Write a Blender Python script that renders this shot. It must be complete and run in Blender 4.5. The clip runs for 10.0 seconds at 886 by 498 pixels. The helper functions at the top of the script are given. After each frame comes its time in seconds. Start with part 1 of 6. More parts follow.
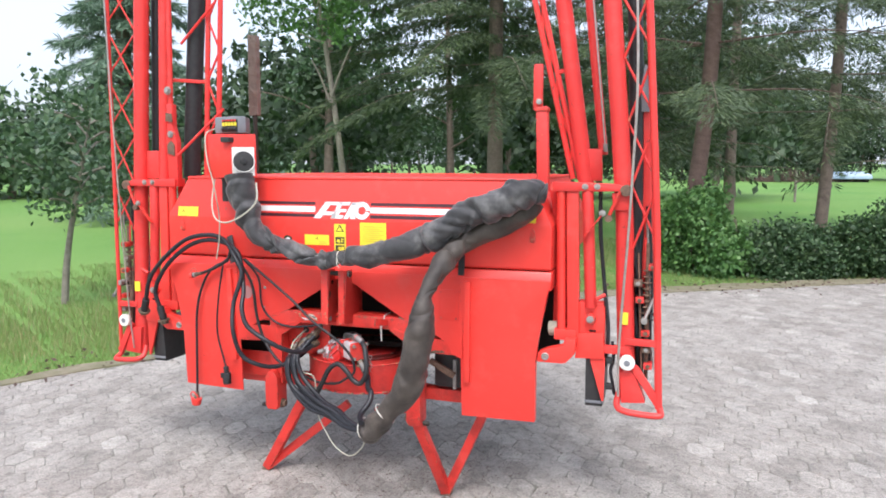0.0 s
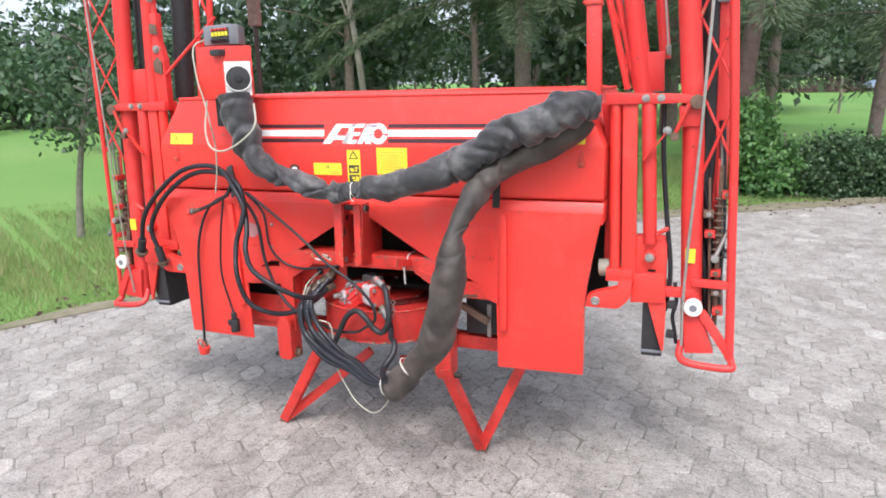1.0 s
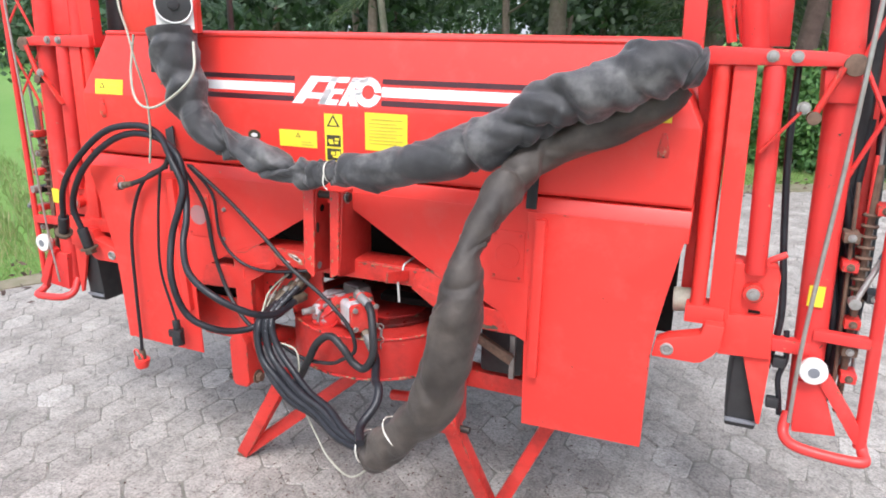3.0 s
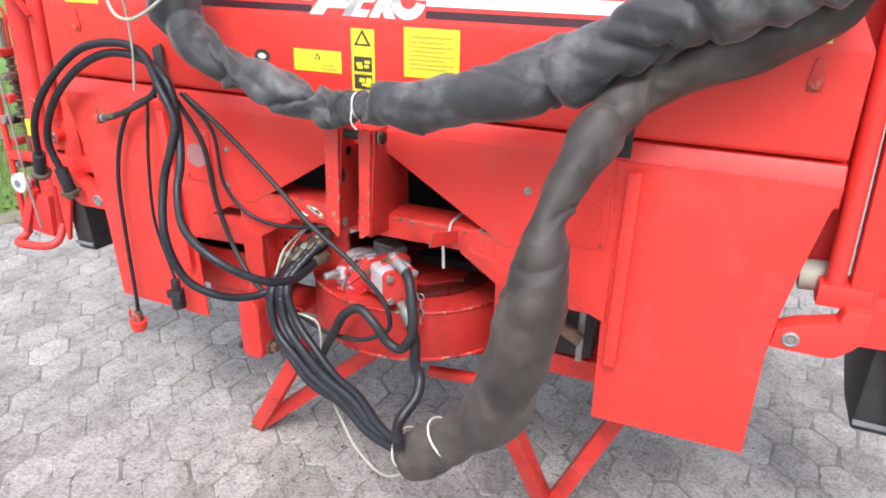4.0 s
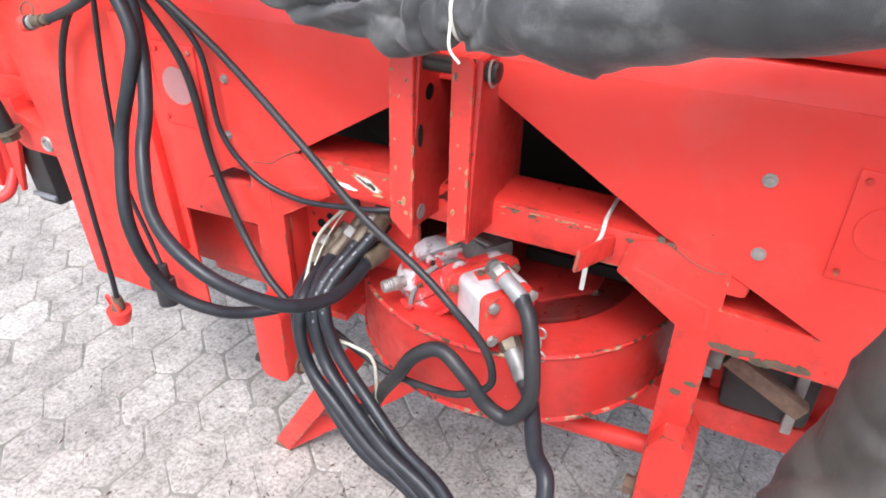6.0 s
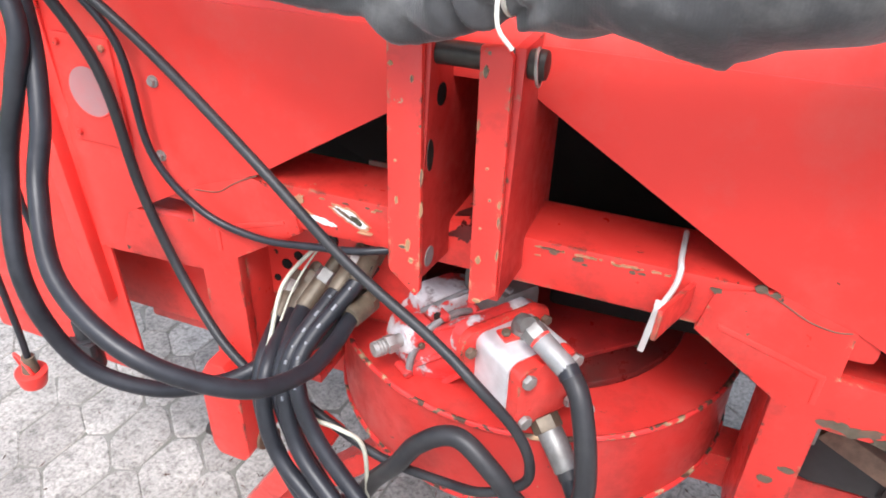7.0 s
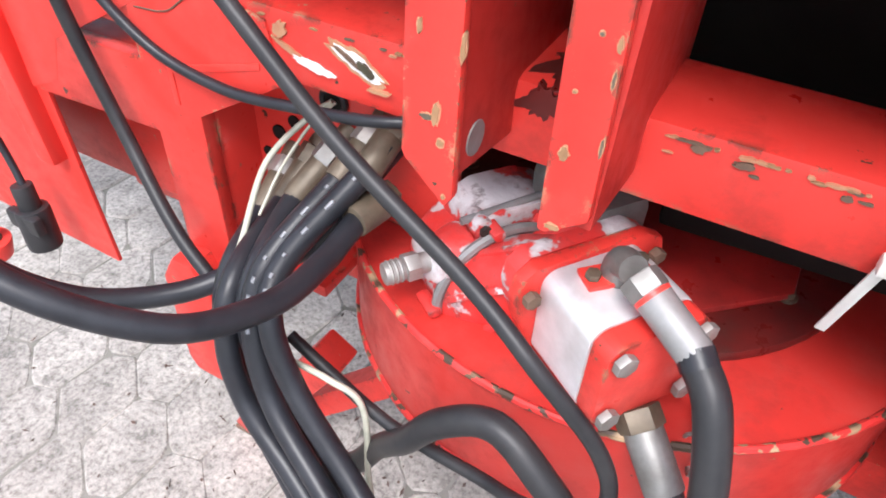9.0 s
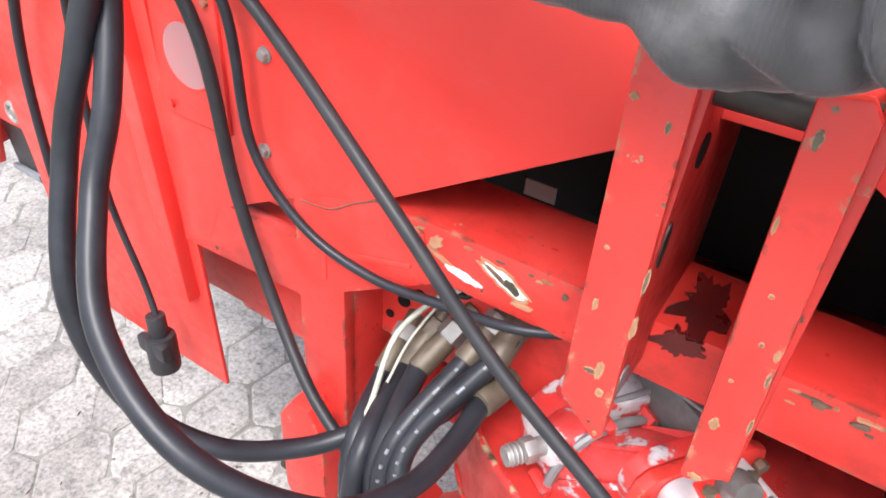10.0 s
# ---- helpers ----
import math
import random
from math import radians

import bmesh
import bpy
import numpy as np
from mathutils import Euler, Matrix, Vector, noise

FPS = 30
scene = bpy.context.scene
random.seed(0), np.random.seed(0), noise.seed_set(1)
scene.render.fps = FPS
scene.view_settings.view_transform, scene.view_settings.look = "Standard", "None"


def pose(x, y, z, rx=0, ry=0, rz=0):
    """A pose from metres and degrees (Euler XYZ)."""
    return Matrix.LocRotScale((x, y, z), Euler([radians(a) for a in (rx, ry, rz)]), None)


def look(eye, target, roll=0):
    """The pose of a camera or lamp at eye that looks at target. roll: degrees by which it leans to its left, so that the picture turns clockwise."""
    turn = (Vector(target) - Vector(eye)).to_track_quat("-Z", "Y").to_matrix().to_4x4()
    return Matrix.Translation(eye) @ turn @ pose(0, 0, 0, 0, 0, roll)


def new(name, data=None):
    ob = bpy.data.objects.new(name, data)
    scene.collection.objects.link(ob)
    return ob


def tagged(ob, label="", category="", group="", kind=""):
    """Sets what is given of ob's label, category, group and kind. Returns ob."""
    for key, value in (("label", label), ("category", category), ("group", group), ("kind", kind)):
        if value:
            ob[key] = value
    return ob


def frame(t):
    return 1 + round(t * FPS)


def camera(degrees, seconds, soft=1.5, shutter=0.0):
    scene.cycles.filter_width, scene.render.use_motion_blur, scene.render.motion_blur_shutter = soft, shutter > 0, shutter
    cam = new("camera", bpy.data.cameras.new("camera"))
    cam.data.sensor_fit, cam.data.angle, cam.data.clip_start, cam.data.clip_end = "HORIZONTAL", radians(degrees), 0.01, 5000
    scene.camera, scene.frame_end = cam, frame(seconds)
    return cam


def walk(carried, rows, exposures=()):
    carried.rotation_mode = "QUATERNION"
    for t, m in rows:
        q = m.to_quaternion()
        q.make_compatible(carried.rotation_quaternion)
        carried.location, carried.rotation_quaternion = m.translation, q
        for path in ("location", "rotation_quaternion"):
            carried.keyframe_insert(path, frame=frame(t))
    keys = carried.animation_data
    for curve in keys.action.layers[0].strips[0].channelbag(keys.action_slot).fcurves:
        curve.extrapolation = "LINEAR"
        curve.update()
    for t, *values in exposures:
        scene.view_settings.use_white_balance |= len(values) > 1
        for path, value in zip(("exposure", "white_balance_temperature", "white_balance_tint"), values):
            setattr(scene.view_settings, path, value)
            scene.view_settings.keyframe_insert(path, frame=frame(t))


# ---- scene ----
# camera and walk
cam = camera(65.1, 10.0, soft=1.8)
METRES, EYE, TILT, LEAN, TURN = 2.9, 1.455, -7.0, 0.0, 18.0
ROWS = [
    (0.0, 0.0, 0.0, 0.0, 0.0, 0.0, 0.0),
    (0.5, 0.0014, 0.0673, 0.003, 1.96, -4.11, 0.16),
    (1.0, -0.0062, 0.141, 0.0088, 2.12, -6.46, 1.18),
    (1.5, -0.0115, 0.2087, 0.0173, -1.45, -7.53, 1.64),
    (2.0, -0.0105, 0.2713, 0.0218, -0.53, -8.96, -0.41),
    (3.5, -0.0221, 0.4596, 0.0333, 5.57, -12.26, -0.98),
    (4.0, -0.0484, 0.5239, 0.0302, 5.38, -16.69, -1.55),
    (4.5, -0.0629, 0.5882, 0.0261, 5.1, -20.44, -2.78),
    (5.0, -0.0759, 0.6518, 0.0248, 7.86, -23.56, -3.36),
    (5.5, -0.0953, 0.6989, 0.0219, 9.44, -25.51, -1.93),
    (7.0, -0.151, 0.8159, -0.0024, 3.65, -25.11, -1.81),
    (7.5, -0.1493, 0.8569, -0.0189, 5.49, -26.32, -3.48),
    (8.0, -0.1525, 0.8835, -0.0393, 8.86, -30.86, -3.38),
    (8.5, -0.1526, 0.8984, -0.0472, 9.87, -33.95, -2.99),
    (9.0, -0.1534, 0.9041, -0.0444, 10.58, -35.25, -3.55),
    (9.5, -0.161, 0.8983, -0.0303, 13.39, -32.82, -6.03),
    (10.0, -0.1828, 0.8963, -0.0067, 14.81, -29.64, -5.66),
]
walk(cam, [(t, pose(1.32, -2.68, EYE, TILT, LEAN, TURN) @ pose(METRES * x, METRES * y, METRES * z, 90 + pitch, roll, yaw)) for t, x, y, z, yaw, pitch, roll in ROWS],
     exposures=[(0.0, 1.26, 5950, 12), (4.5, 1.42, 5900, 12), (5.5, 1.69, 5900, 12), (9.0, 1.68, 5900, 12), (10.0, 1.82, 5950, 12)])

# world and sun: bright overcast sky
world = bpy.data.worlds.new("overcast_sky")
scene.world = world
world.use_nodes = True
wn = world.node_tree.nodes
sky = wn.new("ShaderNodeTexSky")
sky.sky_type, sky.sun_disc = "NISHITA", False
sky.sun_elevation, sky.sun_rotation = radians(57), radians(167)
sky.air_density, sky.dust_density, sky.ozone_density = 1.0, 6.0, 1.0
wn["Background"].inputs["Strength"].default_value = 0.15
# an even veil of cloud over the sky
cloud = wn.new("ShaderNodeMix")
cloud.data_type = "RGBA"
cloud.inputs[0].default_value, cloud.inputs[7].default_value = 0.6, (3.6, 3.75, 3.9, 1.0)
world.node_tree.links.new(sky.outputs["Color"], cloud.inputs[6])
world.node_tree.links.new(cloud.outputs[2], wn["Background"].inputs["Color"])
sun = new("sun", bpy.data.lights.new("sun", "SUN"))
sun.data.energy, sun.data.angle, sun.data.color = 1.3, radians(25), (1.0, 0.96, 0.9)
sun.matrix_world = look((1.0, -4.35, 6.9), (0, 0, 0))


# ---------------------------------------------------------------- materials
def shade(name, rough=0.5, metal=0.0):
    m = bpy.data.materials.new(name)
    m.use_nodes = True
    nt = m.node_tree
    b = nt.nodes["Principled BSDF"]
    b.inputs["Roughness"].default_value, b.inputs["Metallic"].default_value = rough, metal
    return m, nt, b


def noise_tex(nt, scale, detail=4.0, rough=0.6, space="Object"):
    co = nt.nodes.new("ShaderNodeTexCoord")
    n = nt.nodes.new("ShaderNodeTexNoise")
    n.inputs["Scale"].default_value, n.inputs["Detail"].default_value, n.inputs["Roughness"].default_value = scale, detail, rough
    nt.links.new(co.outputs[space], n.inputs["Vector"])
    return n.outputs["Fac"]


def ramp(nt, fac, stops):
    r = nt.nodes.new("ShaderNodeValToRGB")
    el = r.color_ramp.elements
    while len(el) < len(stops):
        el.new(0.5)
    for e, (p, c) in zip(el, stops):
        e.position, e.color = p, (*c, 1.0) if len(c) == 3 else c
    nt.links.new(fac, r.inputs["Fac"])
    return r.outputs["Color"]


def blend(nt, fac, a, b, mode="MIX"):
    n = nt.nodes.new("ShaderNodeMix")
    n.data_type, n.blend_type = "RGBA", mode
    for sock, v in ((n.inputs[0], fac), (n.inputs[6], a), (n.inputs[7], b)):
        if isinstance(v, (int, float)):
            sock.default_value = v
        elif isinstance(v, tuple):
            sock.default_value = (*v, 1.0)
        else:
            nt.links.new(v, sock)
    return n.outputs[2]


def relief(nt, b, fac, strength, distance):
    n = nt.nodes.new("ShaderNodeBump")
    n.inputs["Strength"].default_value, n.inputs["Distance"].default_value = strength, distance
    nt.links.new(fac, n.inputs["Height"])
    nt.links.new(n.outputs["Normal"], b.inputs["Normal"])


def grey(a):
    return (a, a, a)


def paint(name, base, dark, chip=0.67, rough=0.32, edge=0.0, patch=2.2, grime=0.0):
    """Machine paint: slightly faded, dusty, with small chips down to rust and primer."""
    m, nt, b = shade(name, rough)
    big, fine = noise_tex(nt, patch, 5), noise_tex(nt, 60, 6)
    col = blend(nt, ramp(nt, big, [(0.35, grey(0)), (0.7, grey(1))]), base, dark)
    dust = ramp(nt, noise_tex(nt, 9, 8, 0.7), [(0.52, grey(0)), (0.8, grey(0.11))])
    col = blend(nt, dust, col, (0.50, 0.36, 0.30))
    if grime:
        # greasy dirt in cloudy patches
        col = blend(nt, ramp(nt, noise_tex(nt, 7.5, 7, 0.72), [(0.50, grey(0)), (0.74, grey(grime))]), col, (0.040, 0.016, 0.013))
    spots = noise_tex(nt, 62, 4, 0.55)
    if edge:
        # paint breaks away along the edges first
        bv = nt.nodes.new("ShaderNodeBevel")
        bv.samples, bv.inputs["Radius"].default_value = 4, 0.009
        ge = nt.nodes.new("ShaderNodeNewGeometry")
        dot = nt.nodes.new("ShaderNodeVectorMath")
        dot.operation = "DOT_PRODUCT"
        nt.links.new(bv.outputs["Normal"], dot.inputs[0])
        nt.links.new(ge.outputs["Normal"], dot.inputs[1])
        rub = nt.nodes.new("ShaderNodeMapRange")
        for k, v in ((1, 0.995), (2, 0.93), (3, 0.0), (4, edge)):
            rub.inputs[k].default_value = v
        nt.links.new(dot.outputs["Value"], rub.inputs[0])
        ad = nt.nodes.new("ShaderNodeMath")
        ad.operation = "ADD"
        nt.links.new(noise_tex(nt, 46, 6, 0.66), ad.inputs[0])
        nt.links.new(rub.outputs[0], ad.inputs[1])
        mxn = nt.nodes.new("ShaderNodeMath")
        mxn.operation = "MAXIMUM"
        nt.links.new(spots, mxn.inputs[0])
        nt.links.new(ad.outputs[0], mxn.inputs[1])
        spots = mxn.outputs[0]
    chips = ramp(nt, spots, [(chip, grey(0)), (chip + 0.012, grey(1))])
    under = blend(nt, ramp(nt, noise_tex(nt, 25, 2), [(0.50, grey(0)), (0.62, grey(1))]), (0.055, 0.034, 0.022), (0.36, 0.24, 0.14))
    col = blend(nt, chips, col, under)
    nt.links.new(col, b.inputs["Base Color"])
    b.inputs["Specular IOR Level"].default_value = 0.4
    rr = ramp(nt, fine, [(0.3, grey(rough - 0.07)), (0.75, grey(rough + 0.16))])
    nt.links.new(rr, b.inputs["Roughness"])
    hh = blend(nt, 0.6, fine, chips)
    relief(nt, b, hh, 0.05, 0.002)
    return m


def plain(name, base, vary, scale, rough, metal=0.0, bump=0.1, dist=0.002, gloss=None):
    m, nt, b = shade(name, rough, metal)
    f = noise_tex(nt, scale, 6)
    g = noise_tex(nt, scale * 0.12, 4)
    col = blend(nt, ramp(nt, f, [(0.3, grey(0)), (0.72, grey(1))]), base, vary)
    col = blend(nt, ramp(nt, g, [(0.35, grey(0)), (0.75, grey(0.45))]), col, vary)
    nt.links.new(col, b.inputs["Base Color"])
    if gloss is not None:
        b.inputs["Specular IOR Level"].default_value = gloss
    if bump:
        relief(nt, b, f, bump, dist)
    return m


RED = paint("red_paint", (0.75, 0.048, 0.036), (0.65, 0.038, 0.028), 0.745, 0.36)
RED_FLAP = paint("flap_red_paint", (0.75, 0.048, 0.036), (0.65, 0.038, 0.028), 0.735, 0.36, 0.13)
FADED = plain("faded_reflector", (0.46, 0.16, 0.16), (0.36, 0.21, 0.21), 30, 0.3)
RED_WORN = paint("worn_red_paint", (0.65, 0.042, 0.031), (0.53, 0.030, 0.022), 0.705, 0.34, 0.17, 2.2, 0.60)
RED_BOOM = paint("boom_red_paint", (0.70, 0.046, 0.040), (0.54, 0.033, 0.029), 0.70, 0.38, 0.12)
PEEL = paint("peeling_red_paint", (0.58, 0.032, 0.028), (0.46, 0.023, 0.020), 0.53, 0.4)
# oil stains, with shade under the beam mixed into the colour
OILY_SHADED = paint("oily_shaded_red_paint", (0.16, 0.013, 0.011), (0.012, 0.008, 0.007), 0.72, 0.30, 0.03, 9.0)
OILED = paint("oil_stained_red_paint", (0.50, 0.026, 0.022), (0.14, 0.014, 0.012), 0.72, 0.32, 0.10, 8.0)
def overspray(name, white):
    """Rough casting covered with red paint and patches of white spray; white shifts the share of the white."""
    m, nt, b = shade(name, 0.45, 0.15)
    f = noise_tex(nt, 21, 5, 0.6)
    e = 0.54 - white
    col = ramp(nt, f, [(e - 0.10, (0.68, 0.040, 0.034)), (e, (0.60, 0.060, 0.055)), (e + 0.025, (0.50, 0.44, 0.44)), (e + 0.14, (0.70, 0.69, 0.70))])
    dirt = ramp(nt, noise_tex(nt, 38, 6, 0.7), [(0.57, grey(0)), (0.68, grey(0.75))])
    nt.links.new(blend(nt, dirt, col, (0.08, 0.045, 0.04)), b.inputs["Base Color"])
    relief(nt, b, noise_tex(nt, 80, 4), 0.6, 0.002)
    return m


# base darkened to paint shade into drum and webs; the grime is dirt
RED_SHADED = paint("shaded_red_paint", (0.50, 0.030, 0.023), (0.36, 0.021, 0.016), 0.725, 0.38, 0.10, 2.6, 0.55)
OVERSPRAY = overspray("oversprayed_casting", 0.0)
WHITE_SPRAY = overspray("white_sprayed_casting", 0.12)
CREAM = plain("old_cream_paint", (0.46, 0.27, 0.15), (0.36, 0.15, 0.08), 90, 0.6)
ZINC_DULL = plain("dull_zinc", (0.30, 0.30, 0.30), (0.20, 0.195, 0.19), 60, 0.55, 0.4)
FLAKE = plain("bare_primer", (0.17, 0.085, 0.036), (0.33, 0.19, 0.095), 70, 0.7)
RUST = plain("rusty_steel", (0.085, 0.055, 0.040), (0.20, 0.125, 0.085), 60, 0.8, 0.2)
DARKSTEEL = plain("greasy_dark_steel", (0.022, 0.020, 0.018), (0.06, 0.052, 0.045), 50, 0.45, 0.5)
STEEL = plain("zinc_steel", (0.44, 0.43, 0.41), (0.27, 0.25, 0.23), 70, 0.48, 0.6)
ALU = plain("cast_aluminium", (0.78, 0.78, 0.79), (0.55, 0.54, 0.54), 40, 0.45, 0.45, 0.2)
GREASY_ALU = plain("greasy_aluminium", (0.26, 0.26, 0.25), (0.13, 0.12, 0.11), 45, 0.5, 0.5)
FITTING = plain("greasy_fitting", (0.070, 0.054, 0.037), (0.155, 0.122, 0.085), 60, 0.5, 0.3)
RUBBER = plain("hose_rubber", (0.010, 0.0105, 0.0135), (0.024, 0.025, 0.030), 45, 0.38, 0.0, 0.15, 0.002, 0.33)
RUBBER_MATT = plain("worn_rubber", (0.013, 0.0135, 0.016), (0.032, 0.031, 0.032), 40, 0.45, 0.0, 0.2, 0.002, 0.32)
BLACK = plain("black_plastic", (0.016, 0.016, 0.018), (0.035, 0.034, 0.034), 30, 0.5)
# near-black for dark parts and for shade painted into openings
DARK = plain("dark_parts_and_shade", (0.005, 0.0045, 0.0045), (0.011, 0.009, 0.008), 12, 0.8, 0.0, 0.1, 0.002, 0.2)
GREY = plain("grey_plastic", (0.22, 0.23, 0.25), (0.15, 0.155, 0.17), 30, 0.45)
WHITE = plain("white_plastic", (0.78, 0.77, 0.74), (0.62, 0.60, 0.56), 25, 0.4)
WIRE = plain("pale_cable", (0.50, 0.49, 0.40), (0.34, 0.34, 0.27), 80, 0.5)
PIPE = plain("galvanised_wire", (0.50, 0.49, 0.46), (0.34, 0.32, 0.29), 50, 0.4, 0.7)
STRIPE_DARK = plain("dark_decal", (0.030, 0.008, 0.012), (0.06, 0.012, 0.016), 20, 0.4, 0, 0)
STRIPE_WHITE = plain("white_decal", (0.80, 0.79, 0.78), (0.68, 0.66, 0.65), 20, 0.4, 0, 0)
YELLOW = plain("yellow_decal", (0.88, 0.72, 0.03), (0.76, 0.60, 0.04), 18, 0.45, 0, 0)
INK = plain("decal_ink", (0.03, 0.028, 0.02), (0.07, 0.06, 0.03), 40, 0.5, 0, 0)
INK_SOFT = plain("faded_ink", (0.45, 0.36, 0.04), (0.62, 0.50, 0.05), 40, 0.5, 0, 0)
BLUE = plain("blue_sheet", (0.30, 0.42, 0.62), (0.45, 0.55, 0.70), 3, 0.5)
TWINE = plain("pale_string", (0.66, 0.64, 0.58), (0.48, 0.45, 0.38), 90, 0.8)


def cloth(name, a, mid, c, sheen=0.2):
    m, nt, b = shade(name, 0.62)
    co = nt.nodes.new("ShaderNodeTexCoord")
    wave = nt.nodes.new("ShaderNodeTexWave")
    wave.inputs["Scale"].default_value, wave.inputs["Distortion"].default_value = 130, 1.5
    nt.links.new(co.outputs["Object"], wave.inputs["Vector"])
    dust = noise_tex(nt, 8.5, 8, 0.62)
    col = ramp(nt, dust, [(0.36, a), (0.53, mid), (0.70, c)])
    nt.links.new(col, b.inputs["Base Color"])
    hh = blend(nt, 0.96, wave.outputs["Fac"], noise_tex(nt, 55, 6, 0.7))
    relief(nt, b, hh, 0.45, 0.003)
    b.inputs["Sheen Weight"].default_value = sheen
    return m


CLOTH = cloth("rubberised_cloth", (0.011, 0.0108, 0.0118), (0.031, 0.0305, 0.0320), (0.130, 0.127, 0.123), 0.25)
CLOTH_BROWN = cloth("brown_dusty_cloth", (0.024, 0.0180, 0.0145), (0.050, 0.0395, 0.0320), (0.098, 0.079, 0.065), 0.05)


def paver_material():
    m, nt, b = shade("concrete_paver", 0.88)
    info = nt.nodes.new("ShaderNodeObjectInfo")
    geo = nt.nodes.new("ShaderNodeNewGeometry")
    add = nt.nodes.new("ShaderNodeMath")
    add.operation = "ADD"
    nt.links.new(info.outputs["Random"], add.inputs[0])
    nt.links.new(geo.outputs["Random Per Island"], add.inputs[1])
    fr = nt.nodes.new("ShaderNodeMath")
    fr.operation = "FRACT"
    nt.links.new(add.outputs[0], fr.inputs[0])
    co = nt.nodes.new("ShaderNodeNewGeometry")
    def tex(scale, detail, rough=0.6):
        n = nt.nodes.new("ShaderNodeTexNoise")
        n.inputs["Scale"].default_value, n.inputs["Detail"].default_value, n.inputs["Roughness"].default_value = scale, detail, rough
        nt.links.new(co.outputs["Position"], n.inputs["Vector"])
        return n.outputs["Fac"]
    base = ramp(nt, fr.outputs[0], [(0.0, (0.280, 0.259, 0.238)), (0.5, (0.334, 0.312, 0.287)), (0.93, (0.364, 0.341, 0.315)), (1.0, (0.432, 0.409, 0.381))])
    stain = ramp(nt, tex(1.3, 6), [(0.35, grey(0.35)), (0.7, grey(0.0))])
    col = blend(nt, stain, base, (0.18, 0.162, 0.142))
    speck = ramp(nt, tex(110, 3, 0.7), [(0.34, (0.60, 0.58, 0.56)), (0.5, (0.98, 0.975, 0.965)), (0.66, (1.24, 1.215, 1.18))])
    col = blend(nt, 1.0, col, speck, "MULTIPLY")
    mott = ramp(nt, tex(26, 6, 0.7), [(0.32, grey(0.56)), (0.46, grey(0.96)), (0.7, grey(1.17))])
    col = blend(nt, 1.0, col, mott, "MULTIPLY")
    cloudy = ramp(nt, tex(5.5, 6, 0.65), [(0.33, grey(0.72)), (0.55, grey(1.02)), (0.72, grey(1.16))])
    col = blend(nt, 1.0, col, cloudy, "MULTIPLY")
    nt.links.new(col, b.inputs["Base Color"])
    relief(nt, b, tex(130, 4, 0.75), 0.6, 0.003)
    return m


PAVER = paver_material()
JOINT = plain("joint_soil", (0.27, 0.255, 0.23), (0.10, 0.095, 0.075), 9, 0.95, 0, 0.4, 0.004)


def grass_ground():
    m, nt, b = shade("grass_ground", 0.9)
    far = noise_tex(nt, 0.16, 6)
    fine = noise_tex(nt, 30, 5)
    col = blend(nt, ramp(nt, far, [(0.35, grey(0)), (0.65, grey(1))]), (0.095, 0.235, 0.035), (0.165, 0.290, 0.062))
    col = blend(nt, ramp(nt, fine, [(0.3, grey(0)), (0.75, grey(0.55))]), col, (0.065, 0.125, 0.022))
    nt.links.new(col, b.inputs["Base Color"])
    relief(nt, b, fine, 0.5, 0.03)
    return m


def leaf_material(name, a, bcol, c, rough=0.5, trans=0.25):
    m, nt, b = shade(name, rough)
    geo = nt.nodes.new("ShaderNodeNewGeometry")
    col = ramp(nt, geo.outputs["Random Per Island"], [(0.0, a), (0.6, bcol), (1.0, c)])
    col = blend(nt, ramp(nt, noise_tex(nt, 0.7, 3), [(0.35, grey(0)), (0.7, grey(0.5))]), col, a)
    nt.links.new(col, b.inputs["Base Color"])
    b.inputs["Subsurface Weight"].default_value = 0.0
    tr = nt.nodes.new("ShaderNodeBsdfTranslucent")
    nt.links.new(col, tr.inputs["Color"])
    mx = nt.nodes.new("ShaderNodeMixShader")
    mx.inputs[0].default_value = trans
    nt.links.new(b.outputs[0], mx.inputs[1])
    nt.links.new(tr.outputs[0], mx.inputs[2])
    nt.links.new(mx.outputs[0], nt.nodes["Material Output"].inputs["Surface"])
    return m


GRASS = grass_ground()
BLADE = leaf_material("grass_blade", (0.13, 0.22, 0.050), (0.22, 0.28, 0.085), (0.42, 0.36, 0.19))
LEAF = leaf_material("fresh_leaf", (0.055, 0.135, 0.035), (0.105, 0.225, 0.055), (0.18, 0.31, 0.09))
LEAF_DARK = leaf_material("shade_leaf", (0.036, 0.078, 0.034), (0.070, 0.132, 0.056), (0.130, 0.200, 0.095))
WOOD_LEAF = leaf_material("wood_leaf", (0.030, 0.058, 0.028), (0.052, 0.092, 0.042), (0.095, 0.140, 0.072), 0.6, 0.15)
HEDGE = leaf_material("hedge_leaf", (0.026, 0.060, 0.022), (0.050, 0.105, 0.036), (0.11, 0.17, 0.065))
STRAW = leaf_material("dry_grass", (0.16, 0.21, 0.065), (0.25, 0.26, 0.10), (0.42, 0.36, 0.20))
NEEDLE = leaf_material("spruce_needle", (0.042, 0.066, 0.034), (0.074, 0.112, 0.048), (0.135, 0.180, 0.070), 0.6, 0.15)
NEEDLE_PALE = leaf_material("blue_needle", (0.10, 0.165, 0.115), (0.165, 0.245, 0.170), (0.26, 0.35, 0.25), 0.6, 0.2)
BARK = plain("brown_bark", (0.105, 0.078, 0.064), (0.20, 0.155, 0.130), 14, 0.9, 0, 0.8, 0.03)
BARK_RED = plain("reddish_bark", (0.075, 0.045, 0.036), (0.13, 0.086, 0.07), 14, 0.9, 0, 0.8, 0.03)
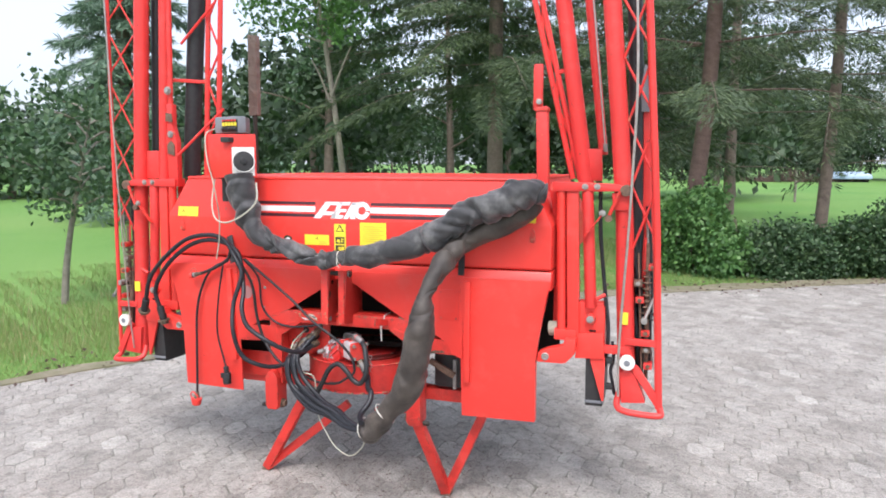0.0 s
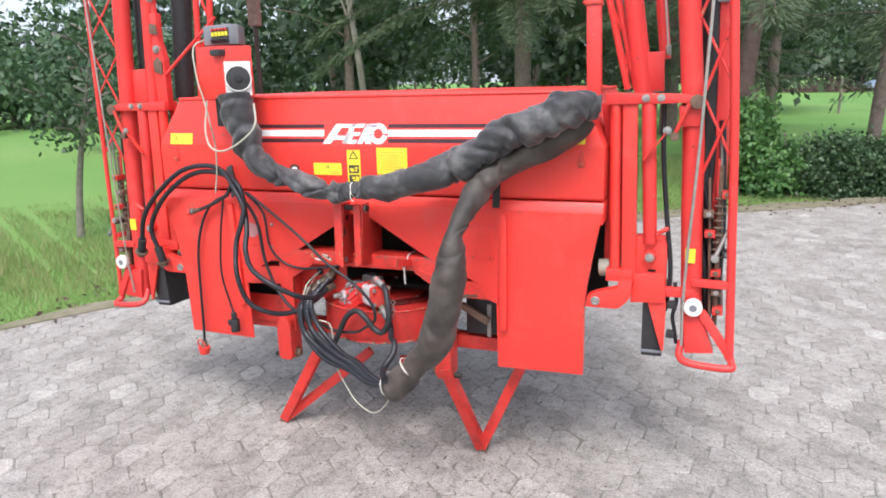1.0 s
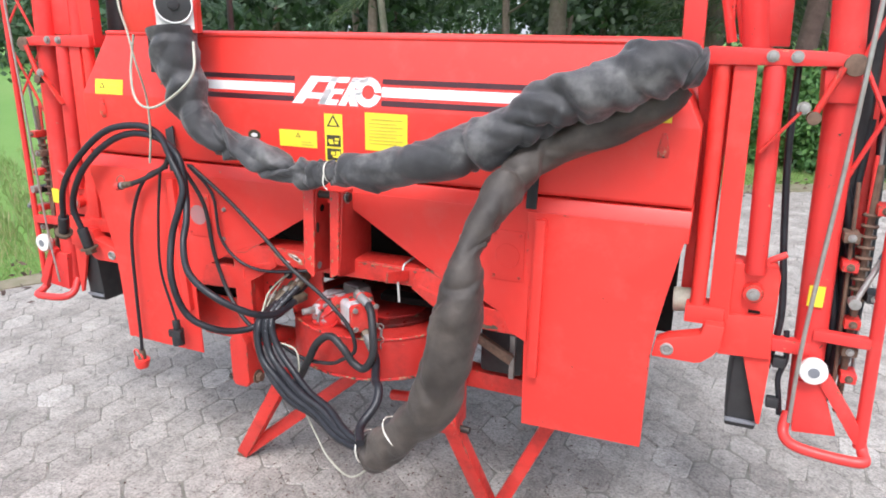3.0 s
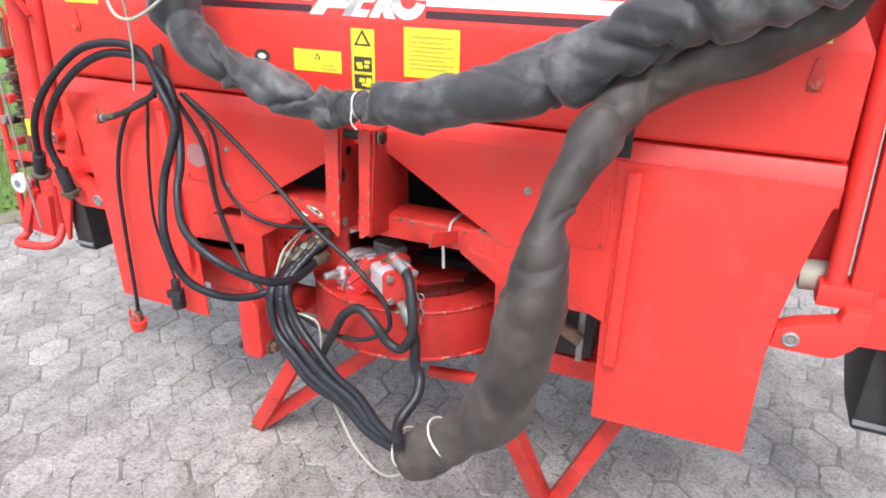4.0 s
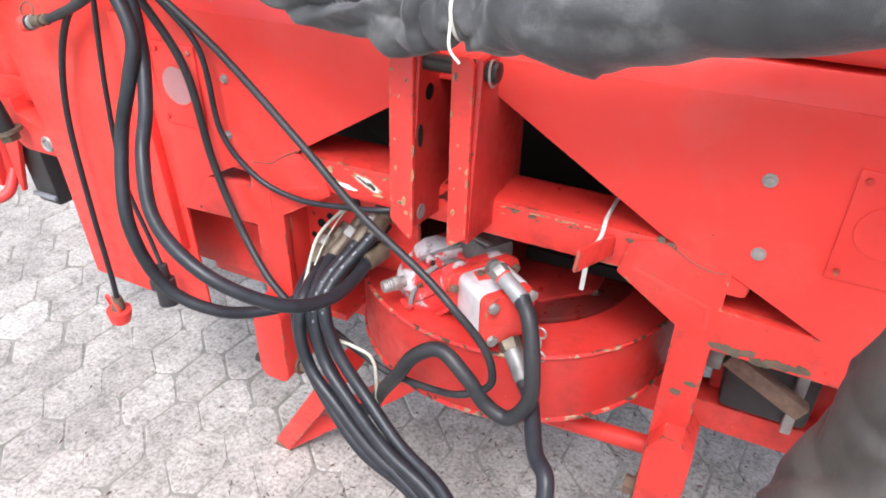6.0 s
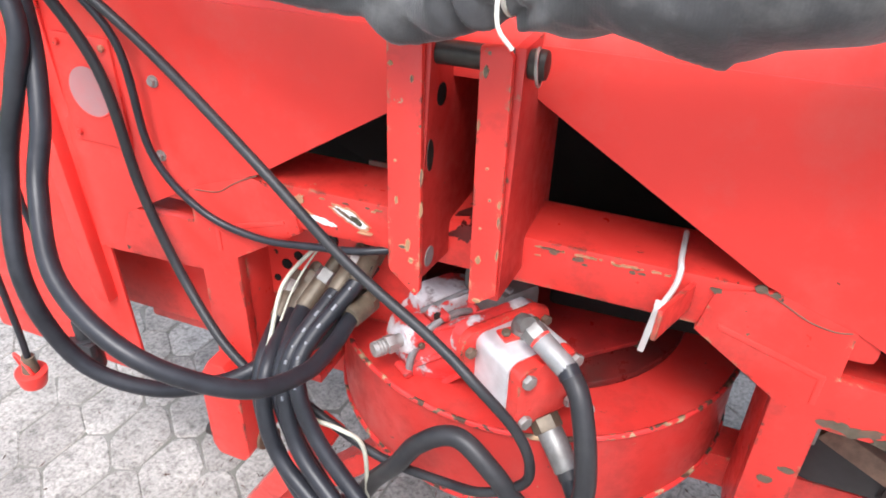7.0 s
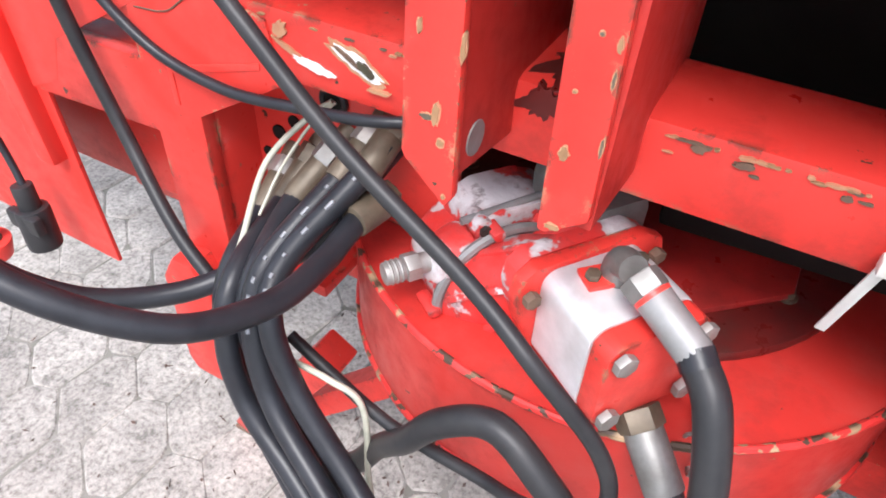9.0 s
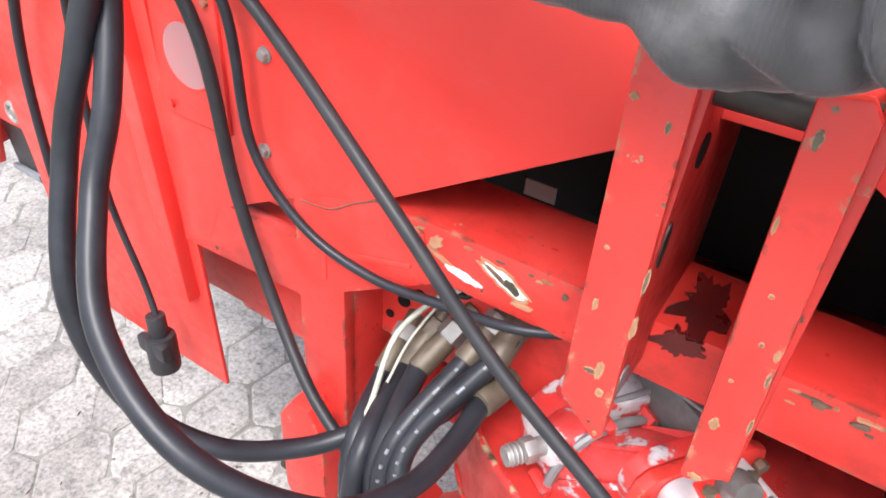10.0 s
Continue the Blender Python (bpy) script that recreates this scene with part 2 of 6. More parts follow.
BARK_PALE = plain("pale_bark", (0.27, 0.25, 0.21), (0.16, 0.14, 0.11), 18, 0.9, 0, 0.6, 0.02)
EARTH = plain("dry_verge", (0.25, 0.21, 0.155), (0.115, 0.115, 0.055), 7, 0.95, 0, 0.6, 0.03)


# ---------------------------------------------------------------- mesh helpers
def mesh_of(name, bm):
    me = bpy.data.meshes.new(name)
    bm.to_mesh(me)
    bm.free()
    return me


def part(name, bm, material, parent, label="", smooth=True):
    """Links a bmesh (or a mesh) as one mesh object under a thing or part."""
    me = mesh_of(name, bm) if isinstance(bm, bmesh.types.BMesh) else bm
    if not me.materials:
        me.materials.append(material)
    if smooth and isinstance(bm, bmesh.types.BMesh):
        me.set_sharp_from_angle(angle=radians(35))
        for p in me.polygons:
            p.use_smooth = True
    ob = new(name, me)
    ob.parent = parent
    if label:
        tagged(ob, label)
    return ob


def thing(name, label, category, at=(0, 0, 0), group="", kind=""):
    ob = new(name)
    ob.location = at
    ob.empty_display_size = 0.1
    return tagged(ob, label, category, group, kind)


def prism(poly, y0, y1, bevel=0.004, bm=None, axis="y"):
    """A plate from an outline in x and z, from y0 to y1 (axis 'x': outline in y and z; 'z': in x and y)."""
    own = bmesh.new()
    def at(p, d):
        return {"y": (p[0], d, p[1]), "x": (d, p[0], p[1]), "z": (p[0], p[1], d)}[axis]
    a = [own.verts.new(at(p, y0)) for p in poly]
    b = [own.verts.new(at(p, y1)) for p in poly]
    own.faces.new(a)
    own.faces.new(b[::-1])
    n = len(poly)
    for i in range(n):
        own.faces.new((a[i], b[i], b[(i + 1) % n], a[(i + 1) % n]))
    bmesh.ops.recalc_face_normals(own, faces=own.faces)
    if bevel:
        bmesh.ops.bevel(own, geom=own.edges[:], offset=bevel, segments=2, profile=0.6, affect="EDGES", clamp_overlap=True)
    return join(bm, own)


def join(bm, own):
    if bm is None:
        return own
    me = mesh_of("tmp", own)
    bm.from_mesh(me)
    bpy.data.meshes.remove(me)
    return bm


def box(x0, x1, y0, y1, z0, z1, bevel=0.005, bm=None):
    return prism([(x0, z0), (x1, z0), (x1, z1), (x0, z1)], y0, y1, bevel, bm)


def tube(p, q, r, segs=14, bm=None, r2=None, bevel=0.0):
    """A round bar between two points."""
    p, q = Vector(p), Vector(q)
    own = bmesh.new()
    m = Matrix.Translation((p + q) / 2) @ (q - p).to_track_quat("Z", "Y").to_matrix().to_4x4()
    bmesh.ops.create_cone(own, cap_ends=True, segments=segs, radius1=r, radius2=r if r2 is None else r2, depth=(q - p).length, matrix=m)
    if bevel:
        rim = [e for e in own.edges if len(e.link_faces) == 2 and any(len(f.verts) > 4 for f in e.link_faces)]
        bmesh.ops.bevel(own, geom=rim, offset=bevel, segments=2, profile=0.6, affect="EDGES", clamp_overlap=True)
    return join(bm, own)


def bar(p, q, w, h, up=(0, 0, 1), bevel=0.004, bm=None):
    """A box section between two points, w across and h along up."""
    p, q = Vector(p), Vector(q)
    d = (q - p).normalized()
    side = d.cross(Vector(up)).normalized()
    u = side.cross(d)
    own = bmesh.new()
    bmesh.ops.create_cube(own, size=1.0)
    m = Matrix((side, d, u)).transposed().to_4x4()
    m.translation = (p + q) / 2
    bmesh.ops.transform(own, matrix=m @ Matrix.Diagonal((w, (q - p).length, h, 1)), verts=own.verts)
    if bevel:
        bmesh.ops.bevel(own, geom=own.edges[:], offset=bevel, segments=2, profile=0.6, affect="EDGES", clamp_overlap=True)
    return join(bm, own)


def ring(centre, normal, r, t, segs=28, tsegs=8, bm=None):
    """A torus."""
    own = bmesh.new()
    rows = []
    for i in range(segs):
        a = 2 * math.pi * i / segs
        rows.append([own.verts.new(((r + t * math.cos(b)) * math.cos(a), (r + t * math.cos(b)) * math.sin(a), t * math.sin(b)))
                     for b in (2 * math.pi * j / tsegs for j in range(tsegs))])
    for i in range(segs):
        for j in range(tsegs):
            own.faces.new((rows[i][j], rows[(i + 1) % segs][j], rows[(i + 1) % segs][(j + 1) % tsegs], rows[i][(j + 1) % tsegs]))
    m = Matrix.Translation(centre) @ Vector(normal).to_track_quat("Z", "Y").to_matrix().to_4x4()
    bmesh.ops.transform(own, matrix=m, verts=own.verts)
    return join(bm, own)


def bolt(centre, normal, r, h, bm=None, washer=True):
    """A hexagon head on a washer."""
    c, n = Vector(centre), Vector(normal).normalized()
    own = bmesh.new()
    if washer:
        tube(c, c + n * h * 0.3, r * 1.45, 18, own)
    tube(c + n * h * 0.2, c + n * h, r, 6, own, bevel=r * 0.12)
    return join(bm, own)


def spline(points, steps=8):
    """Points along a smooth curve through the given ones."""
    p = np.array(points, float)
    p = np.vstack([2 * p[0] - p[1], p, 2 * p[-1] - p[-2]])
    out = []
    for i in range(1, len(p) - 2):
        for t in np.linspace(0, 1, steps, endpoint=False):
            out.append(0.5 * ((2 * p[i]) + (p[i + 1] - p[i - 1]) * t + (2 * p[i - 1] - 5 * p[i] + 4 * p[i + 1] - p[i + 2]) * t ** 2
                              + (3 * p[i] - p[i - 1] - 3 * p[i + 1] + p[i + 2]) * t ** 3))
    out.append(p[-2])
    return np.array(out)


def sweep(points, radius, segs=12, steps=8, swell=None, bm=None):
    """A round hose through points; radius is a number or one per point; swell(u, angle) scales it."""
    n = len(points)
    rad = [radius] * n if isinstance(radius, (int, float)) else radius
    q = spline([(*p, r) for p, r in zip(points, rad)], steps)
    path, rr = q[:, :3], q[:, 3]
    tan = np.gradient(path, axis=0)
    tan /= np.linalg.norm(tan, axis=1)[:, None]
    own = bmesh.new()
    up = Vector((0.0, 0.3, 1.0)) if abs(tan[0][2]) < 0.9 else Vector((0.0, 1.0, 0.0))
    loops = []
    for k, (c, r, d) in enumerate(zip(path, rr, tan)):
        d = Vector(d)
        up = (up - d * up.dot(d)).normalized()
        side = d.cross(up)
        loop = []
        for j in range(segs):
            a = 2 * math.pi * j / segs
            s = swell(k / (len(path) - 1), a, k) if swell else 1.0
            loop.append(own.verts.new(Vector(c) + (side * math.cos(a) + up * math.sin(a)) * (r * s)))
        loops.append(loop)
    for a, b in zip(loops, loops[1:]):
        for j in range(segs):
            own.faces.new((a[j], a[(j + 1) % segs], b[(j + 1) % segs], b[j]))
    own.faces.new(loops[0][::-1])
    own.faces.new(loops[-1])
    return join(bm, own)


def shear(bm, y_at):
    """Leans a mesh to and fro: shifts every point in y by y_at(z)."""
    for v in bm.verts:
        v.co.y += y_at(v.co.z)
    return bm


def mirror(bm, s):
    """Turns the mesh over to the other side of the machine where s is negative."""
    if s < 0:
        bmesh.ops.scale(bm, vec=(-1, 1, 1), verts=bm.verts)
        bmesh.ops.reverse_faces(bm, faces=bm.faces)
    return bm


# ---------------------------------------------------------------- ground and paving
def sheet(name, pts, z, material):
    bm = bmesh.new()
    f = bm.faces.new([bm.verts.new((x, y, z)) for x, y in pts])
    bmesh.ops.triangulate(bm, faces=[f])
    ob = new(name, mesh_of(name, bm))
    ob.data.materials.append(material)
    return ob


ground = sheet("ground", [(-2500, -2500), (2500, -2500), (2500, 2500), (-2500, 2500)], -0.03, GRASS)
tagged(ground, "wide green meadow running to the woods", "meadow", kind="structure")

EDGE = [(-8.9, -9.0), (-2.845, 0.62), (-2.58, 1.07), (-2.19, 1.67), (-1.2, 3.1), (0.0, 4.55), (1.31, 5.5), (2.75, 6.36), (3.91, 7.03), (7.0, 8.8), (11.0, 11.0)]
YARD = EDGE + [(13.0, -9.0)]


def inside(x, y, poly):
    hit = False
    for (x0, y0), (x1, y1) in zip(poly, poly[1:] + poly[:1]):
        if (y0 > y) != (y1 > y) and x < (x1 - x0) * (y - y0) / (y1 - y0) + x0:
            hit = not hit
    return hit


def along_edge(step):
    """Points at even steps along the yard edge."""
    out = []
    for (x0, y0), (x1, y1) in zip(EDGE, EDGE[1:]):
        n = max(1, int(math.hypot(x1 - x0, y1 - y0) / step))
        out += [(x0 + (x1 - x0) * i / n, y0 + (y1 - y0) * i / n, 0.0) for i in range(n)]
    return np.array(out + [(*EDGE[-1], 0.0)])


paving = sheet("paving", YARD, -0.0032, JOINT)
tagged(paving, "weathered grey hexagonal concrete paving with soil in the joints", "paving", kind="structure")


def edging():
    """A low concrete edge between the yard and the meadow."""
    bm = bmesh.new()
    e = along_edge(0.3)
    d = np.gradient(e, axis=0)
    d /= np.linalg.norm(d, axis=1)[:, None]
    side = np.stack([-d[:, 1], d[:, 0], 0 * d[:, 0]], 1)
    loops = []
    for k, (c, s) in enumerate(zip(e, side)):
        w = (0.16 if c[0] < 0 else 0.34) + 0.14 * noise.noise((k * 0.7, 0, 0)) + 0.07 * noise.noise((k * 2.1, 5, 0))
        loops.append([bm.verts.new(v) for v in ((*(c - s * 0.02)[:2], -0.03), (*(c - s * 0.015)[:2], 0.008), (*(c + s * (w - 0.03))[:2], 0.008), (*(c + s * w)[:2], -0.035))])
    for a, b in zip(loops, loops[1:]):
        for j in range(3):
            bm.faces.new((a[j], a[j + 1], b[j + 1], b[j]))
    bmesh.ops.recalc_face_normals(bm, faces=bm.faces)
    ob = new("verge", mesh_of("verge", bm))
    ob.data.materials.append(EARTH)
    tagged(ob, "dry sandy strip along the edge of the yard", "verge", kind="structure")


edging()

# ---------------------------------------------------------------- the spreader
M = thing("fertilizer_spreader", "red pneumatic fertilizer spreader with upright folded booms on the paving", "farm machine")
XC = -0.02


def loft(rings, bevel=0.006, cap=True):
    """Rectangles (x0, x1, y0, y1, z) joined from the lowest to the highest."""
    bm = bmesh.new()
    rows = [[bm.verts.new(p) for p in ((x0, y0, z), (x1, y0, z), (x1, y1, z), (x0, y1, z))] for x0, x1, y0, y1, z in rings]
    for a, b in zip(rows, rows[1:]):
        for j in range(4):
            bm.faces.new((a[j], a[(j + 1) % 4], b[(j + 1) % 4], b[j]))
    if cap:
        bm.faces.new(rows[0][::-1])
        bm.faces.new(rows[-1])
    bmesh.ops.recalc_face_normals(bm, faces=bm.faces)
    if bevel:
        bmesh.ops.bevel(bm, geom=bm.edges[:], offset=bevel, segments=3, profile=0.6, affect="EDGES", clamp_overlap=True)
    return bm


def hopper():
    bm = loft([(-0.893, 0.893, 0.006, 1.16, 1.038), (-0.897, 0.893, 0.0, 1.16, 1.046), (-0.897, 0.893, 0.0, 1.16, 1.215), (-0.80, 0.80, 0.03, 1.10, 1.392)])
    body = part("hopper", bm, RED, M, "faded red sheet steel hopper")
    rim = bmesh.new()
    for p, q in (((-0.80, 0.032), (0.80, 0.032)), ((0.80, 0.032), (0.80, 1.10)), ((0.80, 1.10), (-0.80, 1.10)), ((-0.80, 1.10), (-0.80, 0.032))):
        tube((*p, 1.392), (*q, 1.392), 0.007, 8, rim)
    part("rim", rim, RED, body)
    part("lid", loft([(-0.78, 0.78, 0.06, 1.08, 1.394), (-0.76, 0.76, 0.08, 1.06, 1.402)], 0.003), RED, body)
    # hopper bottom coloured near-black to hold the cavity's shade
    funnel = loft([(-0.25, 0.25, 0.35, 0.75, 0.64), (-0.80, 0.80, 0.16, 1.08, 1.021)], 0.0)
    part("funnel", funnel, DARK, M, "hopper bottom behind the frame, near-black for shade")
    # narrow ledge on which the hopper rests
    part("ledge", prism([(-0.0112, 0.960), (-0.0112, 0.997), (0.003, 1.032), (0.12, 1.032), (0.12, 0.960)], -0.9, 0.895, 0.004, axis="x"), RED, M, "sloping red ledge below the hopper")


hopper()


def slope_y(z):
    """The front of the upper hopper panel."""
    return (z - 1.215) / 0.177 * 0.03


def decal(name, poly, material, parent, label="", lift=0.0012, depth=0.0012, on="slope"):
    """A thin film on the hopper front; outline in x and z."""
    bm = bmesh.new()
    def y(z):
        return slope_y(z) if on == "slope" and z > 1.215 else 0.0
    a = [bm.verts.new((x, y(z) - lift, z)) for x, z in poly]
    b = [bm.verts.new((x, y(z) - lift + depth * 0.8, z)) for x, z in poly]
    n = len(poly)
    bm.faces.new(a)
    for i in range(n):
        bm.faces.new((a[i], b[i], b[(i + 1) % n], a[(i + 1) % n]))
    bmesh.ops.recalc_face_normals(bm, faces=bm.faces)
    return part(name, bm, material, parent, label, smooth=False)


def rect(x0, x1, z0, z1):
    return [(x0, z0), (x1, z0), (x1, z1), (x0, z1)]


def decals():
    for x0, x1 in ((-0.44, -0.135), (0.125, 0.54)):
        decal("dark_stripe", rect(x0, x1, 1.279, 1.292), STRIPE_DARK, M)
        decal("white_stripe", rect(x0, x1, 1.248, 1.272), STRIPE_WHITE, M)
        decal("dark_stripe", rect(x0, x1, 1.226, 1.240), STRIPE_DARK, M)
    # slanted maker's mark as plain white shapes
    logo = bmesh.new()
    def slab(poly):
        a = [logo.verts.new((x, slope_y(max(z, 1.216)) - 0.0014, z)) for x, z in poly]
        logo.faces.new(a)
    k = 0.55
    def sl(x0, x1, z0, z1):
        slab([(x0 + k * (z0 - 1.22), z0), (x1 + k * (z0 - 1.22), z0), (x1 + k * (z1 - 1.22), z1), (x0 + k * (z1 - 1.22), z1)])
    slab([(-0.140, 1.222), (-0.107, 1.222), (-0.052, 1.293), (-0.085, 1.293)])
    sl(-0.104, -0.030, 1.236, 1.251)
    sl(-0.098, -0.050, 1.279, 1.293)
    for z0, z1 in ((1.222, 1.236), (1.250, 1.263), (1.279, 1.293)):
        sl(-0.062, -0.006, z0, z1)
    sl(-0.062, -0.040, 1.222, 1.293)
    sl(0.000, 0.022, 1.222, 1.293)
    sl(0.000, 0.048, 1.279, 1.293)
    sl(0.018, 0.048, 1.250, 1.263)
    slab([(0.024, 1.250), (0.046, 1.250), (0.060, 1.222), (0.036, 1.222)])
    n = 28
    for i in range(n):
        a0, a1 = 2 * math.pi * i / n, 2 * math.pi * (i + 1) / n
        if i % 14 == 13:
            continue
        slab([(0.086 + r1 * math.cos(a), 1.258 + r1 * 0.98 * math.sin(a)) for r1, a in ((0.018, a0), (0.038, a0), (0.038, a1), (0.018, a1))])
    for f in logo.faces:
        if f.normal.y > 0:
            f.normal_flip()
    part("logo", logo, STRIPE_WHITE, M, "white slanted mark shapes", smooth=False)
    # yellow notices with unreadable print as bars
    def notice(x0, x1, z0, z1, bars, triangle=None, ink=INK_SOFT):
        st = decal("warning_sticker", rect(x0, x1, z0, z1), YELLOW, M, "yellow warning sticker")
        for b in bars:
            decal("print_bar", rect(*b), ink, st, lift=0.0022, depth=0.0008)
        if triangle:
            cx, cz, r = triangle
            decal("warning_triangle", [(cx - r, cz - 0.6 * r), (cx + r, cz - 0.6 * r), (cx, cz + r)], INK, st, lift=0.0022, depth=0.0008)
            decal("triangle_field", [(cx - 0.6 * r, cz - 0.42 * r), (cx + 0.6 * r, cz - 0.42 * r), (cx, cz + 0.58 * r)], YELLOW, st, lift=0.0028, depth=0.0004)
        return st
    notice(-0.843, -0.735, 1.216, 1.259, [(-0.79, -0.745, 1.238, 1.243), (-0.79, -0.75, 1.228, 1.231), (-0.83, -0.78, 1.220, 1.223)], (-0.815, 1.240, 0.010))
    notice(-0.185, -0.067, 1.105, 1.150, [(-0.115, -0.085, 1.118, 1.121), (-0.115, -0.078, 1.110, 1.114)], (-0.125, 1.136, 0.008))
    warn = notice(-0.042, 0.012, 1.070, 1.199, [], (-0.015, 1.178, 0.020))
    rnd = random.Random(4)
    for zc in (1.128, 1.092):
        decal("pictogram_frame", rect(-0.036, 0.006, zc - 0.014, zc + 0.016), INK, warn, lift=0.0022, depth=0.0008)
        for i in range(5):
            x = -0.032 + rnd.random() * 0.026
            z = zc - 0.010 + rnd.random() * 0.016
            decal("pictogram_patch", rect(x, x + 0.008 + 0.006 * rnd.random(), z, z + 0.005 + 0.004 * rnd.random()), YELLOW, warn, lift=0.0028 + 0.0001 * i, depth=0.0004)
    notice(0.079, 0.199, 1.112, 1.208, [(0.095, 0.185, 1.190, 1.193)] + [(0.09, 0.17 + 0.018 * ((i * 7) % 2), 1.180 - 0.0085 * i, 1.1825 - 0.0085 * i) for i in range(7)])
    notice(0.745, 0.83, 1.224, 1.267, [(0.79, 0.82, 1.236, 1.239), (0.78, 0.82, 1.248, 1.251)])
    # small black oval test mark and the two slotted key plates
    for cx, cz, rx, rz, mat in ((-0.268, 1.128, 0.021, 0.015, INK), (-0.268, 1.128, 0.011, 0.006, STRIPE_WHITE)):
        decal("test_mark", [(cx + rx * math.cos(a), cz + rz * math.sin(a)) for a in (i * math.pi / 8 for i in range(16))], mat, M, lift=0.0012 if mat is INK else 0.002, depth=0.0008)
    for s in (-1, 1):
        bm = prism([(0.808, 1.148), (0.830, 1.148), (0.832, 1.165), (0.824, 1.202), (0.814, 1.202), (0.806, 1.165)], -0.003, 0.004, 0.001)
        bolt((0.819, -0.003, 1.158), (0, -1, 0), 0.006, 0.004, bm)
        part("latch_plate", mirror(bm, s), RED_WORN, M)


decals()


def front_sheets():
    for s in (-1, 1):
        x0 = 0.034 if s > 0 else 0.082
        def zd(x):
            return 0.970 - 0.614 * (x - 0.012)
        poly = [(x0, 0.9985), (0.535, 0.9985), (0.535, 0.655), (0.49, 0.675), (0.47, 0.722), (0.345, 0.787), (0.265, 0.815), (x0, zd(x0))]
        part("lower_sheet", mirror(prism(poly, -0.012, -0.004, 0.002), s), RED, M, "red lower front sheet cut away over the frame")
        def lean(z):
            return (0.99 - z) * 0.040
        flap = [(0.529, 0.410), (0.837, 0.416), (0.838, 0.66), (0.845, 0.74), (0.860, 0.83), (0.882, 0.945), (0.895, 0.999), (0.526, 0.999), (0.527, 0.66)]
        f = part("side_flap", mirror(shear(prism(flap, -0.018, -0.0125, 0.002), lean), s), RED_FLAP, M, "broad hanging side flap of red sheet")
        edge = bmesh.new()
        for p, q in zip(flap[1:6], flap[2:7]):
            bar((p[0] - 0.002, 0.0, p[1]), (q[0] - 0.002, 0.0, q[1]), 0.003, 0.034, (0, 1, 0), 0.0, edge)
        part("folded_edge", mirror(shear(edge, lean), s), RED, f)
        rib = prism([(0.542, 0.56), (0.568, 0.56), (0.574, 0.985), (0.548, 0.985)], -0.036, -0.012, 0.005)
        part("stiffening_rib", mirror(shear(rib, lean), s), RED, M)
        # embossed plate with a reflector recess and rivets
        emb = prism([(0.435, 0.815), (0.520, 0.815), (0.520, 0.945), (0.435, 0.945)], -0.0155, -0.010, 0.0025)
        e = part("embossed_plate", mirror(emb, s), RED, M)
        part("reflector", mirror(tube((0.478, -0.0165, 0.880), (0.478, -0.014, 0.880), 0.030, 24), s), FADED if s < 0 else RED, e, "dull faded round reflector")
        part("reflector_rim", mirror(ring((0.478, -0.0158, 0.880), (0, 1, 0), 0.0305, 0.0012, 32, 6), s), RED, e)
        for rx, rz in ((0.445, 0.826), (0.510, 0.826), (0.445, 0.934), (0.510, 0.934)):
            part("rivet", mirror(tube((rx, -0.015, rz), (rx, -0.019, rz), 0.004, 8, bevel=0.001), s), RED_WORN, e)
        for bx, bz in ((0.365, 0.905), (0.375, 0.815)):
            part("bolt", mirror(bolt((bx + (0.02 if s < 0 else -0.008), -0.012, bz + (0.008 if s > 0 else 0.0)), (0, -1, 0), 0.0048 if s < 0 else 0.0056, 0.006), s), STEEL, M, "bright zinc bolt")


front_sheets()


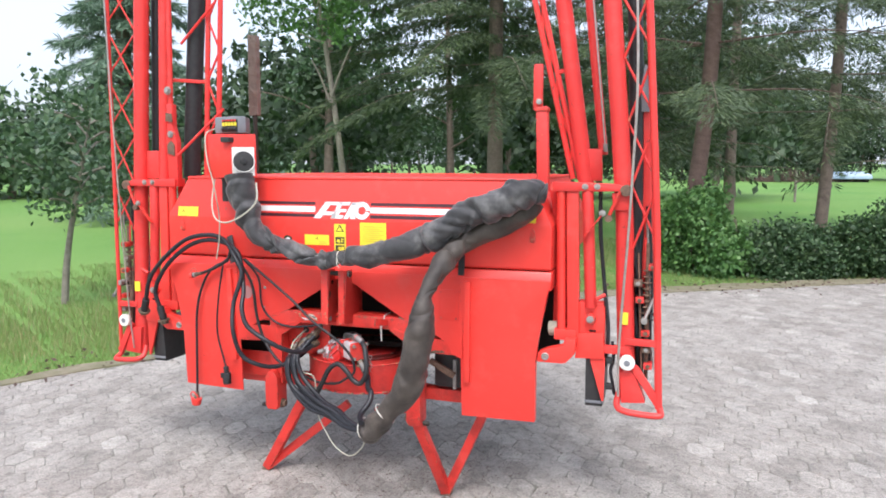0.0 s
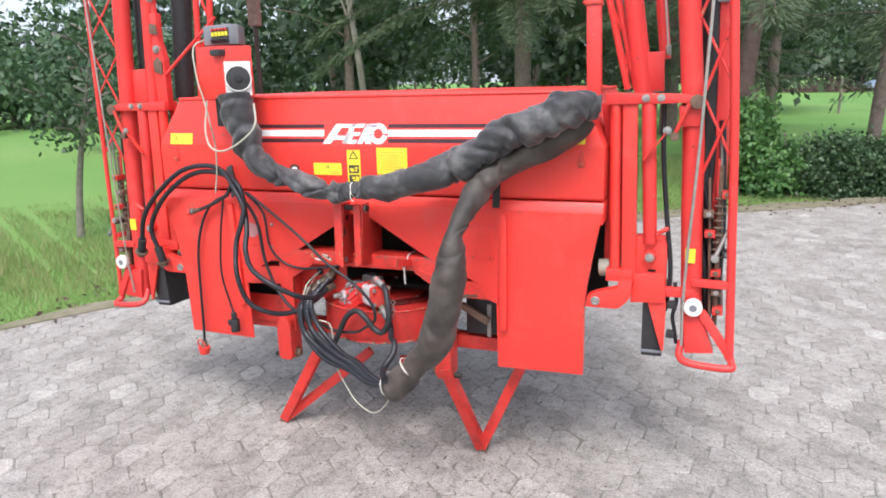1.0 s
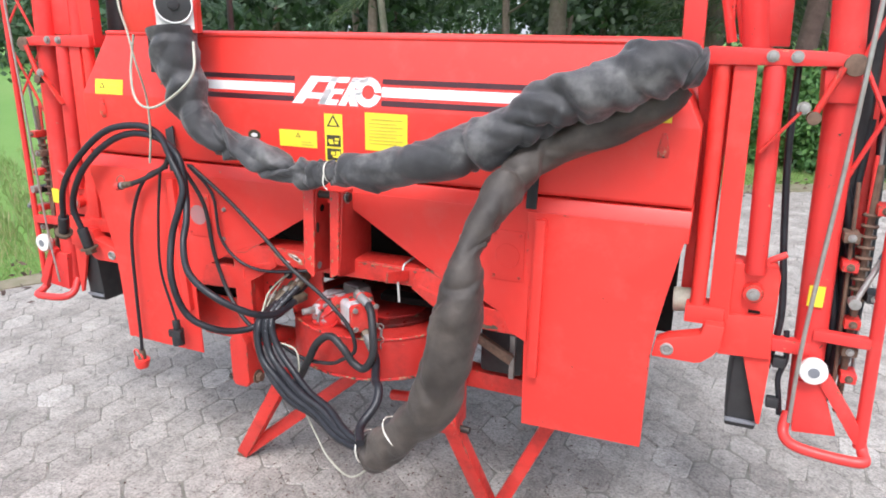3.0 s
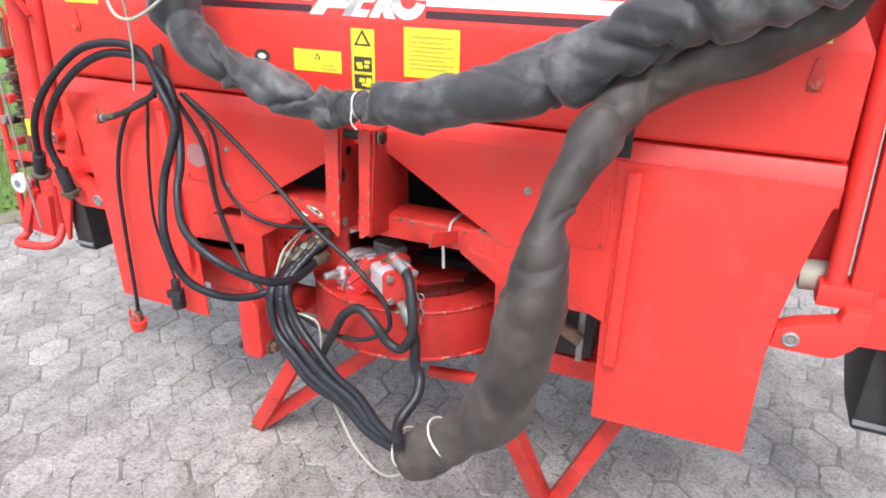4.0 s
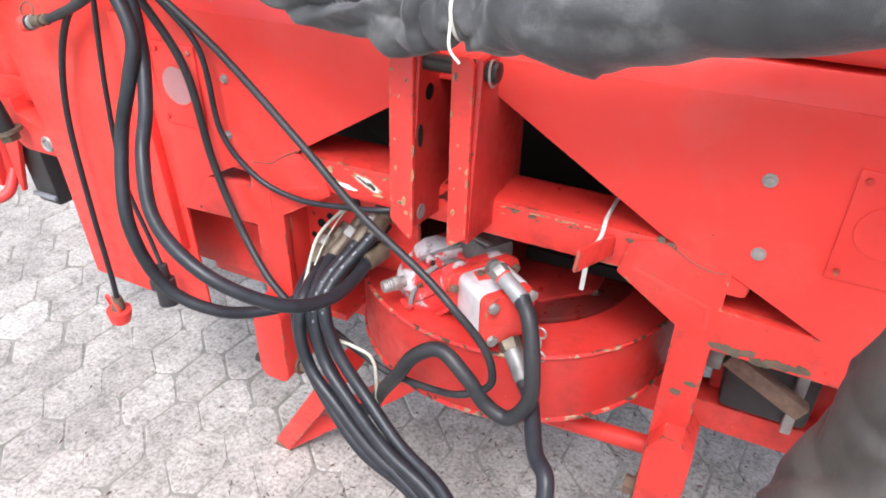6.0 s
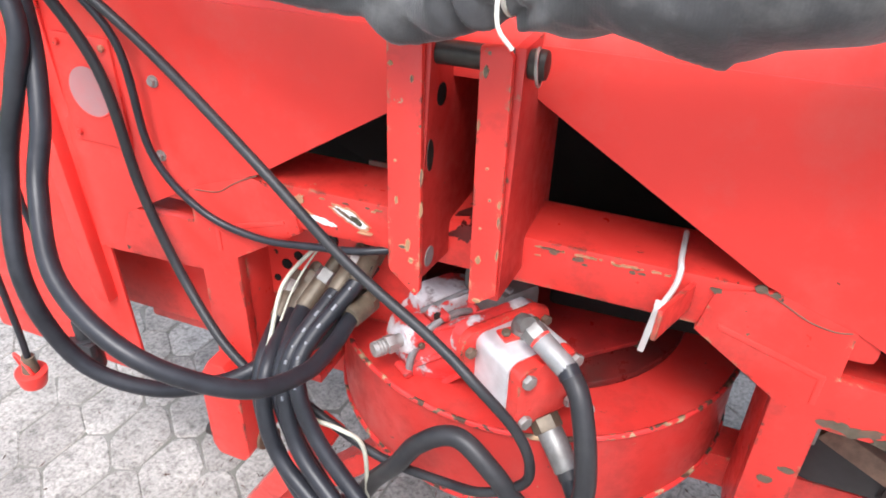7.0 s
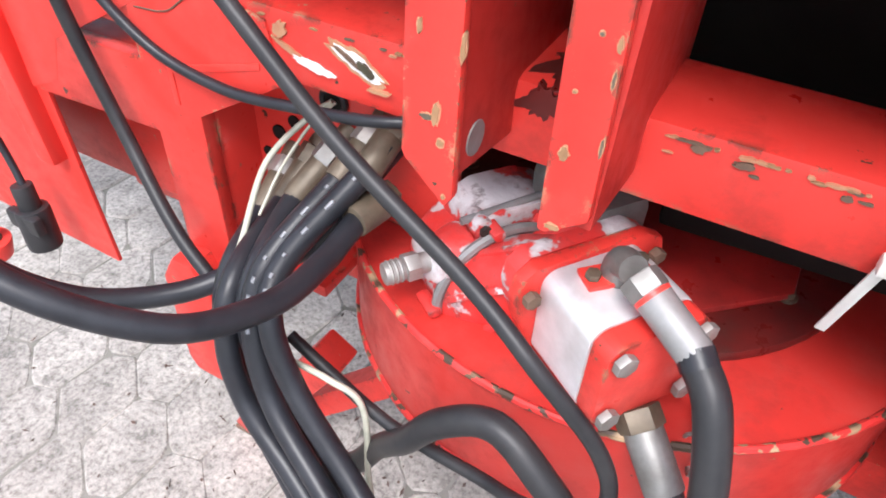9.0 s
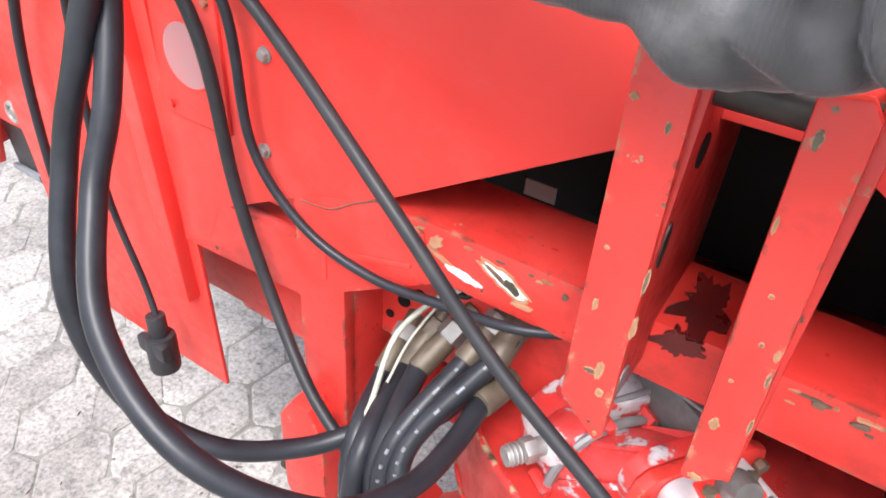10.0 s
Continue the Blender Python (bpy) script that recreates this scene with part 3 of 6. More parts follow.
def frame_parts():
    # cross beam, columns, arms, gussets
    part("cross_beam", box(XC - 0.39, XC + 0.39, -0.0095, 0.080, 0.754, 0.811, 0.010), RED_WORN, M, "red box beam with chipped paint along its edge")
    for s in (-1, 1):
        def at(x):
            return XC + s * x
        lo, hi = (-0.3645, -0.3105) if s < 0 else (0.2995, 0.3445)
        part("column", box(lo, hi, 0.0037, 0.09, 0.465, 0.800, 0.006), RED_WORN, M)
        o, n = (0.366, 0.309) if s < 0 else (0.346, 0.298)
        plate = [(0.5255, 0.655 if s < 0 else 0.668), (o, 0.663 if s < 0 else 0.673), (o, 0.47), (n, 0.47), (n, 0.695), (0.215, 0.752), (0.225, 0.800), (0.28, 0.812), (o, 0.795), (o, 0.733), (0.5255, 0.728)]
        part("frame_plate", mirror(prism(plate, -0.0114, 0.0036, 0.0018), s), RED_WORN, M, "welded red front plate of the frame")
        fold = [(0.235, 0.765), (0.335, 0.735), (0.335, 0.700), (0.329, 0.700), (0.329, 0.730), (0.235, 0.759)]
        part("weld_seam", mirror(prism(fold, -0.0126, -0.010, 0.001), s), RED, M)
        gus = [(0.215, 0.752), (n, 0.752), (n, 0.695)]
        part("gusset", mirror(prism(gus, 0.0037, 0.075, 0.003), s), RED_WORN, M)
        lo, hi = sorted((s * (o - 0.004), s * 0.524))
        part("side_arm", box(lo, hi, 0.0037, 0.06, 0.675, 0.727, 0.004), RED_WORN, M)
        # lower link bracket
        c = -0.351 if s < 0 else 0.330
        out = [(c - 0.032, 0.37), (c - 0.022, 0.352), (c + 0.022, 0.352), (c + 0.032, 0.37), (c + 0.032, 0.50), (c + 0.013, 0.532), (c - 0.013, 0.532), (c - 0.032, 0.50)]
        br = part("lower_link_bracket", prism(out, -0.041, 0.040, 0.006), RED_WORN, M, "chamfered box bracket of the lower link")
        part("link_pin", tube((c + s * 0.02, -0.012, 0.364), (c + s * 0.062, -0.012, 0.362), 0.010, 16, bevel=0.003), DARKSTEEL, br, "dark greasy link pin")
        part("nut", bolt((c - s * 0.030, 0.0, 0.374), (-s, 0, 0), 0.015, 0.020), RUST, br)
        # stand: two square tubes meeting in a foot
        foot, up1, up2 = ((0.43, 0.11, 0.012), (0.335, -0.03, 0.40), (0.610, 0.13, 0.42)) if s > 0 else ((-0.465, 0.09, 0.012), (-0.235, 0.04, 0.385), (-0.085, 0.20, 0.33))
        st = part("stand_leg", bar(up1, foot, 0.042, 0.042, (0, 1, 0), 0.005), RED_WORN, M, "scuffed red square tube stand leg")
        part("stand_leg", bar(up2, foot, 0.040, 0.040, (0, 1, 0), 0.005), RED_WORN, M, "scuffed red square tube stand leg")
        part("foot_pad", bar((foot[0] - 0.022, foot[1], 0.005), (foot[0] + 0.022, foot[1], 0.005), 0.040, 0.009, (0, 0, 1), 0.002), RUST, st)
    part("rear_beam", box(-0.62, 0.68, 0.12, 0.18, 0.42, 0.475, 0.006), RED_WORN, M)
    # added near-black sheets that make the frame openings look shaded
    part("shade_plate", box(-0.86, 0.86, 0.50, 0.51, 0.53, 0.985, 0.0), DARK, M)
    part("shade_plate", box(-0.86, 0.86, 0.42, 0.43, 0.70, 1.018, 0.0), DARK, M)
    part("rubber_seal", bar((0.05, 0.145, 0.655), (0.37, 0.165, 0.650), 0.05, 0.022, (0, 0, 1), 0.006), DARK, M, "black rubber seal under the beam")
    part("rear_tube", tube((0.10, 0.10, 0.352), (0.30, 0.08, 0.385), 0.016, 14), RED_WORN, M)
    # white card painted for sunlit ground glimpsed through a gap
    part("sunlit_gap_card", box(-0.236, -0.200, 0.200, 0.202, 0.731, 0.750, 0.0), WHITE, M, "small white card standing for sunlit ground seen through the frame")
    part("outlet_cap", tube((0.872, 0.11, 0.785), (0.935, 0.11, 0.790), 0.030, 20, bevel=0.004), WIRE, M, "cream plastic outlet cap")
    part("air_duct", box(0.375, 0.500, 0.10, 0.30, 0.49, 0.652, 0.015), BLACK, M, "black plastic air duct")
    part("duct_clamp", box(0.465, 0.480, 0.085, 0.10, 0.49, 0.62, 0.003), STEEL, M)
    part("rear_shelf", box(-0.86, -0.37, 0.10, 0.11, 0.455, 0.575, 0.004), RED_WORN, M)
    # another added sheet, near-black for the shade above the shelf
    part("shade_plate", box(-0.86, -0.372, 0.13, 0.14, 0.50, 0.69, 0.0), DARK, M)
    # bare, rusty lower edge of the arm beside the column
    wr = random.Random(77)
    for i in range(9):
        x, z = 0.352 + i * 0.012, 0.677 + wr.uniform(-0.002, 0.007)
        pts = [(x + wr.uniform(0.006, 0.013) * math.cos(a), z + wr.uniform(0.003, 0.008) * math.sin(a)) for a in (2 * math.pi * j / 10 for j in range(10))]
        part("bare_edge", prism(pts, -0.0119 - 0.0001 * i, -0.010, 0.0), FITTING if i % 3 else RUST, M, smooth=False)
    for x, z, w, h in ((0.262, 0.811, 0.008, 0.005), (0.274, 0.808, 0.006, 0.004), (0.225, 0.800, 0.007, 0.003), (0.333, 0.61, 0.010, 0.006), (0.318, 0.59, 0.012, 0.007)):
        pts = [(x + w * wr.uniform(0.5, 1.0) * math.cos(a), z + h * wr.uniform(0.4, 1.0) * math.sin(a)) for a in (2 * math.pi * j / 11 for j in range(11))]
        part("bare_edge", prism(pts, -0.0124, -0.010, 0.0), FITTING, M, smooth=False)
    for line in ([(0.257, 0.811), (0.275, 0.805), (0.304, 0.790), (0.326, 0.785), (0.341, 0.787)], [(-0.355, 0.779), (-0.322, 0.783), (-0.300, 0.797), (-0.276, 0.810), (-0.264, 0.815)]):
        part("weld_crack", sweep([(x, -0.0121, z) for x, z in line], 0.0007, 5, 5), RUST, M)
    part("brace_bar", bar((0.372, 0.06, 0.618), (0.480, 0.06, 0.560), 0.018, 0.026, (0, 0, 1), 0.003), RUST, M, "brown rusty brace behind the column")
    part("brace_clamp", box(0.347, 0.366, 0.045, 0.075, 0.600, 0.632, 0.003), GREASY_ALU, M)
    part("rear_shelf", box(0.36, 0.60, 0.16, 0.17, 0.42, 0.56, 0.004), RED_WORN, M)
    for x in (-0.28, -0.235, -0.19):
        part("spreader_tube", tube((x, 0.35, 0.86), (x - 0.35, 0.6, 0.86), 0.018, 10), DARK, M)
    # mast plates with a top link pin
    def mast_y(z):
        return -0.066 - (1.0 - z) * 0.125
    for s, x1 in ((-1, -0.036), (1, 0.043)):
        fl = [(-0.064, 0.800), (-0.062, 0.796), (-0.035, 0.774), (-0.031, 0.781), (-0.042, 1.019), (-0.055, 1.020), (-0.0745, 1.012)] if s < 0 else [(0.017, 0.782), (0.022, 0.781), (0.0425, 0.795), (0.035, 1.002), (0.028, 1.011), (0.007, 1.008)]
        pl = part("mast_plate", shear(prism(fl, -0.004, 0.004, 0.003), mast_y), RED_WORN, M, "upright red mast plate with worn paint")
        xw = x1 - 0.004
        web = prism([(mast_y(0.785) + 0.004, 0.785), (0.09, 0.757), (0.09, 1.008), (mast_y(1.008) + 0.004, 1.008)], xw - 0.006, xw + 0.004, 0.002, axis="x")
        # inner faces take the red with shade in its colour
        part("web", web, RED_SHADED, pl)
        if s < 0:
            # flat discs: pale for brightness seen through, dark for shade inside
            part("painted_hole", tube((xw + 0.005, -0.063, 0.799), (xw + 0.0036, -0.063, 0.799), 0.0105, 20), ZINC_DULL, pl)
            part("slot", prism([(-0.064 + 0.007 * math.cos(a), 0.905 + 0.015 * math.sin(a)) for a in (2 * math.pi * j / 18 for j in range(18))], xw + 0.0036, xw + 0.005, 0.0, axis="x"), DARKSTEEL, pl)
            part("painted_hole", tube((xw + 0.005, -0.039, 0.953), (xw + 0.0036, -0.039, 0.953), 0.010, 20), DARK, pl)
    # chipped paint: a cream rim round a patch of bare, rusty metal
    chip = random.Random(5)
    def blot(x, z, w, h, grow):
        return [(x + (w * chip.uniform(0.6, 1.1) + grow) * math.cos(a), z + (h * chip.uniform(0.6, 1.1) + grow) * math.sin(a)) for a in (2 * math.pi * j / 18 for j in range(18))]
    worn = [(-0.045, 0.826, 0.0035, 0.010), (-0.050, 0.823, 0.006, 0.0025), (-0.041, 0.811, 0.0035, 0.0035), (-0.058, 0.867, 0.002, 0.006), (-0.0355, 0.892, 0.0015, 0.013), (-0.034, 0.862, 0.0022, 0.012),
            (-0.061, 0.903, 0.0018, 0.0014), (-0.049, 0.975, 0.002, 0.005), (-0.069, 0.985, 0.003, 0.003), (-0.036, 0.781, 0.0018, 0.0018), (0.014, 0.989, 0.0035, 0.007), (0.0120, 0.946, 0.0012, 0.007),
            (0.0365, 0.881, 0.0016, 0.005), (0.0375, 0.866, 0.0012, 0.007), (0.023, 0.827, 0.0035, 0.006), (0.025, 0.787, 0.006, 0.0026), (0.028, 0.884, 0.0016, 0.0016), (0.022, 0.857, 0.0014, 0.0012), (0.023, 0.911, 0.002, 0.0014), (0.0395, 0.835, 0.0012, 0.008)]
    for i, (x, z, w, h) in enumerate(worn):
        part("paint_chip", shear(prism(blot(x, z, w * 0.7, h * 0.7, 0.0005), -0.0046, -0.0030, 0.0), mast_y), CREAM, M, smooth=False)
        part("bare_spot", shear(prism(blot(x, z, w * 0.7, h * 0.7, -0.0001), -0.0051, -0.0030, 0.0), mast_y), FITTING if i % 3 == 1 else FLAKE, M, smooth=False)
    part("top_link_pin", tube((-0.046, -0.048, 0.993), (0.056, -0.048, 0.993), 0.0105, 18, bevel=0.003), DARKSTEEL, M, "greasy dark top link pin")
    part("pin_collar", tube((0.042, -0.048, 0.993), (0.058, -0.048, 0.993), 0.0125, 18, bevel=0.004), DARKSTEEL, M)
    part("linch_clip", ring((0.052, -0.055, 0.993), (1, 0.1, 0.1), 0.0145, 0.0015), STEEL, M)
    # bent tab with a cable tie on the beam
    part("bent_tab", bar((0.206, -0.006, 0.786), (0.181, -0.091, 0.803), 0.005, 0.029, (0, 0, 1), 0.0015), RED_WORN, M)
    tie = bmesh.new()
    sweep([(0.190, 0.06, 0.814), (0.190, 0.008, 0.8145), (0.1915, -0.010, 0.812), (0.190, -0.015, 0.797), (0.182, -0.020, 0.776)], 0.0028, 6, 4, bm=tie)
    box(0.1755, 0.1855, -0.026, -0.015, 0.769, 0.779, 0.002, tie)
    bar((0.179, -0.020, 0.772), (0.172, 0.001, 0.701), 0.0065, 0.0022, (0, 1, 0), 0.001, tie)
    part("cable_tie", tie, WHITE, M, "white plastic cable tie")
    # flaked paint along the front edge of the beam
    fr = random.Random(21)
    for i in range(46):
        x = fr.uniform(0.055, 0.185) if i % 3 else fr.uniform(-0.30, -0.09)
        w, h = fr.uniform(0.003, 0.011), fr.uniform(0.0012, 0.0026)
        z = 0.8035 - fr.random() ** 7 * 0.012
        pts = [(x + w / 2 * fr.uniform(0.6, 1.1) * math.cos(a), z + h / 2 * fr.uniform(0.6, 1.1) * math.sin(a)) for a in (2 * math.pi * j / 9 for j in range(9))]
        part("paint_flake", prism(pts, -0.0104 - 0.00002 * i, -0.004, 0.0), (CREAM, CREAM, FITTING, FLAKE)[i % 4], M, smooth=False)
    for x, z, w, h in ((0.074, 0.801, 0.005, 0.003), (0.099, 0.799, 0.007, 0.0026), (0.228, 0.797, 0.005, 0.003), (0.150, 0.798, 0.0035, 0.002), (-0.10, 0.798, 0.003, 0.003)):
        part("bare_spot", prism(blot(x, z, w, h, 0.0), -0.0113, -0.004, 0.0), RUST, M, smooth=False)
    # bare patch where the paint has flaked off the beam
    rnd = random.Random(8)
    def torn(x, z, w, h, tilt, rough, n=44):
        out = []
        for j in range(n):
            a = 2 * math.pi * j / n
            k = 1.0 + rough * noise.noise((3.0 * math.cos(a) + 40 * x, 3.0 * math.sin(a), 50 * z)) + 0.35 * rough * noise.noise((9.0 * math.cos(a), 9.0 * math.sin(a), 90 * x))
            u, v = w / 2 * k * math.cos(a), h / 2 * k * math.sin(a)
            out.append((x + u, z + v + tilt * u))
        return out
    # black grease on the beam between the mast plates
    part("grease_patch", prism(torn(-0.016, 0.800, 0.030, 0.020, 0.3, 0.8), -0.0103, -0.004, 0.0), OILY_SHADED, M, "black greasy smear", smooth=False)
    part("grease_patch", prism(torn(-0.012, 0.030, 0.036, 0.070, 0.1, 0.7), 0.8105, 0.8116, 0.0, axis="z"), OILY_SHADED, M, "black greasy smear", smooth=False)
    for i, (x, z, w, h, tilt, mat) in enumerate(((-0.151, 0.788, 0.046, 0.018, -0.36, CREAM), (-0.150, 0.788, 0.038, 0.0125, -0.38, STRIPE_WHITE), (-0.213, 0.796, 0.011, 0.013, 0.2, CREAM), (-0.206, 0.783, 0.026, 0.0045, -0.45, CREAM), (-0.186, 0.776, 0.034, 0.0062, -0.20, STRIPE_WHITE), (-0.156, 0.791, 0.020, 0.0034, -0.55, RUST), (-0.142, 0.786, 0.013, 0.0065, -0.5, INK), (-0.132, 0.773, 0.018, 0.0028, 0.0, CREAM))):
        part("flaked_patch", prism(torn(x, z, w, h, tilt, 0.34), -0.0104 - 0.0004 * i, -0.008, 0.0), mat, M, "pale bare patch in the paint", smooth=False)


frame_parts()


def fan():
    """The round fan housing under the frame, with drive gearbox and hydraulic pump on top."""
    cx, cy, r, z0, z1 = 0.02, 0.205, 0.272, 0.478, 0.600
    drum = bmesh.new()
    bmesh.ops.create_cone(drum, cap_ends=True, segments=72, radius1=r, radius2=r, depth=z1 - z0, matrix=Matrix.Translation((cx, cy, (z0 + z1) / 2)))
    # drum red is deepened for the shade below the hopper
    d = part("fan_housing", drum, RED_SHADED, M, "round red fan housing")
    part("top_flange", ring((cx, cy, z1), (0, 0, 1), r + 0.001, 0.0034, 72, 8), PEEL, d, "flange edge with peeling paint")
    part("bottom_flange", ring((cx, cy, z0), (0, 0, 1), r, 0.004, 72, 8), PEEL, d)
    # disc colour holds both the oil and the beam's shade
    part("cover_disc", tube((cx, cy, z1 + 0.001), (cx, cy, z1 + 0.012), 0.200, 56, bevel=0.003), OILY_SHADED, d, "oily stained cover disc, darkened for shade under the beam")
    octo = [(cx + 0.035 + 0.125 * math.cos(a), cy - 0.035 + 0.115 * math.sin(a)) for a in (math.pi / 8 + i * math.pi / 4 for i in range(8))]
    part("cover_plate", prism(octo, z1 + 0.012, z1 + 0.020, 0.003, axis="z"), OILED, d)
    for a in range(8):
        t = a * math.pi / 4 + 0.3
        part("cover_bolt", bolt((cx + 0.165 * math.cos(t), cy + 0.165 * math.sin(t), z1 + 0.012), (0, 0, 1), 0.006, 0.007), FITTING, d)
    part("fan_bracket", box(-0.36, -0.24, 0.04, 0.14, 0.47, 0.485, 0.003), RED_WORN, d)
    part("side_spring", tube((0.325, 0.02, 0.56), (0.325, 0.02, 0.63), 0.009, 12), STEEL, d)
    # gearbox and pump share an axis turned towards the right
    n, l, up = Vector((0.819, -0.574, 0.0)), Vector((0.574, 0.819, 0.0)), Vector((0, 0, 1))
    c0 = Vector((0.022, 0.002, 0.662))
    turn = Matrix((l, n, up)).transposed().to_4x4()
    turn.translation = c0
    def put(bm):
        """From (across, along the axis, up) to the machine."""
        bmesh.ops.transform(bm, matrix=turn, verts=bm.verts)
        bmesh.ops.recalc_face_normals(bm, faces=bm.faces)
        return bm
    def at(a, b, c):
        return turn @ Vector((a, b, c))
    bell_c, neck_c = (-0.017, -0.0656, -0.0566), (-0.002, -0.016, -0.012)
    def cone(c1, r1, c2, r2, segs=40):
        """Shell between two parallel circles, closed at both ends."""
        bm = bmesh.new()
        loops = [[bm.verts.new((c[0] + r * math.cos(2 * math.pi * k / segs), c[1], c[2] + r * math.sin(2 * math.pi * k / segs))) for k in range(segs)] for c, r in ((c1, r1), (c2, r2))]
        for k in range(segs):
            bm.faces.new((loops[0][k], loops[0][(k + 1) % segs], loops[1][(k + 1) % segs], loops[1][k]))
        bm.faces.new(loops[0])
        bm.faces.new(loops[1])
        return put(bm)
    g = part("gearbox", cone((-0.017, -0.062, -0.0566), 0.056, neck_c, 0.042), OVERSPRAY, M, "cast gearbox with red overspray")
    part("gearbox_shell", put(tube((-0.018, -0.140, -0.0566), (-0.017, -0.070, -0.0566), 0.050, 36, r2=0.0575, bevel=0.008)), WHITE_SPRAY, g, "aluminium gearbox shell smeared with white paint")
    part("gearbox_rim", put(ring(bell_c, (0, 1, 0), 0.0590, 0.0046, 52, 8)), ZINC_DULL, g, "grey cast rim of the gearbox")
    for i in range(7):
        t = i * 2 * math.pi / 7 + 0.25
        a, b, c = [bell_c[k] + (0.052 * math.cos(t), 0.006, 0.052 * math.sin(t))[k] for k in range(3)]
        q = (neck_c[0] + 0.043 * math.cos(t), neck_c[1], neck_c[2] + 0.043 * math.sin(t))
        part("gearbox_web", put(bar((a, b, c), q, 0.006, 0.013, (math.cos(t), 0, math.sin(t)), 0.002)), OVERSPRAY, g)
    # rough cast lugs and screws round the rim, sprayed red and white
    lug = random.Random(12)
    for i in range(9):
        t = i * 2 * math.pi / 9 + 0.35
        x, z, w = 0.063 * math.cos(t) + bell_c[0], 0.063 * math.sin(t) + bell_c[2], lug.uniform(0.006, 0.010)
        part("cast_lug", put(prism([(x + w * lug.uniform(0.6, 1.2) * math.cos(q), z + w * lug.uniform(0.6, 1.2) * math.sin(q)) for q in (2 * math.pi * j / 7 for j in range(7))], -0.080 - lug.uniform(0, 0.014), -0.058, 0.003)), WHITE_SPRAY if i % 2 else OVERSPRAY, g)
        if i % 2:
            part("lug_screw", put(bolt((x, -0.058, z), (0, 1, 0), 0.0042, 0.005, washer=False)), FITTING, g)
    part("bell_boss", put(bar((-0.046, -0.050, -0.040), (-0.030, -0.034, -0.034), 0.012, 0.010, (0, 0, 1), 0.003)), WHITE_SPRAY, g)
    part("bell_boss", put(tube((-0.040, -0.048, -0.064), (-0.028, -0.030, -0.060), 0.006, 12, bevel=0.002)), ZINC_DULL, g)
    # ribbed top casting between the mast plates
    part("top_casting", put(prism([(-0.044, -0.010), (0.044, -0.010), (0.040, 0.006), (0.018, 0.014), (-0.020, 0.015), (-0.038, 0.007)], -0.128, -0.074, 0.004)), WHITE_SPRAY, g, "aluminium casting smeared with white paint")
    for i in (0, 1, 3):
        a = -0.030 + i * 0.017
        part("casting_rib", put(bar((a, -0.126, 0.012 - 0.003 * abs(i - 2)), (a + lug.uniform(-0.012, 0.012), -0.080, 0.012 - 0.003 * abs(i - 2)), 0.005, 0.010, (0, 0, 1), 0.0015)), WHITE_SPRAY, g)
    part("casting_rod", put(tube((-0.050, -0.082, 0.010), (0.046, -0.078, 0.020), 0.0032, 10)), ZINC_DULL, g)
    for x, z in ((-0.036, 0.006), (0.030, 0.014)):
        part("casting_eye", put(tube((x, -0.092, z), (x, -0.070, z), 0.0085, 14, bevel=0.003)), WHITE_SPRAY, g)
        part("casting_bolt", put(bolt((x, -0.071, z), (0, 1, 0), 0.0050, 0.005, washer=False)), DARKSTEEL, g)
    part("motor_housing", put(box(0.018, 0.074, -0.098, -0.016, -0.030, 0.044, 0.012)), GREASY_ALU, g, "dark greasy housing beside the gearbox")
    part("housing_clip", put(bar((0.016, -0.060, 0.047), (0.030, -0.018, 0.047), 0.008, 0.004, (0, 0, 1), 0.001)), ZINC_DULL, g)
    part("side_boss", put(tube((-0.046, -0.084, -0.026), (-0.078, -0.082, -0.022), 0.028, 20, r2=0.017, bevel=0.004)), WHITE_SPRAY, g)
    fit = tube((-0.074, -0.082, -0.021), (-0.090, -0.082, -0.021), 0.0085, 14)
    tube((-0.085, -0.082, -0.021), (-0.097, -0.082, -0.021), 0.0115, 6, fit, bevel=0.001)
    tube((-0.097, -0.082, -0.021), (-0.114, -0.082, -0.021), 0.0092, 16, fit, bevel=0.002)
    for i in range(3):
        ring((-0.101 - 0.004 * i, -0.082, -0.021), (1, 0, 0), 0.0092, 0.0010, 16, 5, fit)
    part("plug_fitting", put(fit), STEEL, g, "bright screw plug")
    # gear pump: rounded body between a two-eared flange and a red end cover
    def oval(w, h, r, n=6):
        out = []
        for cx_, cz_, a0 in ((w - r, h - r, 0.0), (-w + r, h - r, 0.5), (-w + r, -h + r, 1.0), (w - r, -h + r, 1.5)):
            out += [(cx_ + r * math.cos(math.pi * (a0 + 0.5 * i / n)), cz_ + r * math.sin(math.pi * (a0 + 0.5 * i / n))) for i in range(n + 1)]
        return out
    lower = -0.003
    p = part("gear_pump", put(prism([(x, z + lower) for x, z in oval(0.040, 0.039, 0.012)], 0.012, 0.068, 0.002)), ALU, M, "bare aluminium hydraulic gear pump")
    part("pump_cover", put(prism([(x, z + lower) for x, z in oval(0.0395, 0.0385, 0.012)], 0.0685, 0.086, 0.004)), RED_WORN, p, "red pump end cover")
    ears = [(-0.058, 0.014), (-0.055, -0.004), (-0.040, -0.040), (0.040, -0.040), (0.060, -0.004), (0.066, 0.014), (0.062, 0.030), (0.046, 0.039), (-0.044, 0.039), (-0.055, 0.030)]
    part("pump_flange", put(prism(ears, 0.0, 0.0115, 0.003)), RED_WORN, p)
    part("adapter_plate", put(prism([(x * 0.92, z * 0.94) for x, z in ears], -0.018, -0.002, 0.004)), OVERSPRAY, p)
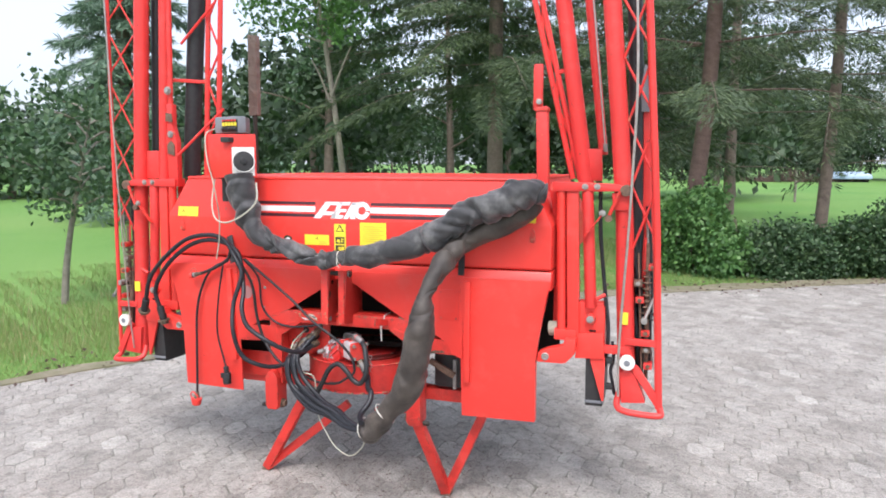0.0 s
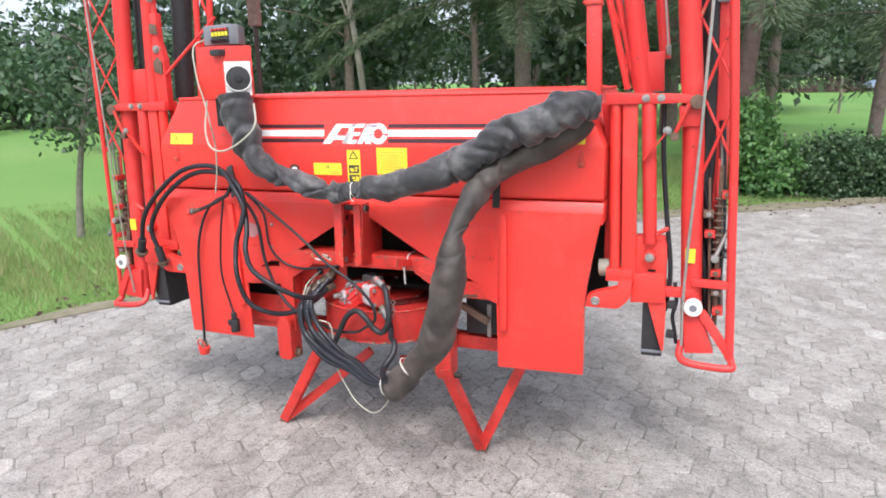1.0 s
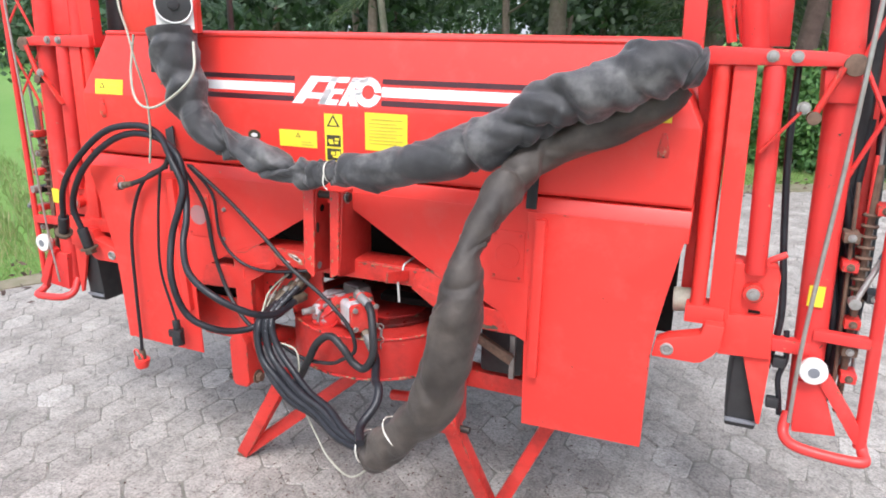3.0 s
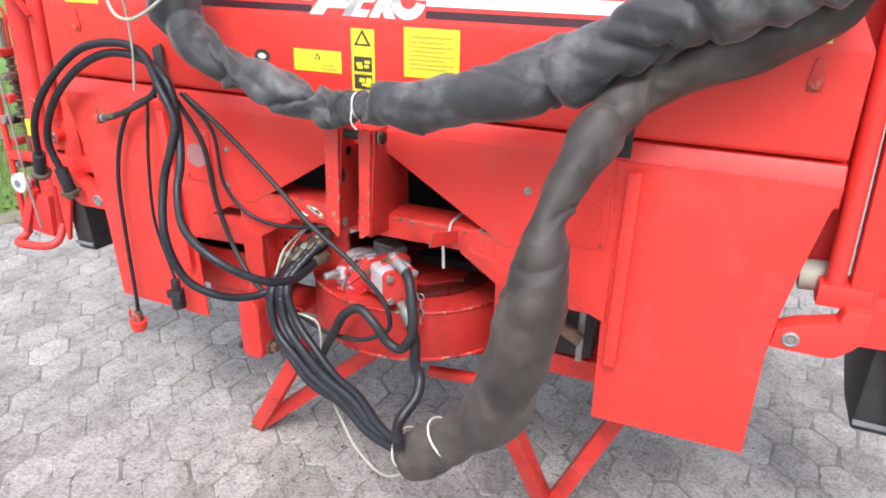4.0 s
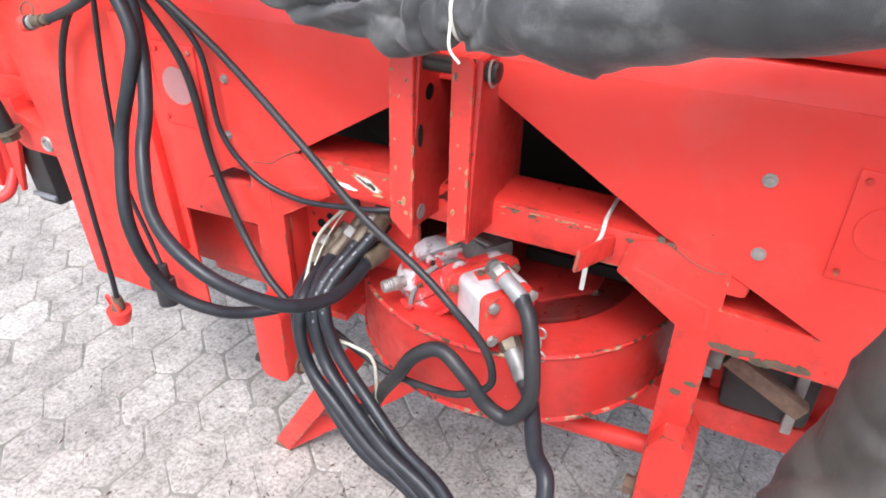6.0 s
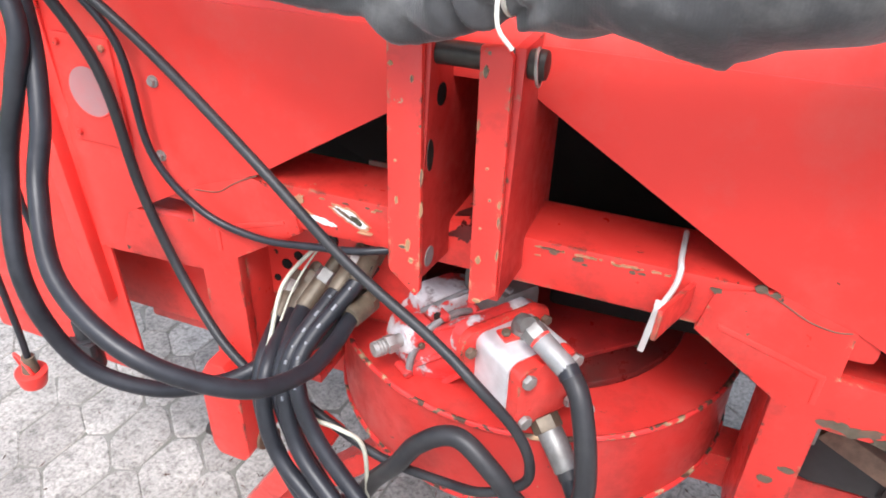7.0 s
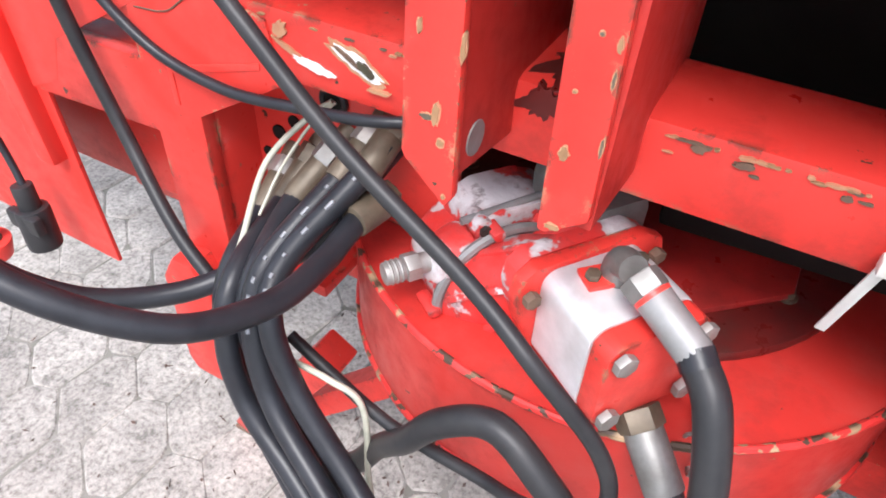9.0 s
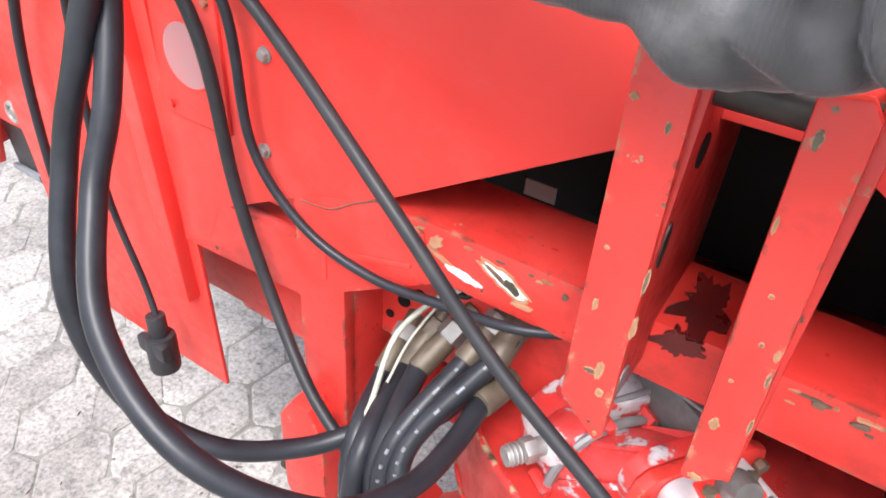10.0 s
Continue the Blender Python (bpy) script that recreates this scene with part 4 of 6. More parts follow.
    for bx, bz in ((-0.031, 0.026), (-0.031, -0.029), (0.031, 0.026), (0.031, -0.029)):
        part("pump_bolt", put(bolt((bx, 0.086, bz), (0, 1, 0), 0.0082, 0.008, washer=False)), STEEL, p, "bright hexagon bolt")
    for bx, bz in ((-0.049, 0.018), (0.054, 0.020)):
        part("flange_bolt", put(bolt((bx, 0.0115, bz), (0, 1, 0), 0.0062, 0.009, washer=False)), RUST, p)
    # suction elbow on top and pressure fitting below
    e0, e1, e2 = at(0.002, 0.034, 0.034), at(0.001, 0.037, 0.051), at(-0.004, 0.052, 0.059)
    e = part("elbow_fitting", sweep([e0, e1, e2], [0.0120, 0.0108, 0.0098], 16, 6), GREASY_ALU, p, "cast elbow fitting")
    fs, fe = at(-0.008, 0.072, 0.060), at(-0.002, 0.112, 0.044)
    d = (fe - fs).normalized()
    part("elbow_flange", put(bar((-0.022, 0.030, 0.0380), (0.026, 0.038, 0.0380), 0.020, 0.004, (0, 0, 1), 0.0015)), RED_WORN, e, "red spattered port flange")
    for bx in (-0.017, 0.021):
        part("port_screw", put(bolt((bx, 0.033, 0.040), (0, 0, 1), 0.0052, 0.006, washer=False)), FITTING, e)
    part("union_nut", bolt(fs - d * 0.016, d, 0.0130, 0.017, washer=False), GREASY_ALU, e)
    part("ferrule", tube(fs, fe, 0.0118, 18, bevel=0.002), ZINC_DULL, e)
    part("red_mark", tube(fs + d * 0.001, fs + d * 0.004, 0.0122, 18), RED, e)
    ns, ne = Vector((0.096, -0.048, 0.613)), Vector((0.129, -0.074, 0.583))
    d = (ne - ns).normalized()
    lo = part("pressure_fitting", bolt(ns - d * 0.012, d, 0.0165, 0.020, washer=False), FITTING, p, "dull brassy fitting")
    part("ferrule", tube(ns + d * 0.004, ne, 0.0140, 18, bevel=0.002), GREASY_ALU, lo)
    ch = bmesh.new()
    for i in range(4):
        ring((0.132 + 0.002 * i, -0.030 - 0.004 * i, 0.634 - 0.017 * i), (1, 0.2, 0) if i % 2 else (0.2, 1, 0), 0.0085, 0.0016, 14, 6, ch)
    part("chain", ch, STEEL, p, "short link chain")
    # hose manifold between column and mast
    mp = part("manifold_plate", prism([(-0.335, 0.600), (-0.10, 0.600), (-0.10, 0.745), (-0.300, 0.745), (-0.335, 0.69)], 0.052, 0.060, 0.002), RED_WORN, M, "drilled red manifold plate")
    # flat dark discs paint the shade inside the drillings
    for x, z, r in ((-0.283, 0.656, 0.0075), (-0.264, 0.673, 0.0065), (-0.218, 0.709, 0.0110), (-0.192, 0.728, 0.0060), (-0.300, 0.630, 0.0050)):
        part("painted_hole", tube((x, 0.0515, z), (x, 0.0500, z), r, 16), DARK, mp)
    part("grommet", ring((-0.218, 0.050, 0.709), (0, 1, 0), 0.0115, 0.003, 20), RUBBER_MATT, mp)
    n5 = bolt((-0.143, 0.020, 0.664), (-0.1, -1, 0), 0.0155, 0.018, washer=False)
    tube((-0.143, 0.004, 0.664), (-0.149, -0.026, 0.663), 0.0138, 16, n5, bevel=0.002)
    part("hose_end", n5, FITTING, mp)


fan()


def side(s):
    """Boom carrier and folded boom pack on one side of the machine."""
    def P(name, bm, mat, parent=M, label="", back=0.06, out=0.0):
        """A part of this side; the whole pack stands a little behind the hopper front."""
        bmesh.ops.translate(bm, vec=(out, back, -0.008), verts=bm.verts)
        return part(name, mirror(bm, s), mat, parent, label)
    tb = P("boom_bracket", prism([(0.885, 1.356), (1.130, 1.358), (1.185, 1.350), (1.190, 1.368), (1.130, 1.386), (0.885, 1.394)], -0.022, 0.055, 0.004), RED_BOOM)
    if s > 0:
        P("tube_sleeve", prism([(1.118, 1.285), (1.186, 1.285), (1.180, 1.352), (1.112, 1.352)], -0.012, 0.07, 0.006), RED_BOOM, tb)
    for x in (1.012, 1.058):
        P("bolt", bolt((x, -0.022, 1.376), (0, -1, 0), 0.0085, 0.009), STEEL, tb)
    P("hinge_eye", tube((1.165, -0.03, 1.362), (1.165, 0.04, 1.362), 0.022, 20, bevel=0.003), RUST, tb)
    P("link_rod", tube((1.103, -0.034, 1.258), (1.143, -0.034, 1.358), 0.007, 12), RED_WORN, tb)
    P("link_joint", tube((1.104, -0.045, 1.256), (1.104, -0.02, 1.256), 0.014, 12, bevel=0.002), RUST, tb)
    P("lift_strut", tube((0.929, 0.0, 0.80), (0.917, 0.0, 1.358), 0.0175, 16), RED)
    P("guide_bar", prism([(0.955, 0.77), (1.001, 0.77), (0.986, 1.358), (0.940, 1.358)], -0.012, 0.03, 0.004), RED)
    cyl = P("lift_cylinder", tube((1.043, 0.0, 0.90), (1.020, 0.0, 1.357), 0.0225, 18, bevel=0.003), RED_BOOM)
    P("cylinder_eye", tube((1.044, -0.022, 0.856), (1.044, 0.02, 0.856), 0.022, 18, bevel=0.003), RED_WORN, cyl)
    P("cylinder_pin", bolt((1.044, -0.022, 0.856), (0, -1, 0), 0.010, 0.008), STEEL, cyl)
    P("release_lever", bar((1.012, -0.036, 1.180), (1.082, -0.040, 1.272), 0.006, 0.016, (0, 1, 0), 0.002), RED_WORN, cyl)
    P("lever_pin", bolt((1.082, -0.044, 1.276), (0, -1, 0), 0.009, 0.010), STEEL, cyl)
    P("grease_stub", tube((1.066, -0.02, 0.938), (1.100, -0.02, 0.958), 0.0075, 10, bevel=0.002), RED_BOOM, cyl)
    P("side_frame", prism([(0.885, 0.80), (0.945, 0.80), (0.945, 1.36), (0.86, 1.36), (0.885, 1.2)], 0.07, 0.16, 0.004), RED_BOOM)
    P("lower_bracket", box(0.903, 0.990, -0.02, 0.05, 0.765, 0.808, 0.004), RED)
    arm = P("hinge_arm", prism([(0.846, 0.676), (0.852, 0.716), (0.880, 0.730), (0.950, 0.750), (0.956, 0.778), (1.000, 0.778), (0.996, 0.720), (0.981, 0.700), (0.960, 0.680), (0.945, 0.676)], -0.018, 0.03, 0.005), RED, back=0.026, out=-0.006)
    P("pivot_bush", ring((0.880, -0.019, 0.701), (0, 1, 0), 0.012, 0.004), STEEL, arm, "bright pivot bush", back=0.026, out=-0.006)
    P("pivot_bolt", bolt((0.880, -0.017, 0.701), (0, -1, 0), 0.008, 0.005), STEEL, arm, back=0.026, out=-0.006)
    P("boom_carrier", prism([(0.988, 0.694), (1.100, 0.702), (1.098, 0.895), (1.090, 0.916), (0.995, 0.919)], 0.004, 0.075, 0.005), RED)
    P("carrier_step", prism([(0.986, 0.692), (1.102, 0.699), (1.094, 0.803), (0.998, 0.795)], -0.012, 0.003, 0.004), RED)
    # flat dark strip painted as the shade of a cut
    P("slot", box(1.040, 1.066, -0.0005, 0.0035, 0.803, 0.809, 0.0), DARK)
    P("fin", prism([(1.042, 0.698), (1.104, 0.702), (1.102, 0.522), (1.094, 0.522)], 0.0, 0.012, 0.003), RED)
    P("rubber_shield", prism([(0.014, 0.69), (0.30, 0.70), (0.26, 0.52), (0.16, 0.484), (0.03, 0.488)], 1.026, 1.096, 0.006, axis="x"), BLACK)
    P("shield_strip", box(1.025, 1.097, 0.020, 0.028, 0.504, 0.514, 0.002), GREY)
    # upright booms: lower end and upper end of each tube
    top = 3.7
    if s > 0:
        main, inner, thin = (1.190, 1.151, 0.945), (0.984, 0.644), (0.958, 0.417)
    else:
        main, inner, thin = (1.165, 1.122, 0.973), (0.997, 0.875), (0.798, 0.660)
    y = 0.03
    def mx(z):
        return main[0] + (main[1] - main[0]) * (z - 0.55) / 0.83 if z < 1.38 else main[1] + (main[2] - main[1]) * (z - 1.38) / (top - 1.38)
    boom = P("boom_tube", sweep([(mx(0.56), y, 0.56), (mx(1.0), y, 1.0), (mx(1.38), y, 1.38), (mx(2.5), y, 2.5), (mx(top), y, top)], 0.034, 18, 4), RED_BOOM, M, "upright red main boom tube")
    yi = 0.24 if s > 0 else 0.05
    def ix(z, a):
        return a[0] + (a[1] - a[0]) * (z - 1.40) / (top - 1.40)
    P("boom_tube", tube((ix(1.36, inner), yi, 1.36), (ix(top, inner), yi, top), 0.033 if s > 0 else 0.027, 18), RED_BOOM)
    P("boom_plate", prism([(ix(1.395, inner) + 0.02, 1.392), (mx(1.395) - 0.02 if s < 0 else 1.055, 1.392), (mx(1.52) - 0.02 if s < 0 else 1.050, 1.525), (ix(1.52, inner) + 0.02, 1.525)], yi - 0.02, yi - 0.005, 0.004), RED_BOOM)
    yt = 0.26 if s > 0 else 0.10
    # thin lattice arm inside
    lat = bmesh.new()
    wide = 0.030 if s > 0 else 0.066
    for off in (0.0, wide):
        tube((ix(1.40, thin) - off, yt, 1.40), (ix(top, thin) - off, yt, top), 0.012, 10, lat)
    for i in range(16):
        z = 1.42 + i * 0.142
        a, b = (0.0, wide) if i % 2 else (wide, 0.0)
        tube((ix(z, thin) - a, yt, z), (ix(z + 0.142, thin) - b, yt, z + 0.142), 0.006, 6, lat)
    P("lattice_arm", lat, RED_BOOM, M, "slim red lattice arm")
    P("cross_strut", bar((ix(1.86, inner), yi + 0.02, 1.86), (ix(1.84, thin), yt, 1.845), 0.022, 0.016, (0, 0, 1), 0.003), RED_BOOM)
    # outer tube with crossed braces
    def ox(z):
        return 1.313 - 0.045 * (z - 0.5) if z < 1.3 else 1.277 - 0.066 * (z - 1.3)
    if s < 0:
        def ox(z):
            return 1.262 - 0.018 * (z - 0.5)
    outer = P("outer_tube", sweep([(ox(z), -0.01, z) for z in (0.52, 0.9, 1.3, 2.0, 2.8, top)], 0.014 if s > 0 else 0.009, 12, 4), RED_BOOM, M, "thin outer lattice tube")
    brace = bmesh.new()
    z, k = 1.12, 0
    while z < top - 0.3:
        z2 = z + 0.24
        tube((mx(z) + 0.025, 0.02, z), (ox(z2), -0.01, z2), 0.0052 if s > 0 else 0.0042, 8, brace)
        tube((ox(z + 0.05), -0.01, z + 0.05), (mx(z2) + 0.020, 0.05, z2 + 0.04), 0.0048 if s > 0 else 0.0038, 8, brace)
        z, k = z2, k + 1
    P("lattice_web", brace, RED_BOOM, outer)
    # air hoses between the tubes
    if s > 0:
        P("air_hose", sweep([(1.215, 0.09, 0.62), (1.205, 0.085, 1.0), (1.195, 0.08, 1.5), (1.165, 0.08, 2.2), (1.09, 0.08, top)], 0.028, 14, 4), RUBBER_MATT, M, "dark ribbed air hose along the boom")
        P("air_hose", sweep([(1.245, 0.10, 0.80), (1.24, 0.10, 1.2), (1.225, 0.10, 1.66)], 0.030, 14, 4), RED_BOOM, M)
        P("boom_tube", tube((1.052, 0.27, 1.50), (0.800, 0.27, top), 0.019, 14), RED_BOOM, M)
        P("pull_wire", tube((1.062, 0.235, 1.525), (0.830, 0.235, top), 0.003, 6), PIPE, M)
        P("wire_end", tube((1.062, 0.235, 1.512), (1.061, 0.235, 1.545), 0.009, 12, bevel=0.002), STEEL, M)
        P("hose_bracket", prism([(1.19, 1.66), (1.245, 1.66), (1.24, 1.82), (1.215, 1.84)], 0.06, 0.075, 0.003), GREY, M)
    else:
        P("air_hose", sweep([(0.898, 0.12, 1.40), (0.855, 0.12, 1.9), (0.794, 0.12, 2.6), (0.70, 0.12, top)], 0.040, 16, 5), RUBBER_MATT, M, "thick black air hose standing between the booms")
        P("air_hose", sweep([(1.085, 0.11, 1.52), (1.062, 0.11, 1.97), (1.030, 0.11, 2.6), (0.98, 0.11, top)], 0.026, 14, 5), RUBBER_MATT, M)
        P("diagonal_brace", tube((0.880, 0.0, 1.50), (0.660, 0.06, 1.716), 0.0065, 8), RED_BOOM, M)
        P("diagonal_brace", tube((0.880, 0.06, 2.02), (0.700, 0.08, 2.20), 0.0065, 8), RED_BOOM, M)
        lk = P("boom_lock", prism([(0.855, 1.36), (0.905, 1.36), (0.912, 1.58), (0.897, 1.66), (0.905, 1.74), (0.870, 1.74), (0.872, 1.64), (0.852, 1.56)], -0.005, 0.03, 0.005), RED_BOOM, M, "rusty red boom locking catch", out=0.026)
        P("lock_joint", prism([(0.862, 1.50), (0.900, 1.51), (0.902, 1.55), (0.880, 1.57), (0.860, 1.55)], -0.012, -0.004, 0.003), RUST, lk, out=0.026)
        P("lock_joint", prism([(0.866, 1.655), (0.905, 1.66), (0.902, 1.70), (0.872, 1.695)], -0.012, -0.004, 0.003), RUST, lk, out=0.026)
        P("lock_bolt", bolt((0.883, -0.005, 1.60), (0, -1, 0), 0.011, 0.012), STEEL, lk, out=0.026)
        P("lock_bolt", bolt((0.888, -0.005, 1.80), (0, -1, 0), 0.013, 0.014), STEEL, lk, out=0.026)
        P("lock_tube", tube((0.888, 0.01, 1.74), (0.870, 0.01, 2.3), 0.012, 10), RED_BOOM, lk, out=0.026)
    # lower end: rung, shoe, skid loop, roller, spring and lever
    P("rung", bar((mx(0.775), 0.0, 0.775), (ox(0.775), -0.01, 0.775), 0.022, 0.026, (0, 0, 1), 0.004), RED_BOOM)
    P("rung", bar((1.095, 0.01, 0.735), (mx(0.735), 0.01, 0.735), 0.03, 0.032, (0, 0, 1), 0.004), RED_BOOM)
    P("shoe", prism([(mx(0.54) - 0.020, 0.527), (mx(0.54) + 0.072, 0.536), (mx(0.66) + 0.032, 0.66), (mx(0.66) - 0.026, 0.66)], -0.012, 0.05, 0.004), RED_BOOM)
    P("shoe_brace", bar((mx(0.68) + 0.03, -0.01, 0.68), (ox(0.52), -0.012, 0.535), 0.03, 0.02, (0, 1, 0), 0.004), RED_BOOM)
    lx = mx(0.55)
    P("skid_loop", sweep([(lx - 0.030, 0.02, 0.56), (lx - 0.036, -0.01, 0.520), (lx - 0.012, -0.035, 0.505), (lx + 0.06, -0.045, 0.500), (ox(0.5) + 0.004, -0.045, 0.502), (ox(0.5) + 0.006, -0.02, 0.512), (ox(0.5), 0.0, 0.53)], 0.0125, 12, 6), RED_BOOM, M, "bent red skid loop")
    rx = 1.190 if s > 0 else 1.212
    ro = P("guide_roller", tube((rx, -0.040, 0.697), (rx, -0.016, 0.697), 0.030, 24, bevel=0.006), WHITE, M, "white plastic guide roller")
    P("roller_hub", tube((rx, -0.0415, 0.697), (rx, -0.039, 0.697), 0.012, 18), GREY, ro)
    P("tag", box(mx(0.865) - 0.020, mx(0.865) + 0.012, -0.009, -0.0055, 0.842, 0.890, 0.0), YELLOW, boom, "yellow tag")
    way = [(mx(0.60) - 0.028, -0.03, 0.56), (mx(0.79) - 0.02, -0.035, 0.79), (mx(1.39) + 0.036, -0.03, 1.39), (ox(2.05) - 0.042, -0.03, 2.05), (ox(top) - 0.05, -0.03, top)]
    if s < 0:
        way = [(1.165, -0.03, 0.56), (1.180, -0.035, 0.79), (1.210, -0.03, 1.43), (1.228, -0.03, 2.17), (1.240, -0.03, top)]
    P("pull_wire", sweep(way, 0.005 if s > 0 else 0.0036, 8, 5), PIPE, M, "pale steel pull wire")
    sp = bmesh.new()
    for i in range(9):
        ring((ox(1.05) - 0.035, 0.03, 0.86 + i * 0.024), (0, 0.1, 1), 0.014, 0.004, 14, 6, sp)
    P("spring", sp, RUST)
    P("spring_rod", tube((ox(0.9) - 0.035, 0.03, 0.58), (ox(1.1) - 0.035, 0.03, 1.16), 0.008, 8), RUST)
    eye, tip = (Vector((1.247, -0.006, 0.862)), Vector((1.290, 0.019, 0.971))) if s > 0 else (Vector((1.245, -0.006, 0.880)), Vector((1.318, 0.02, 0.806)))
    P("lever", tube(eye, tip, 0.0065, 10), PIPE)
    P("lever_eye", tube(eye + Vector((0, -0.012, 0)), eye + Vector((0, 0.016, 0)), 0.013, 14, bevel=0.002), STEEL)
    P("lever_grip", tube(tip - (tip - eye) * 0.12, tip + (tip - eye) * 0.04, 0.0085, 12, bevel=0.002), GREY)
    P("small_hose", sweep([(mx(0.6) + 0.05, 0.05, 0.60), (mx(0.8) + 0.06, 0.04, 0.80), (mx(1.0) + 0.05, 0.05, 1.02), (mx(1.1) + 0.02, 0.06, 1.14)], 0.011, 10, 5), RUBBER, M)
    # crowded hoses, rods and clamps at the folded boom ends
    rn = random.Random(31 if s > 0 else 47)
    for i in range(3):
        x0, x1 = mx(0.65) + 0.045 + 0.02 * i, mx(1.15) + 0.05 + 0.022 * i
        P("boom_hose", sweep([(x0, 0.06 + 0.02 * i, 0.62 + 0.03 * i), (x0 + rn.uniform(-0.01, 0.02), 0.05, 0.80), (x1 + rn.uniform(-0.02, 0.02), 0.06, 0.98), (x1 - 0.01, 0.07, 1.20 + 0.05 * i)], 0.0095 + 0.002 * rn.random(), 10, 5), RUBBER, M)
        P("boom_rod", tube((x0 + 0.012, 0.02 + 0.02 * i, 0.66), (x1 + rn.uniform(-0.015, 0.015), 0.03, 1.12 + 0.06 * i), 0.0045, 8), (RUST, RED_BOOM, STEEL)[i], M)
    for i in range(7):
        z = 0.68 + 0.065 * i
        x = mx(z) + 0.05 + rn.uniform(0.0, 0.06)
        P("clamp", box(x - 0.016, x + 0.016, -0.004, 0.05, z - 0.012, z + 0.010, 0.003), (RED_BOOM, RUST, RED_WORN, BLACK)[i % 4], M)
        P("clamp_bolt", bolt((x, -0.004, z), (0, -1, 0), 0.006, 0.008), STEEL if i % 2 else RUST, M)
    P("small_hose", sweep([(1.100, 0.03, 0.66), (1.112, 0.02, 0.80), (1.092, 0.03, 0.98), (1.072, 0.03, 1.18), (1.066, 0.03, 1.36)], 0.008, 10, 5), RUBBER, M)
    if s > 0:
        P("small_hose", sweep([(1.128, 0.02, 0.765), (1.136, 0.012, 0.70), (1.126, 0.010, 0.65), (1.134, 0.012, 0.60), (1.142, 0.02, 0.55)], 0.0065, 10, 5), RUBBER, M)
        for z in (0.585, 0.60 + 0.09, 0.735):
            P("hose_clip", box(1.108, 1.135, -0.004, 0.02, z - 0.012, z + 0.012, 0.003), BLACK)


side(1)
side(-1)


def post_and_box():
    po = part("rear_post", prism([(-0.862, 1.715), (-0.808, 1.715), (-0.802, 2.135), (-0.856, 2.140)], 0.63, 0.665, 0.004), BARK, M, "weathered brown rear post")
    part("post_rod", tube((-0.835, 0.648, 1.28), (-0.835, 0.648, 1.73), 0.012, 10), DARKSTEEL, po)
    p = part("locking_post", prism([(0.833, 1.35), (0.877, 1.35), (0.868, 1.672), (0.824, 1.672)], -0.005, 0.035, 0.004), RED_BOOM, M, "upright red locking post")
    part("post_tip", box(0.812, 0.846, 0.002, 0.030, 1.66, 1.832, 0.004), RED_BOOM, p)
    part("post_clip", tube((0.836, -0.014, 1.690), (0.836, 0.004, 1.690), 0.011, 14, bevel=0.002), STEEL, p)
    part("post_flange", box(0.819, 0.873, -0.010, 0.040, 1.655, 1.668, 0.003), RED_WORN, p)
    # valve box on the hopper
    out = [(-0.583, -0.112), (-0.452, -0.142), (-0.368, -0.075), (-0.440, 0.028), (-0.583, 0.028)]
    b = part("valve_box", prism(out, 1.396, 1.580, 0.004, axis="z"), RED, M, "red sheet steel box on the hopper edge")
    n = Vector((0.067, -0.084, 0)).normalized()
    along = Vector((0.084, 0.067, 0)).normalized()
    c = Vector((-0.410, -0.1085, 1.465))
    def quad(half_w, half_h, d, t):
        bm = bmesh.new()
        bmesh.ops.create_cube(bm, size=1.0)
        m = Matrix((along, n, Vector((0, 0, 1)))).transposed().to_4x4()
        m.translation = c + n * d
        bmesh.ops.transform(bm, matrix=m @ Matrix.Diagonal((2 * half_w, t, 2 * half_h, 1)), verts=bm.verts)
        return bm
    part("socket_frame", quad(0.046, 0.060, 0.002, 0.004), WHITE, b, "pale square frame round a socket")
    part("socket", tube(c + n * 0.003, c + n * 0.016, 0.0465, 30, bevel=0.003), BLACK, b, "round black socket")
    part("socket_ring", ring(c + n * 0.014, n, 0.0445, 0.0028, 36), WHITE, b)
    part("socket_core", tube(c + n * 0.015, c + n * 0.022, 0.014, 20, bevel=0.002), RUBBER_MATT, b)
    part("box_hood", bar((-0.485, -0.140, 1.556), (-0.440, -0.146, 1.556), 0.034, 0.022, (0, 0, 1), 0.003), BLACK, b)
    part("box_tab", box(-0.555, -0.505, -0.062, -0.058, 1.29, 1.397, 0.001), BLACK, b)
    g = part("control_unit", prism([(-0.560, -0.09), (-0.420, -0.125), (-0.400, -0.095), (-0.455, 0.02), (-0.560, 0.02)], 1.584, 1.655, 0.008, axis="z"), GREY, M, "grey plastic control unit with worn lettering")
    f = part("front_panel", prism([(-0.512, -0.1045), (-0.422, -0.127), (-0.4215, -0.125), (-0.5115, -0.1025)], 1.590, 1.642, 0.0, axis="z"), BLACK, g)
    for i in range(5):
        x, y = -0.503 + i * 0.018, -0.1085 - i * 0.0045
        part("label_field", bar((x, y, 1.615), (x, y, 1.630), 0.011, 0.003, (0, 1, 0), 0.0), YELLOW, f)
        part("lamp_cap", tube((x, y, 1.637), (x, y - 0.006, 1.637), 0.0042, 10, bevel=0.001), RED, f)
        part("rocker_switch", bar((x, y, 1.594), (x, y - 0.007, 1.606), 0.012, 0.010, (0, 1, 0), 0.002), BLACK, f)
    part("gland", tube((-0.585, -0.04, 1.612), (-0.562, -0.04, 1.612), 0.012, 14, bevel=0.003), WHITE, g)


post_and_box()


